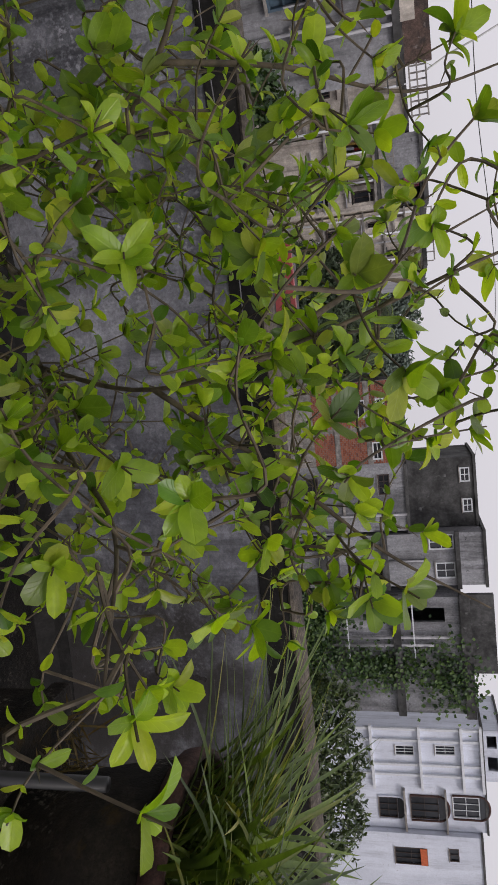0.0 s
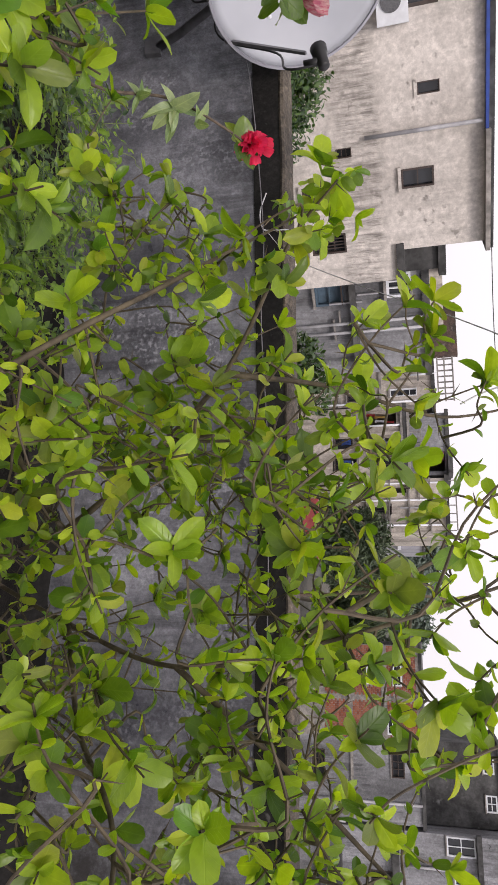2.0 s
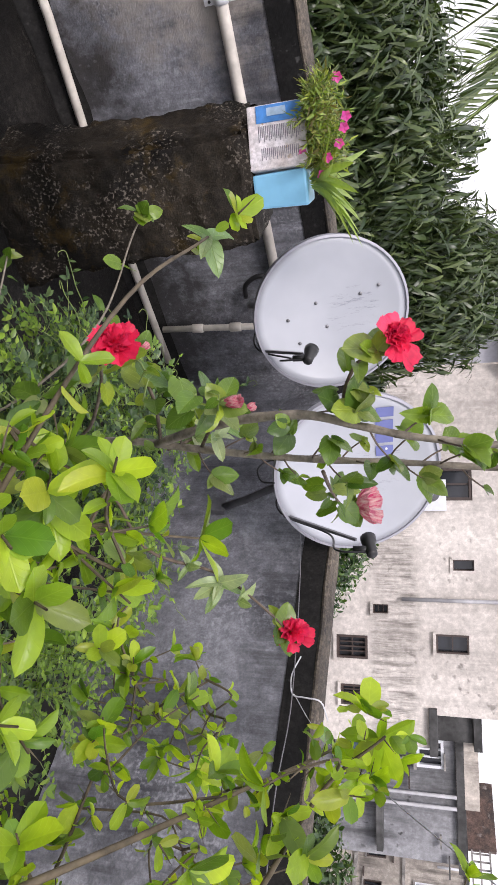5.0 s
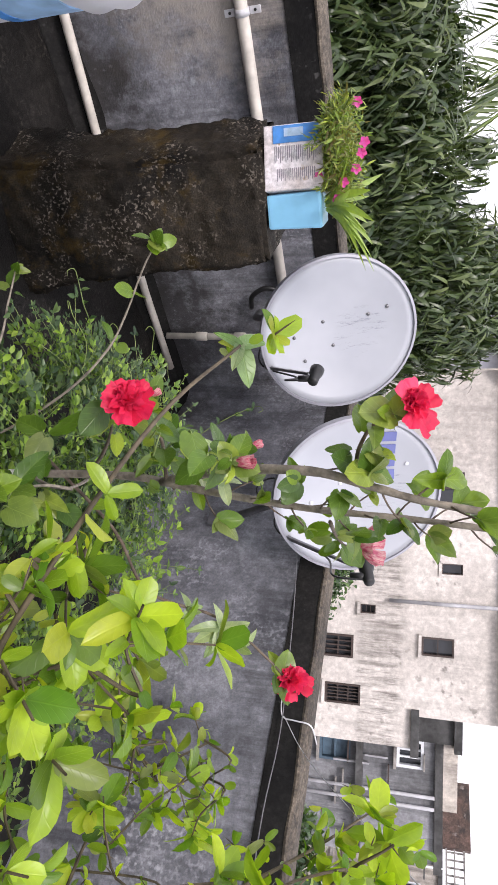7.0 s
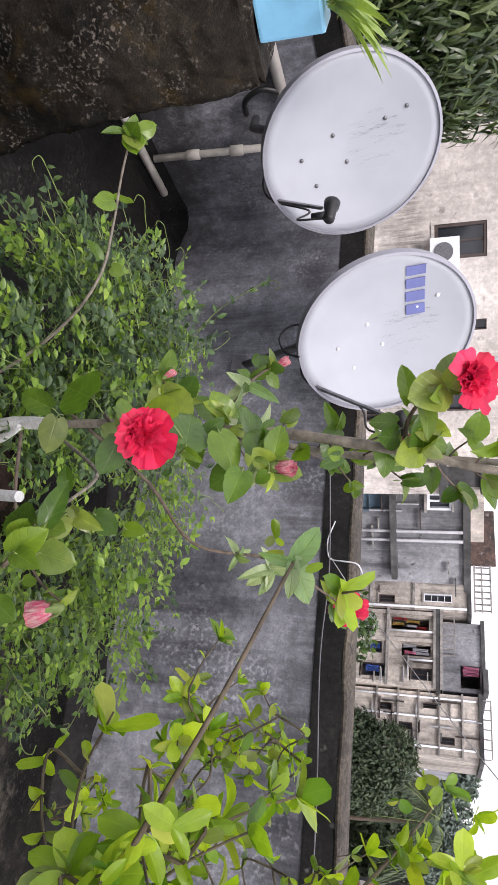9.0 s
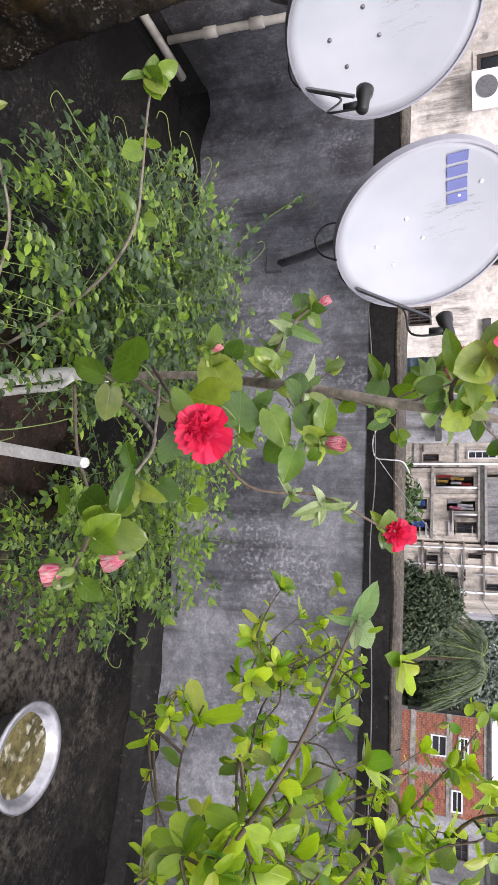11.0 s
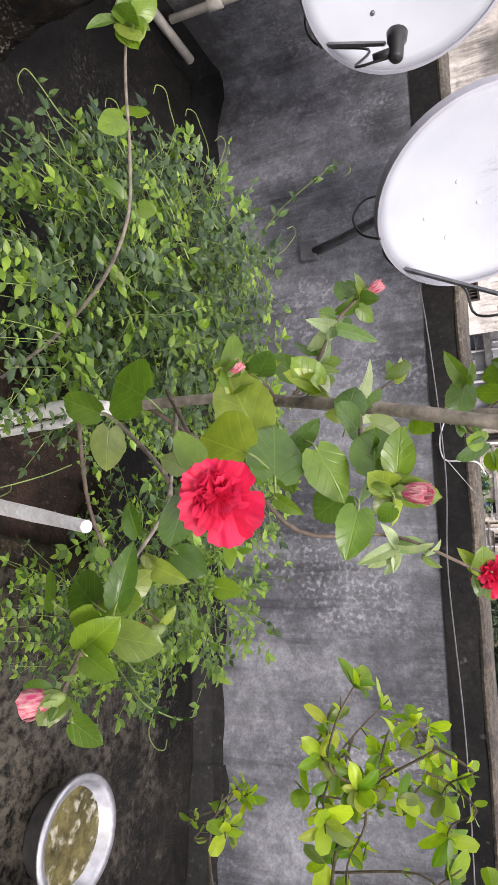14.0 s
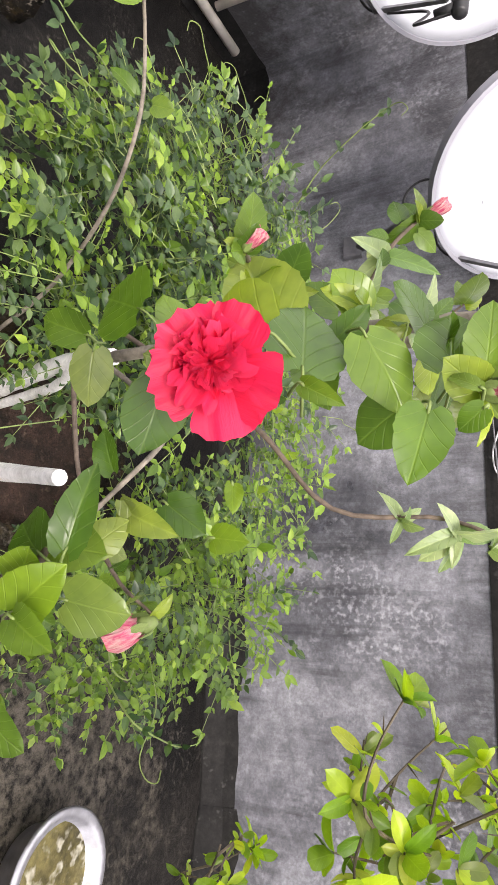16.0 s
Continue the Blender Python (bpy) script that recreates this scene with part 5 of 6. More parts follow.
# ---- drum, basin, brick, cable ----
drum = thing("water_drum", "ribbed white plastic water drum with a blue label", "drum", pose(-0.9, 0.435, 0))
prof = [(0.001, 0), (0.235, 0), (0.25, 0.015)]
for k in range(48):
    z = 0.03 + 1.1 * k / 47
    hoop = sum(0.014 * math.exp(-(((z - c) / 0.018) ** 2)) for c in (0.3, 0.345, 0.76, 0.8, 0.985, 1.03))
    prof.append((0.25 + 0.016 * math.sin(math.pi * k / 47) + hoop, z))
prof += [(0.25, 1.15), (0.2, 1.17), (0.001, 1.175)]
part("body", lathe(bmesh.new(), prof, 64), M_DRUM, drum, smooth=True)
part("label", lathe(bmesh.new(), [(0.2, 0.62), (0.2685, 0.62), (0.2685, 0.728), (0.2, 0.728)], 64), M_DRUMBLUE, drum, "pale blue printed band", smooth=False)
part("label", lathe(bmesh.new(), [(0.2, 0.607), (0.2695, 0.607), (0.2695, 0.626), (0.2, 0.626)], 64), M_BLUEPRINT, drum, "dark blue printed stripe", smooth=False)
for a in (57, 64, 71, 79, 86):
    part("mark", boxed(0.262, 0.2685, -0.012, 0.012, 0.845, 0.885 + 0.003 * (a % 5), 0.001), M_REDLINE, drum, "red printed bar", m=Matrix.Rotation(radians(a), 4, "Z"))
basin = thing("basin", "dented aluminium basin holding rotting leaves and rain water", "basin", pose(0.275, 2.045, 0))
part("bowl", lathe(bmesh.new(), [(0.001, 0.004), (0.085, 0.004), (0.098, 0.012), (0.117, 0.082), (0.134, 0.088), (0.139, 0.085), (0.14, 0.089), (0.134, 0.094), (0.115, 0.089), (0.094, 0.016), (0.001, 0.01)], 44), M_ALU, basin, "worn aluminium", smooth=True)
bm = bmesh.new()
bmesh.ops.create_circle(bm, cap_ends=True, radius=0.107, segments=40, matrix=Matrix.Translation((0, 0, 0.062)))
part("water", bm, M_MUCK, basin, "murky brown water with leaves")
brick = thing("brick", "grimy limewashed brick lying on the floor beside the basin", "brick", pose(0.41, 1.86, 0, 0, 0, -17))
part("block", boxed(-0.055, 0.05, -0.11, 0.1, 0, 0.075, 0.01), M_OLDWASH, brick)

cable = thing("cable_line", "slack grey cable tied along the black parapet band", "cable", pose(0, 0, 0))
part("line", tube(bmesh.new(), smooth_path([(-1.46, 2.44, 0.75), (-1.3, 2.5, 0.82), (-0.735, 2.605, 0.86), (-0.4, 2.645, 0.85), (0.1, 2.7, 0.87), (0.8, 2.72, 0.87)], 8), 0.002, 6), M_CABLE, cable)
part("tie", tube(bmesh.new(), smooth_path([(-0.86, 2.6, 0.87), (-0.79, 2.6, 0.85), (-0.735, 2.62, 0.857), (-0.725, 2.62, 0.9), (-0.72, 2.63, 0.95), (-0.7, 2.7, 0.965)], 5), 0.0024, 6), M_TIE, cable, "white knotted wire")
part("line", tube(bmesh.new(), smooth_path([(-0.735, 2.62, 0.862), (-0.59, 2.58, 0.965), (-0.187, 2.067, 1.235), (0.2, 1.556, 1.49), (0.29, 1.5, 1.4)], 5), 0.0011, 5), M_TIE, cable, "thin white line run across to the lime tree")


def grass_pot():
    rnd = random.Random(31)
    base = thing("pedestal", "dark mossy brick pedestal under the grass pot", "pedestal", pose(1.45, 1.66, 0))
    part("shaft", boxed(-0.23, 0.23, -0.23, 0.23, 0, 0.575, 0.01), M_BLOCK, base)
    part("cap", boxed(-0.24, 0.24, -0.24, 0.24, 0.575, 0.62, 0.01), M_BLOCK, base, "mossy dark concrete slab")
    pot = thing("grass_pot", "round old terracotta pot with long arching grass leaves", "pot plant", pose(1.45, 1.66, 0.62))
    part("pot", lathe(bmesh.new(), [(0.001, 0), (0.15, 0), (0.2, 0.3), (0.19, 0.3), (0.14, 0.02), (0.001, 0.02)], 36), M_BLOCK, pot, "blackened mossy pot wall", smooth=True)
    part("rim", lathe(bmesh.new(), [(0.195, 0.301), (0.212, 0.305), (0.216, 0.33), (0.21, 0.342), (0.2, 0.343), (0.195, 0.33), (0.195, 0.301)], 36, caps=False), M_TERRA, pot, "reddish-brown terracotta rim", smooth=True)
    part("soil", lathe(bmesh.new(), [(0.001, 0.28), (0.188, 0.275), (0.188, 0.31), (0.12, 0.325), (0.001, 0.33)], 24), M_SOIL, pot, "dark soil")
    heap = Heap()
    shape = blade(0.03, 0.3, 0.0, 0.9, 0, 9, 0, 0.3)
    for _ in range(420):
        a, s = rnd.uniform(0, 6.28), rnd.uniform(0.22, 0.5)
        b = Vector((rnd.uniform(-0.14, 0.14), rnd.uniform(-0.14, 0.14), 0.3))
        d = Vector((math.cos(a) * 0.7, math.sin(a) * 0.7, rnd.uniform(0.5, 1.3)))
        m = aim(b, d, Vector((0, 0, 1)) + 0.2 * any_way(rnd), s)
        c = rnd.uniform(0.2, 0.6)
        heap.add(([(x, y, z - c * x * x) for x, y, z in shape[0]], shape[1]), m)
    heap.made("foliage", M_SEDGE, pot, "long arching green grass leaves")
    rod = thing("steel_rod", "stub of rusty steel rod standing beside the pots", "rod", pose(1.163, 1.498, 0))
    part("bar", tube(bmesh.new(), [(0, 0, 0), (0.0, 0, 0.9)], 0.011, 10), M_BLACK, rod, smooth=True)


grass_pot()


# ---- mat of dry stalks on the pedestal edge ----
def dry_clump():
    rnd = random.Random(77)
    top = thing("dry_grass_clump", "matted clump of dry brown stalks beside the pot", "dry grass", pose(1.38, 1.8, 0.62))
    heap = Heap()
    shape = blade(0.05, 0.2, 0.1, 0.9, 0, 4)
    for _ in range(260):
        b = Vector((rnd.uniform(-0.13, 0.16), rnd.uniform(-0.08, 0.08), rnd.uniform(0.0, 0.03)))
        heap.add(shape, aim(b, any_way(rnd) + Vector((0.2, -0.2, 0.9)), any_way(rnd), rnd.uniform(0.04, 0.1)))
    heap.made("stalk_mass", M_STRAW, top, "dry brown stalks")


dry_clump()


# ---- beyond the parapet: ground, houses, trees ----
M_EARTH = rough_mat("far_ground", (0.05, 0.05, 0.04), (0.12, 0.11, 0.09), (0.2, 0.19, 0.17), 0.2, 4, None, 0.95, (0.6, 0.7), 0.1)
M_PEACH = rough_mat("stained_peach_wash", (0.325, 0.293, 0.260), (0.650, 0.592, 0.527), (0.12, 0.11, 0.1), 0.5, 3, (1, 1, 0.25), 0.9, (0.6, 0.7), 0.2, drip=0.85, mid=0.3, grainy=0.25)
M_LAVENDER = rough_mat("pale_lavender_grey_wash", (0.3, 0.3, 0.33), (0.42, 0.42, 0.46), (0.2, 0.2, 0.22), 0.5, 9, (1, 1, 0.25), 0.9, (0.66, 0.74), 0.1, drip=0.4, grainy=0.15)
M_PIPE = plain_mat("weathered_drain_pipe", (0.36, 0.36, 0.38), 0.5, 0, 0.3, 3)
M_BLUEWHITE = rough_mat("pale_blue_white_wash", (0.6, 0.63, 0.72), (0.78, 0.82, 0.92), (0.34, 0.35, 0.38), 0.4, 9, (1, 1, 0.25), 0.9, (0.68, 0.76), 0.1, drip=0.35, grainy=0.12)
M_MORTAR = rough_mat("grey_mortar", (0.2, 0.19, 0.18), (0.32, 0.3, 0.28), (0.1, 0.1, 0.1), 1, 4, None, 0.9)
M_BRICK = leaf_mat("red_brick", [(0.22, 0.07, 0.045), (0.3, 0.1, 0.06), (0.36, 0.15, 0.1), (0.17, 0.06, 0.05)], 0.9, 0.0, single=False, tint=(1.0, 1.0, 1.0))
M_GLASS = plain_mat("dark_window_glass", (0.03, 0.033, 0.04), 0.08, 0, 0.2, 3)
M_WHITEFRAME = plain_mat("white_painted_frame", (0.68, 0.7, 0.74), 0.5, 0, 0.1, 6)
M_DARKFRAME = plain_mat("dark_brown_frame", (0.05, 0.035, 0.03), 0.6, 0, 0.3, 6)
M_BLUEPAINT = plain_mat("deep_blue_paint", (0.02, 0.06, 0.3), 0.45, 0, 0.2, 6)
M_SHUTTER = plain_mat("faded_blue_shutter", (0.06, 0.1, 0.14), 0.6, 0, 0.3, 6)
M_ORANGE = plain_mat("orange_shutter", (0.55, 0.12, 0.04), 0.55, 0, 0.2, 6)
M_CLOTH_RED = plain_mat("red_cloth", (0.45, 0.06, 0.06), 0.9, 0, 0.4, 3)
M_CLOTH_WHITE = plain_mat("white_cloth", (0.65, 0.66, 0.7), 0.9, 0, 0.1, 3)
M_CLOTH_PINK = plain_mat("pink_cloth", (0.75, 0.3, 0.45), 0.9, 0, 0.1, 3)
M_CLOTH_BLUE = plain_mat("blue_cloth", (0.08, 0.16, 0.5), 0.9, 0, 0.2, 3)
M_FLOORSLAB = rough_mat("dark_stained_slab", (0.03, 0.03, 0.03), (0.1, 0.1, 0.1), (0.16, 0.16, 0.16), 0.8, 4, None, 0.9)

ground = part("ground", boxed(-400, 400, -400, 700, -10, -9), M_EARTH)
tagged(ground, "grey-brown ground of the town below", "ground", kind="structure")


# camera standpoint; fronts are scaled about it to look unchanged from there
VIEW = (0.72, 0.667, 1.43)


class House:
    """A house whose front runs along d from o; fronts are walls with real openings."""

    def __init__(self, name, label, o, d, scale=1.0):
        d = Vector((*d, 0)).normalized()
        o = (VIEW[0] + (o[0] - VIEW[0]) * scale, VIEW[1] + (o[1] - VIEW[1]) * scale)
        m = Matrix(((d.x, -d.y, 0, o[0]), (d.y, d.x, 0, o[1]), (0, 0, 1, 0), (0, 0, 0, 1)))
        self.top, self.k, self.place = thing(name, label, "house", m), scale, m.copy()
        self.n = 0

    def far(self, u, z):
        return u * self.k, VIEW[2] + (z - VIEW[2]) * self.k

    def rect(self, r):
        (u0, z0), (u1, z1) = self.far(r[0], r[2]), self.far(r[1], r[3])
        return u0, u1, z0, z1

    def front(self, r, mat, openings=(), y=0.0, thick=0.25, depth=6.0, roof=M_FLOORSLAB, base=None, label=""):
        u0, u1, z0, z1 = self.rect(r)
        z0 = -9.0 if base is None else z0
        holes = [self.rect(h) for h in openings]
        us = sorted({u0, u1, *(v for h in holes for v in h[:2] if u0 < v < u1)})
        zs = sorted({z0, z1, *(v for h in holes for v in h[2:] if z0 < v < z1)})
        bm = bmesh.new()
        for a, b in zip(us, us[1:]):
            for c, e in zip(zs, zs[1:]):
                mu, mz = (a + b) / 2, (c + e) / 2
                if not any(h[0] < mu < h[1] and h[2] < mz < h[3] for h in holes):
                    box(bm, a, b, y, y + thick, c, e)
        bmesh.ops.remove_doubles(bm, verts=bm.verts, dist=1e-4)
        part("wall", bm, mat, self.top, label)
        part("side_wall", boxed(u0, u0 + 0.2, y + thick, y + depth, z0, z1), mat, self.top)
        part("side_wall", boxed(u1 - 0.2, u1, y + thick, y + depth, z0, z1), mat, self.top)
        part("back_wall", boxed(u0, u1, y + depth, y + depth + 0.2, z0, z1), mat, self.top)
        part("roof", boxed(u0 - 0.15, u1 + 0.15, y - 0.12, y + depth + 0.2, z1 + 0.003, z1 + 0.18), roof, self.top)

    def window(self, r, style="white", y=0.0, bars=(1, 1)):
        u0, u1, z0, z1 = self.rect(r)
        mat = {"white": M_WHITEFRAME, "dark": M_DARKFRAME, "blue": M_SHUTTER}[style]
        f = min(0.09, (u1 - u0) * 0.12) * (0.85 if style == "white" else 0.8)
        bm = bmesh.new()
        for a in ((u0, u0 + f, z0, z1), (u1 - f, u1, z0, z1), (u0 + f, u1 - f, z1 - f, z1), (u0 + f, u1 - f, z0, z0 + f)):
            box(bm, a[0], a[1], y - 0.03, y + 0.1, a[2], a[3])
        w = part("window", bm, mat, self.top, {"white": "white-painted window frame", "dark": "dark window frame with bars", "blue": "faded blue shuttered window"}[style])
        part("pane", boxed(u0 + f, u1 - f, y + 0.12, y + 0.14, z0 + f, z1 - f), M_GLASS if style != "blue" else M_SHUTTER, w)
        for k in range(bars[0]):
            u = u0 + f + (u1 - u0 - 2 * f) * (k + 1) / (bars[0] + 1)
            part("bar", boxed(u - f * 0.3, u + f * 0.3, y + 0.02, y + 0.08, z0 + f, z1 - f), mat, w)
        for k in range(bars[1]):
            z = z0 + f + (z1 - z0 - 2 * f) * (k + 1) / (bars[1] + 1)
            part("bar", boxed(u0 + f, u1 - f, y + 0.03, y + 0.07, z - f * 0.3, z + f * 0.3), mat, w)
        part("sill", boxed(u0 - 0.05, u1 + 0.05, y - 0.08, y + 0.1, z0 - 0.07, z0 - 0.003), self.sill_mat, w)

    sill_mat = M_MORTAR

    def beam(self, r, mat, name="ledge", y=-0.1, out=0.1, label=""):
        u0, u1, z0, z1 = self.rect(r)
        return part(name, boxed(u0, u1, y, y + out - 0.004, z0, z1), mat, self.top, label)

    def pipe(self, u, z0, z1, r=0.05, mat=None, name="drain_pipe", y=-0.08):
        (a, b), (_, c) = self.far(u, z0), self.far(u, z1)
        part(name, tube(bmesh.new(), [(a, y, b), (a, y, c)], r, 10), mat or M_PIPE, self.top, smooth=True)

    def cloth(self, r, mat, y=-0.3):
        u0, u1, z0, z1 = self.rect(r)
        bm = bmesh.new()
        n = 8
        rows = []
        for i in range(n + 1):
            u = u0 + (u1 - u0) * i / n
            rows.append([bm.verts.new((u, y + 0.06 * math.sin(i * 1.9 + k), z1 - (z1 - z0) * k / 4 * (1 - 0.04 * math.sin(i * 1.3)))) for k in range(5)])
        for p, q in zip(rows, rows[1:]):
            for k in range(4):
                bm.faces.new((p[k], p[k + 1], q[k + 1], q[k]))
        bmesh.ops.solidify(bm, geom=bm.faces[:], thickness=0.012)
        part("laundry", bm, mat, self.top, "washing hung on the front")


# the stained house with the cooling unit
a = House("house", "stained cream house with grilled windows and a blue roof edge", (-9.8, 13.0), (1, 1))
a.sill_mat = M_WHITEWALL
A_OPEN = [(-2.74, -1.99, 0.93, 2.02), (-0.66, -0.42, 1.56, 2.01), (0.99, 1.4, 1.15, 1.85), (1.1, 1.62, -1.08, -0.37), (0.38, 0.58, -0.23, 0.11), (2.2, 2.65, -0.99, -0.18)]
a.front((-5.1, 2.74, -9, 2.9), M_WHITEWALL, A_OPEN)
a.front((2.74, 3.44, -9, 0.95), M_WHITEWALL)
a.window(A_OPEN[0], "dark", 0.05, (1, 0))
a.window(A_OPEN[1], "dark", 0.05, (0, 0))
a.window(A_OPEN[2], "dark", 0.0, (0, 1))
a.window(A_OPEN[3], "dark", 0.0, (3, 1))
a.window(A_OPEN[4], "dark", 0.0, (0, 2))
a.window(A_OPEN[5], "dark", 0.0, (4, 2))
a.beam((-5.2, 0.4, 2.9, 2.965), M_BLUEPAINT, "fascia", -0.2, 0.2, "deep blue roof edge")
a.beam((0.4, 2.9, 2.9, 3.0), M_MORTAR, "fascia", -0.3, 0.3)
a.pipe(0.24, 0.42, 2.85, 0.045)
unit = a.beam((-2.45, -1.75, 0.84, 1.45), M_WHITEFRAME, "cooling_unit", -0.36, 0.33, "white outdoor cooling unit")
bm = bmesh.new()
lathe(bm, [(0.17, 0), (0.2, 0), (0.2, 0.02), (0.17, 0.02)], 28)
lathe(bm, [(0.001, 0.004), (0.17, 0.004), (0.17, 0.008), (0.001, 0.008)], 28)
part("fan_grille", bm, M_GREY, unit, "round grey fan grille", m=Matrix.Translation((-2.15, -0.362, 1.12)) @ Matrix.Rotation(radians(90), 4, "X"))
# lower recessed wing with the shuttered window
b = House("house", "dark grey recessed house wing with shuttered windows and pipes", (-9.8, 13.0), (1, 1))
b.front((3.44, 6.2, -9, 1.5), M_GREYWALL, [(3.6, 4.2, -1.19, -0.46), (3.51, 4.14, 0.63, 1.24)], y=0.9)
b.window((3.6, 4.2, -1.19, -0.46), "blue", 0.85, (0, 1))
b.window((3.51, 4.14, 0.63, 1.24), "white", 0.85, (2, 0))
b.front((2.74, 3.44, 0.95, 1.9), M_FLOORSLAB, y=0.6, base=True)
b.beam((3.44, 5.0, 1.5, 2.0), M_PEACH, "parapet", 0.9, 0.3)
for u in (4.7, 4.95):
    b.pipe(u, -3, 1.5, 0.04, y=0.75)
b.beam((3.44, 6.0, -0.3, -0.15), M_FLOORSLAB, "ledge", 0.6, 0.3)
# side wing in shade at the far end
c = House("house", "pale grey side wing with a blue railing behind the mango tree", (-13.4, 9.4), (0.25, 1.0))
c.front((-2.3, -0.05, -9, 2.75), M_LAVENDER, [(-1.6, -0.7, 0.9, 1.75)])
c.window((-1.6, -0.7, 0.9, 1.75), "dark", 0.05, (0, 2))
c.beam((-2.3, 0.2, 2.75, 2.87), M_WHITEFRAME, "railing", -0.3, 0.12, "white roof rail")

# taller fronts seen over the roof edge
f = House("house", "plain beige house rising behind the cream house", (-26.6, 13.0), (0.55, 0.85))
f.front((0.2, 4.2, -9, 6.4), M_PEACH, [(1.6, 2.4, 4.9, 5.6)])
f.window((1.6, 2.4, 4.9, 5.6), "dark", 0.0, (1, 0))
k = House("house", "grey unplastered house with a stair behind the cream house", (-26.6, 13.0), (0.55, 0.85))
k.front((4.3, 8.5, -9, 6.0), M_GREYWALL, [(5.2, 6.0, 4.6, 5.3)], y=0.4)
k.window((5.2, 6.0, 4.6, 5.3), "dark", 0.4, (1, 0))

# the row of peach houses with washing
M_CLOTH_YELLOW = plain_mat("yellow_cloth", (0.55, 0.4, 0.12), 0.9, 0, 0.2, 3)
M_OLDBRICK = rough_mat("sooty_brick_wall", (0.05, 0.04, 0.036), (0.16, 0.1, 0.08), (0.3, 0.26, 0.24), 1.2, 6, None, 0.9, (0.58, 0.68), 0.3, mid=0.4)
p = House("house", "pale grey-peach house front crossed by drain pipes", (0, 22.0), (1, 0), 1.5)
P_OPEN = [(-6.86, -6.6, 0.4, 1.26), (-7.7, -7.35, -0.95, -0.4), (-6.75, -6.5, -1.0, -0.5)]
p.front((-9.4, -6.31, -9, 1.72), M_PEACH, P_OPEN)
p.window(P_OPEN[0], "white", 0, (0, 3))
p.window(P_OPEN[1], "dark", 0, (2, 1))
p.window(P_OPEN[2], "dark", 0, (1, 0))
for u, z1 in ((-8.52, 1.7), (-8.13, 1.75), (-6.4, 1.7)):
    p.pipe(u, -4, z1, 0.055, M_WHITEFRAME)
p.pipe(-7.3, 1.0, 1.9, 0.05, M_WHITEFRAME)
p.beam((-9.4, -6.31, 0.05, 0.13), M_MORTAR)
p.beam((-9.4, -6.31, -1.3, -1.2), M_MORTAR)
p.beam((-8.05, -7.9, -1.2, 1.2), M_WHITEWALL, "pilaster", -0.14, 0.14)
p.beam((-9.9, -8.0, 1.76, 2.62), M_OLDBRICK, "parapet", 0.3, 0.3, "sooty brick roof room")
for k in range(8):
    u = -7.85 + 0.2 * k
    p.beam((u, u + 0.04, 1.92, 2.4), M_MORTAR, "rail_post", 0.1, 0.06)
for z in (1.92, 2.14, 2.4):
    p.beam((-7.9, -6.36, z, z + 0.045), M_MORTAR, "roof_rail", 0.02, 0.07)
q = House("house", "weathered peach house with washing hung on its balconies", (0, 22.0), (1, 0), 1.5)
Q_OPEN = [(-6.04, -5.66, -0.59, 0.57), (-5.21, -4.87, -0.24, 0.62), (-4.53, -4.17, 0.04, 0.66), (-5.25, -4.89, -1.45, -0.85), (-4.58, -4.18, -1.46, -0.69), (-4.84, -4.18, 1.49, 2.05)]
q.front((-6.25, -3.97, -9, 0.78), M_PEACH, Q_OPEN[:5])
q.front((-6.15, -4.05, 0.97, 2.1), M_GREYWALL, Q_OPEN[5:], y=0.9, base=True)
for r in Q_OPEN[2:5]:
    q.window(r, "dark", 0.08, (1, 0))
for k, (r, mat) in enumerate((((-6.02, -5.93, -0.5, -0.1), M_CLOTH_RED), ((-5.95, -5.86, -0.12, 0.28), M_CLOTH_YELLOW), ((-5.87, -5.78, -0.55, -0.2), M_CLOTH_YELLOW), ((-5.8, -5.72, -0.1, 0.2), M_CLOTH_WHITE), ((-5.76, -5.68, 0.2, 0.5), M_CLOTH_RED), ((-5.2, -5.1, -0.2, 0.2), M_CLOTH_WHITE), ((-5.08, -4.99, 0.1, 0.55), M_CLOTH_WHITE), ((-5.0, -4.9, -0.15, 0.2), M_CLOTH_PINK), ((-4.98, -4.9, 0.2, 0.58), M_CLOTH_WHITE), ((-5.18, -5.0, -1.2, -0.9), M_CLOTH_BLUE), ((-4.5, -4.3, -1.3, -0.9), M_CLOTH_BLUE))):
    q.cloth(r, mat, -0.12 + 0.03 * (k % 3))
q.cloth((-4.79, -4.5, 1.56, 2.02), M_CLOTH_PINK, 0.7)
for z, z2 in ((-0.72, -0.64), (0.7, 0.77), (0.9, 0.98)):
    q.beam((-6.3, -3.94, z, z2), M_MORTAR, y=-0.16, out=0.16)
q.beam((-4.62, -3.95, 2.12, 2.26), M_FLOORSLAB, "roof_slab", -0.2, 1.2, "dark overhanging roof slab")
q.pipe(-5.62, -0.7, 0.75, 0.05, M_WHITEFRAME)
q.pipe(-4.75, 0.0, 0.75, 0.05, M_WHITEFRAME)
for u in (-6.25, -5.4, -4.05):
    q.beam((u, u + 0.12, -3, 0.7), M_PEACH, "pilaster", -0.1, 0.1)
e = House("house", "narrow oblique peach house with many small ledges", (0, 22.0), (1, 0), 1.5)
E_OPEN = [(-3.6, -3.45, 0.4, 0.8), (-3.0, -2.8, -0.4, 0.1), (-3.5, -3.3, -0.9, -0.5), (-2.7, -2.5, 0.9, 1.3)]
e.front((-3.9, -2.2, -9, 1.98), M_PEACH, E_OPEN, y=0.5)
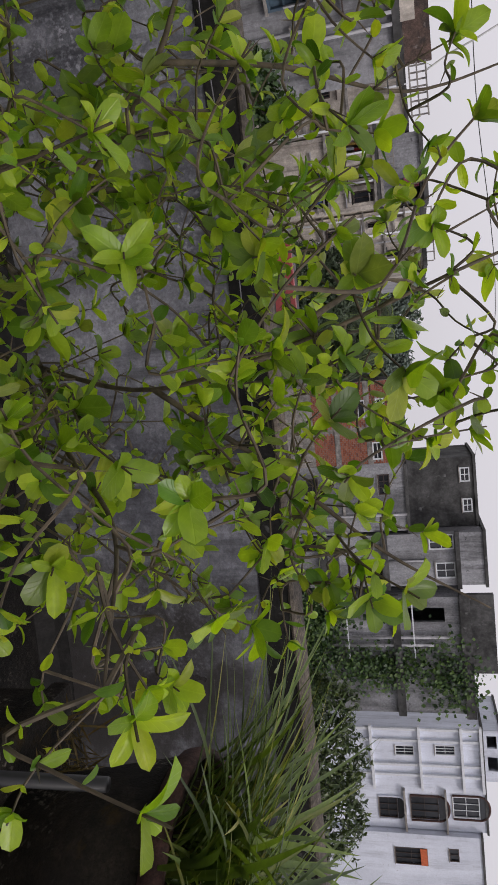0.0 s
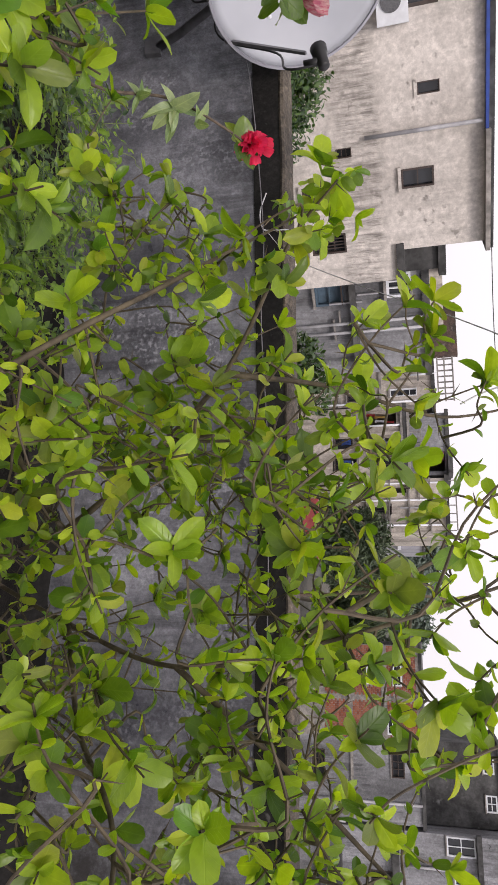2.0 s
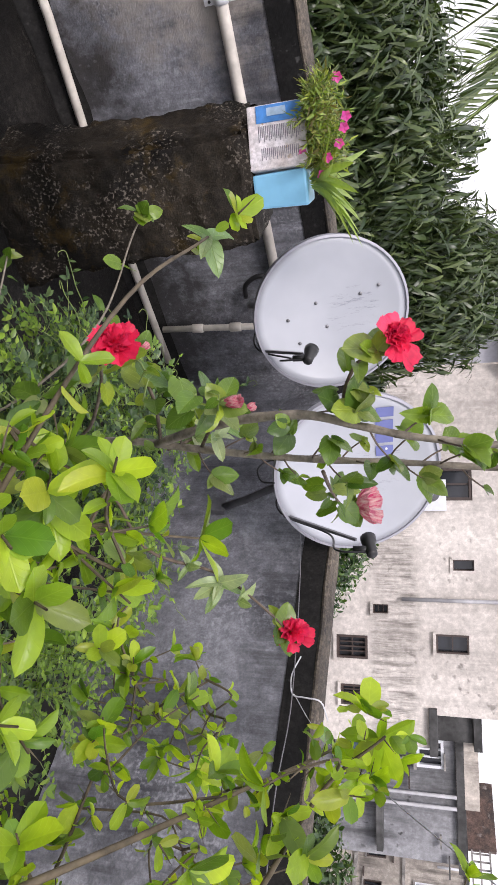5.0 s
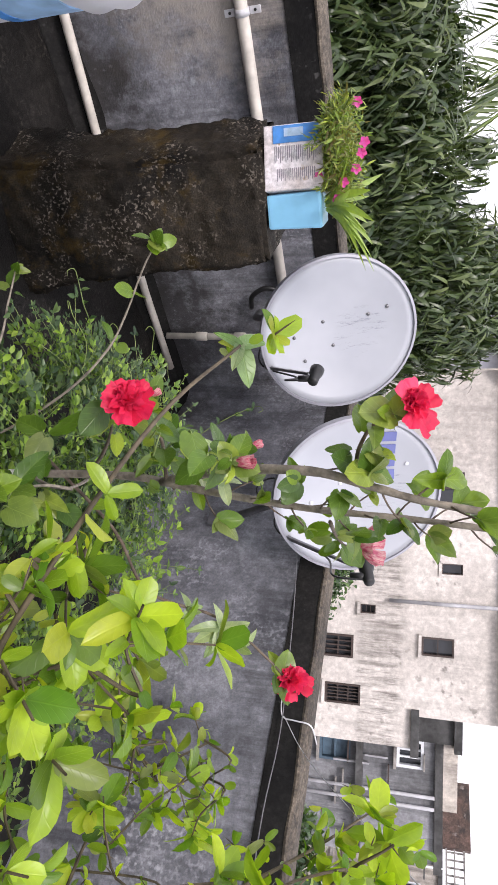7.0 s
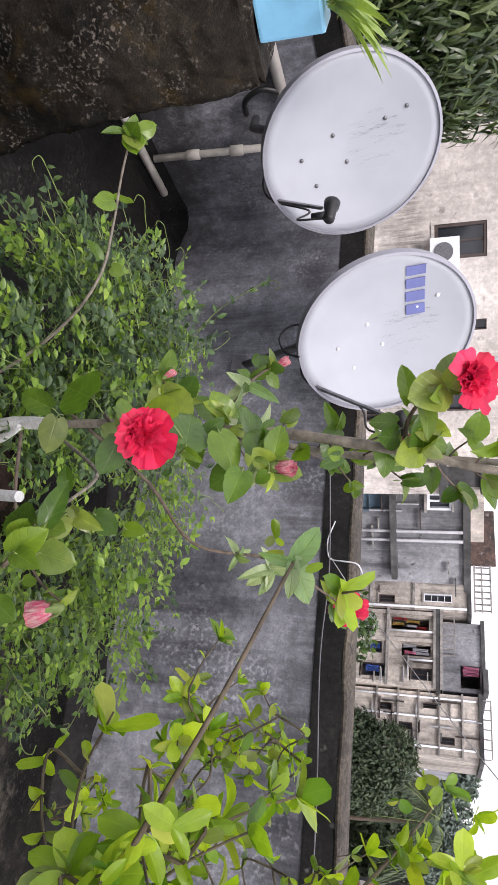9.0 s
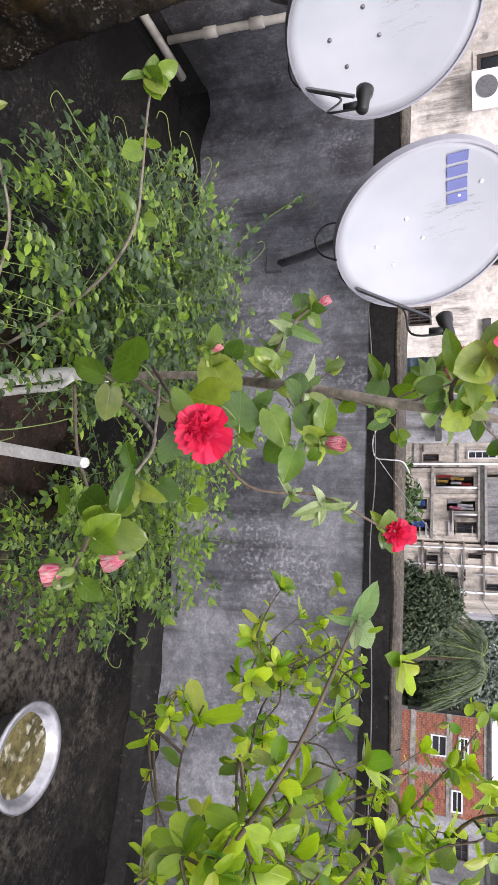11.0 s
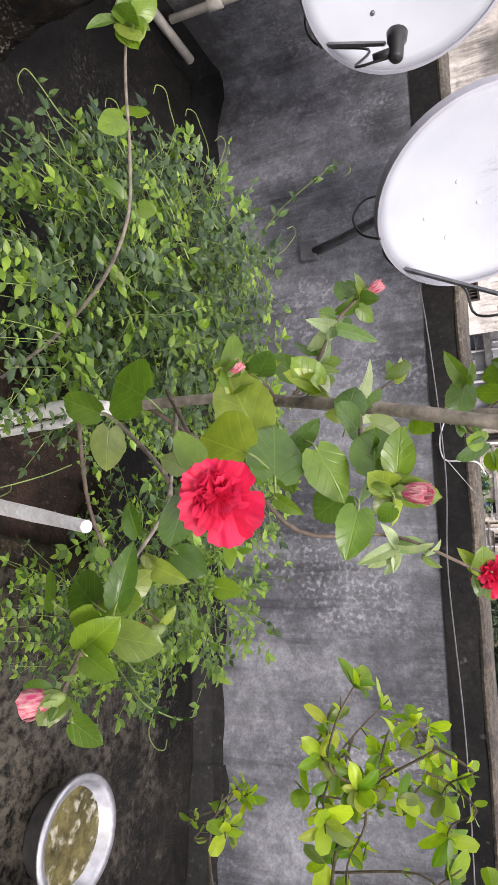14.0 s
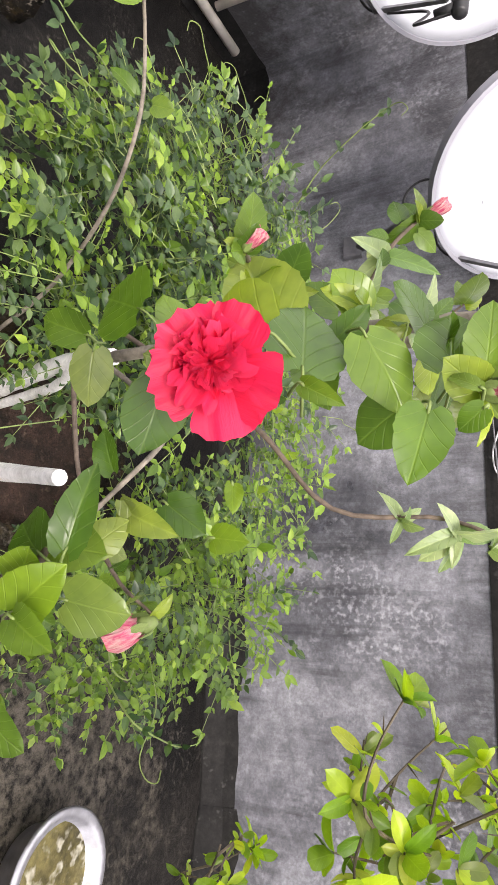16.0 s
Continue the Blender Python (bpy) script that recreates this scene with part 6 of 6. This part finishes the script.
for r in E_OPEN:
    e.window(r, "dark", 0.5, (1, 0))
for z in (-1.0, -0.35, 0.25, 0.85, 1.5):
    e.beam((-3.93, -2.17, z, z + 0.05), M_MORTAR, y=0.36, out=0.14)
for u in (-3.75, -3.2, -2.4):
    e.pipe(u, -4, 1.9, 0.045, M_WHITEFRAME, y=0.42)
w = House("house", "small pale blue-grey house with a balcony among the trees", (0, 36.0), (1, 0), 1.5)
w.front((-4.1, -3.1, -9, 1.11), M_LAVENDER, [(-3.8, -3.45, 0.2, 0.75)])
w.window((-3.8, -3.45, 0.2, 0.75), "dark", 0, (2, 1))
w.beam((-4.15, -3.05, -0.1, 0.06), M_WHITEFRAME, "ledge", -0.3, 0.3)

# brick house and its grey neighbours
K = 1.6
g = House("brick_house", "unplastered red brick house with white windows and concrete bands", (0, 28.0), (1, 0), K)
G_OPEN = [(2.17, 2.88, -1.1, -0.53), (2.15, 2.91, -0.1, 0.22), (3.91, 4.63, -0.36, 0.02)]
g.front((1.45, 4.79, -9, 0.85), M_MORTAR, G_OPEN)
for r in G_OPEN:
    g.window(r, "white", -0.02, (0, 1))


def brick_skin():
    heap = Heap()
    cube = ([(x, y, z) for x in (0, 1) for y in (0, 1) for z in (0, 1)], [(0, 1, 3, 2), (4, 6, 7, 5), (0, 4, 5, 1), (2, 3, 7, 6), (0, 2, 6, 4), (1, 5, 7, 3)])
    u0, u1, z0, z1 = g.rect((1.45, 4.79, -2.7, 0.85))
    holes = [g.rect(r) for r in G_OPEN + [(1.4, 4.8, -1.84, -1.7), (1.4, 4.8, -0.55, -0.4), (3.3, 3.42, -2.7, 0.85)]]
    rnd = random.Random(3)
    z, row = z0, 0
    while z < z1 - 0.12:
        u = u0 - 0.12 * (row % 2)
        while u < u1:
            a, b = max(u, u0), min(u + 0.24, u1)
            if b - a > 0.05 and not any(h[0] - 0.05 < (a + b) / 2 < h[1] + 0.05 and h[2] - 0.05 < z + 0.06 < h[3] + 0.05 for h in holes):
                out = rnd.uniform(0.012, 0.03)
                heap.add(cube, Matrix.Translation((a, -out, z)) @ Matrix.Diagonal((b - a - 0.012, out + 0.01, 0.108, 1)))
            u += 0.255
        z, row = z + 0.122, row + 1
    heap.made("brickwork", M_BRICK, g.top, "rough red bricks in courses", smooth=False)


brick_skin()
for z in (-1.84, -0.55, 0.74):
    g.beam((1.4, 4.82, z, z + 0.14), M_MORTAR, "band", -0.06, 0.06, "grey concrete band")
g.beam((1.3, 1.42, -2.0, 0.8), M_FLOORSLAB, "ledge", 0.4, 0.1)
h = House("house", "grey rendered house with white drain pipes", (0, 28.0), (1, 0), K)
H_OPEN = [(5.25, 6.09, -0.25, 0.22), (5.27, 6.23, -3.21, -2.71)]
h.front((4.8, 7.62, -9, 0.8), M_GREYWALL, H_OPEN)
for r in H_OPEN:
    h.window(r, "dark", 0, (2, 1))
h.pipe(6.94, -4.6, 0.82, 0.08)
h.pipe(7.66, -4.6, -1.96, 0.08)
h.beam((4.8, 7.7, -1.75, -1.65), M_MORTAR)
t = House("house", "dark brick stair tower with two white windows", (0, 29.0), (1, 0), K)
t.front((4.9, 7.75, -9, 3.54), M_FLOORSLAB, [(5.32, 5.92, 3.01, 3.4), (6.62, 7.2, 3.05, 3.44)])
t.window((5.32, 5.92, 3.01, 3.4), "white", 0, (1, 1))
t.window((6.62, 7.2, 3.05, 3.44), "white", 0, (1, 1))
m = House("house", "grey concrete house with stacked floors and white upper windows", (0, 28.0), (1, 0), K)
M_OPEN = [(7.84, 8.46, 1.58, 2.55), (9.0, 9.66, 1.79, 2.56), (9.14, 9.71, -1.1, -0.33), (7.9, 8.37, -3.82, -2.84)]
m.front((7.79, 9.96, -9, 3.68), M_GREYWALL, M_OPEN)
for k, r in enumerate(M_OPEN):
    m.window(r, "white" if k < 2 else "dark", 0, (1, 1))
for z0, z1 in ((-2.88, -2.58), (-0.31, -0.07), (2.59, 2.76), (-2.3, -2.1)):
    m.beam((7.7, 10.05, z0, z1), M_FLOORSLAB, "floor_edge", -0.4, 0.4, "dark stained slab edge")
m.pipe(8.9, -0.1, 1.5, 0.07)
v = House("house", "derelict grey house overgrown with dark ivy", (0, 28.0), (1, 0), K)
v.front((10.45, 15.45, -9, 2.6), M_GREYWALL, [(13.6, 14.0, -1.4, -0.7), (10.9, 11.5, 0.4, 2.0)])
v.window((13.6, 14.0, -1.4, -0.7), "dark", 0, (1, 2))
v.beam((10.3, 15.5, -0.12, 0.2), M_FLOORSLAB, "floor_edge", -0.4, 0.4, "dark stained slab edge")
v.beam((10.3, 15.6, 2.6, 3.0), M_FLOORSLAB, "parapet", -0.3, 0.3)
v.beam((10.6, 14.0, 3.0, 4.0), M_FLOORSLAB, "parapet", 1.0, 0.4)
for u, z0, z1 in ((12.1, -2.4, 2.2), (12.44, -2.7, 1.5)):
    v.pipe(u, z0, z1, 0.1, y=-0.25)
for z in (-2.0, 0.7):
    v.beam((10.6, 13.0, z, z + 0.05), M_WHITEFRAME, "rail", -0.35, 0.06)


def ivy():
    rnd = random.Random(17)
    plant = thing("ivy", "dark green ivy sprawling over the derelict house front", "climbing plant", v.place)
    shape = blade(0.8, 0.1, 0.2, 0.8, 0, 2)
    heap = Heap()
    for (u0, u1, z0, z1), n in (((10.5, 13.6, -4.6, -2.4), 1500), ((12.6, 14.2, -2.6, 1.2), 1100), ((12.5, 15.2, 1.2, 3.2), 700), ((10.5, 11.6, -4.4, -1.6), 600), ((13.4, 15.3, -4.6, -2.9), 500)):
        for _ in range(n):
            u, z = v.far(rnd.gauss((u0 + u1) / 2, (u1 - u0) / 3.4), rnd.gauss((z0 + z1) / 2, (z1 - z0) / 3.4))
            heap.add(shape, aim((u, -rnd.uniform(0.02, 0.5), z), any_way(rnd) + Vector((0, -0.4, -0.6)), Vector((0, -1, 0.4)) + 0.6 * any_way(rnd), rnd.uniform(0.2, 0.38)))
    heap.made("foliage", M_IVY, plant, "dense dark ivy leaves")


ivy()
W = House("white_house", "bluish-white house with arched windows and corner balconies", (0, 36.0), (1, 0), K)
W_OPEN = [(24.8, 26.01, -2.08, -1.06), (24.67, 25.99, -0.35, 1.15), (24.57, 25.8, 1.9, 3.3), (21.7, 22.3, -0.96, 0.06), (21.62, 22.2, 1.17, 2.23)]
W.front((20.6, 26.6, -9, 3.6), M_BLUEWHITE, W_OPEN)
for k, r in enumerate(W_OPEN):
    W.window(r, "white" if k in (2, 3, 4) else "dark", 0, (2, 1))
    if k < 3:
        u0, u1, z0, z1 = W.rect(r)
        bm = bmesh.new()
        arc = [((u0 + u1) / 2 + ((u1 - u0) / 2 + 0.12) * math.cos(x), -0.06, z1 + 0.02 + (u1 - u0) * 0.42 * math.sin(x)) for x in (math.pi * q / 12 for q in range(13))]
        tube(bm, [(u1 + 0.12, -0.06, z0)] + arc + [(u0 - 0.12, -0.06, z0)], 0.09, 6)
        part("arch_moulding", bm, M_TERRA if k else M_BLUEWHITE, W.top, "rust-red arch moulding" if k else "")
        part("arch_pane", prism(bmesh.new(), [(x, z) for x, _, z in arc], 0, 0.05), M_GLASS, W.top, m=Matrix.Rotation(radians(90), 4, "X"))
for z in (-2.3, 0.3, 2.5, 3.5):
    W.beam((20.5, 24.2, z, z + 0.14), M_WHITEFRAME, "cornice", -0.4, 0.4)
for u in (20.65, 21.3, 22.7, 23.3):
    W.beam((u, u + 0.12, -4.0, 3.6), M_WHITEFRAME, "pilaster", -0.25, 0.25)
for z in (-0.7, 1.5):
    W.beam((24.2, 26.6, z, z + 0.1), M_MORTAR, "ledge", -0.5, 0.5)
W.front((20.9, 23.8, 3.7, 4.6), M_BLUEWHITE, [(21.2, 21.9, 3.9, 4.4), (22.4, 23.2, 3.9, 4.4)], base=True, y=0.5)
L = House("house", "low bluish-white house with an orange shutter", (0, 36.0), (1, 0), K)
L.front((26.66, 32.5, -9, 3.25), M_BLUEWHITE, [(27.48, 28.49, -1.38, 0.38), (27.38, 28.13, 1.54, 2.05)], y=-0.6)
L.window((27.48, 28.49, -1.38, 0.38), "dark", -0.6, (2, 1))
L.beam((27.5, 28.47, 0.0, 0.36), M_ORANGE, "shutter", -0.7, 0.08, "orange shutter")
L.window((27.38, 28.13, 1.54, 2.05), "dark", -0.6, (1, 0))


# ---- trees and palms ----
CLUMP = slim_blade(0.5, 0.3, 2)
LONG = slim_blade(0.25, 1.15, 4)


def leafy_tree(label, foot, crowns, mat, count, size, shape, droop=0.5, seed=1, name="tree", spread=1.0, bunch=6, tight=0.08):
    """A tapered trunk with limbs to each crown mass, and a great many single leaves."""
    rnd = random.Random(seed)
    top = thing(name, label, "tree", pose(*foot))
    foot = Vector(foot)
    c0 = sum((Vector(c) for c, _ in crowns), Vector()) / len(crowns) - foot
    fork = Vector((c0.x * 0.3, c0.y * 0.3, c0.z * 0.55))
    part("trunk", tube(bmesh.new(), smooth_path([(0, 0, 0), fork * 0.5 + Vector((0.1, 0, 0)), fork, c0], 4), [0.22 - 0.16 * i / 12 for i in range(13)], 9), M_BARK, top, smooth=True)
    heap = Heap()
    total = sum(r[0] * r[1] * r[2] for _, r in crowns)
    for c, r in crowns:
        c = Vector(c) - foot
        part("limb", tube(bmesh.new(), smooth_path([fork, fork.lerp(c, 0.5) + 0.15 * any_way(rnd), c], 4), [0.09, 0.08, 0.07, 0.06, 0.05, 0.045, 0.04, 0.03, 0.02], 7), M_BARK, top, smooth=True)
        n = int(count * r[0] * r[1] * r[2] / total / bunch)
        for _ in range(n):
            d = any_way(rnd)
            k = rnd.uniform(0.5, 1.0) ** 0.6 * (1 + 0.18 * noise.noise(d * 3 + c))
            p = c + Vector((r[0] * d.x, r[1] * d.y, r[2] * d.z)) * k * spread
            for _ in range(bunch):
                w = d * 0.5 + any_way(rnd) - Vector((0, 0, droop))
                heap.add(shape, aim(p + tight * any_way(rnd), w, Vector((0, 0, 1)) + d * 0.6 + 0.5 * any_way(rnd), size * rnd.uniform(0.7, 1.25)))
    heap.made("crown", mat, top, "dense single leaves")
    return top


leafy_tree("large mango tree with long drooping dark green leaves beyond the wall", (-5.6, 2.0, -9), [((-5.0, 0.9, 0.35), (0.9, 1.1, 1.15)), ((-4.9, 1.6, 0.75), (0.7, 0.8, 0.82)), ((-4.9, 2.2, 0.5), (0.8, 0.9, 1.15)), ((-5.0, 3.25, 0.75), (0.8, 0.8, 1.2)), ((-5.2, -0.4, 0.3), (0.9, 1.0, 1.1)), ((-5.0, 2.0, -0.6), (0.9, 2.4, 0.9)), ((-5.0, 4.0, 0.1), (0.7, 0.6, 0.85)), ((-5.0, 3.3, 1.35), (0.7, 0.75, 0.6))], M_MANGO, 90000, 0.1, LONG, 0.7, 41, "mango_tree", bunch=7, tight=0.05)
leafy_tree("small bright green shrub top showing above the parapet", (-3.5, 4.8, -9), [((-3.4, 4.7, 0.42), (0.5, 0.32, 0.32)), ((-2.8, 4.6, 0.3), (0.3, 0.28, 0.28))], M_IVY, 9000, 0.05, CLUMP, 0.3, 42, "shrub")
leafy_tree("dark rounded tree in front of the peach houses", (-3.2, 31.0, -9), [((-3.2, 31.0, -1.5), (1.3, 1.0, 1.35)), ((-2.2, 31.3, -2.3), (1.3, 1.0, 1.3)), ((-3.9, 31.2, -2.9), (1.1, 1.0, 1.2))], M_FARTREE, 17000, 0.17, CLUMP, 0.3, 43)
leafy_tree("dark tree beside the brick house", (-1.39, 52.4, -9), [((-1.71, 52.4, -3.2), (2.6, 2.0, 2.6)), ((0.53, 53.2, -4.38), (2.2, 2.0, 2.4)), ((2.2, 52, -2.6), (1.2, 1.2, 1.8))], M_FARTREE, 18000, 0.3, CLUMP, 0.4, 44)
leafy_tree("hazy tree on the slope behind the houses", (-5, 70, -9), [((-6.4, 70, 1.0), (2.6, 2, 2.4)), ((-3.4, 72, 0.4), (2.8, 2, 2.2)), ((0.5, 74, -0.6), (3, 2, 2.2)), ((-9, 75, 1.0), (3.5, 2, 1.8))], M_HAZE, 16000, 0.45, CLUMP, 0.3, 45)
leafy_tree("dark bushes below the white house", (18.5, 33, -9), [((18.0, 33, -4.6), (2.0, 1.2, 2.2)), ((21.5, 34, -4.4), (2.2, 1.2, 2.2)), ((26, 36, -5.0), (3, 1.2, 2.2))], M_MANGO, 9000, 0.28, CLUMP, 0.3, 46)


def palm(label, foot, head, fronds, length, seed, mat, droop=1.0):
    rnd = random.Random(seed)
    top = thing("palm", label, "palm tree", pose(*foot))
    h = Vector(head) - Vector(foot)
    part("trunk", tube(bmesh.new(), smooth_path([(0, 0, 0), h * 0.5 + Vector((0.2, 0, 0)), h], 6), [0.13 - 0.004 * i for i in range(13)], 9), M_TWIG, top, smooth=True)
    slim = blade(0.07, 0.2, 0.2, 0.9, 0, 3)
    for k in range(fronds):
        a = k * 2.4 + rnd.uniform(-0.3, 0.3)
        lift = rnd.uniform(0.0, 1.0)
        pts = []
        for i in range(9):
            t = i / 8
            pts.append(h + Vector((math.cos(a) * length * t, math.sin(a) * length * t, length * (lift * t - droop * (0.5 + 0.4 * lift) * t * t * 1.3))))
        heap = Heap()
        for i in range(1, 9):
            d = (pts[i] - pts[i - 1]).normalized()
            s = d.cross(Vector((0, 0, 1))).normalized()
            for j in range(5):
                p = pts[i - 1].lerp(pts[i], j / 5)
                for q in (-1, 1):
                    heap.add(slim, aim(p, s * q + d * 0.7 - Vector((0, 0, 0.35)) + 0.1 * any_way(rnd), Vector((0, 0, 1)), length * 0.3 * (1.1 - 0.07 * i)))
        f = heap.made("frond", mat, top, "feathered palm frond")
        f["kind"] = ""
        part("midrib", tube(bmesh.new(), pts, [0.03 - 0.003 * i for i in range(9)], 5), M_GREENSTEM, f)


palm("coconut palm with hanging fronds behind the mango tree", (-8.6, 0.7, -9), (-8.5, 0.9, 2.75), 16, 2.5, 51, M_PALM, 1.3)
palm("drooping palm between the trees and the brick house", (-1.0, 39.45, -9), (-1.3, 39.45, 0.2), 22, 3.0, 52, M_FARTREE, 1.5)
leafy_tree("bright green creeper hanging in front of the grey house", (-1.7, 6.5, -9), [((-1.8, 6.4, 0.2), (0.26, 0.18, 0.26)), ((-1.55, 6.5, 0.42), (0.2, 0.16, 0.16))], M_SMALL, 1600, 0.07, CLUMP, 0.4, 53, "creeper")


# ---- low shed roof and an overhead wire ----
M_TINRED = plain_mat("faded_red_tin", (0.3, 0.06, 0.06), 0.5, 0.1, 0.35, 5)
low = House("shed", "low grey shed with a faded red tin roof edge", (0, 16.0), (1, 0))
low.front((-2.15, -0.7, -9, -1.52), M_GREYWALL, depth=2.0)
low.beam((-2.2, -0.68, -1.5, -1.05), M_TINRED, "roof_edge", -0.2, 0.16, "faded red tin sheet")
wire = thing("overhead_wire", "thin dark overhead wire slung between the houses", "wire", pose(-8.3, 14.4, 3.02))
part("line", tube(bmesh.new(), smooth_path([(0, 0, 0), (3.8, 0.6, -0.07), (8.6, 7.6, 0.8), (16.5, 31.8, 1.8)], 8), 0.009, 6), M_BLACK, wire)

# small fittings on the far fronts: conduits, brackets, ledges and roof rails
fit = random.Random(61)
for home, r, y in ((p, (-9.3, -6.5, -1.1, 1.5), -0.06), (q, (-6.1, -4.2, -1.2, 0.6), -0.06), (e, (-3.85, -2.5, -1.2, 1.7), 0.44), (e, (-3.85, -2.5, -1.2, 1.7), 0.44), (b, (3.6, 6.0, -1.0, 1.4), 0.82)):
    for _ in range(9):
        u, z = fit.uniform(r[0], r[1]), fit.uniform(r[2], r[3])
        w, h0 = (fit.uniform(0.2, 0.7), 0.035) if fit.random() < 0.6 else (0.04, fit.uniform(0.3, 0.9))
        home.beam((u, u + w, z, z + h0), fit.choice((M_FLOORSLAB, M_MORTAR, M_PIPE, M_DARKFRAME)), "conduit" if h0 > w else "ledge", y - 0.08, 0.1)
for home, r, y in ((e, (-3.85, -2.25, 2.0, 2.3), 0.6), (q, (-6.2, -5.0, 0.98, 1.3), 0.1)):
    n = 7
    for k in range(n):
        u = r[0] + (r[1] - r[0]) * k / (n - 1)
        home.beam((u, u + 0.03, r[2], r[3]), M_MORTAR, "rail_post", y, 0.06)
    home.beam((r[0], r[1], r[3], r[3] + 0.04), M_MORTAR, "roof_rail", y, 0.06)
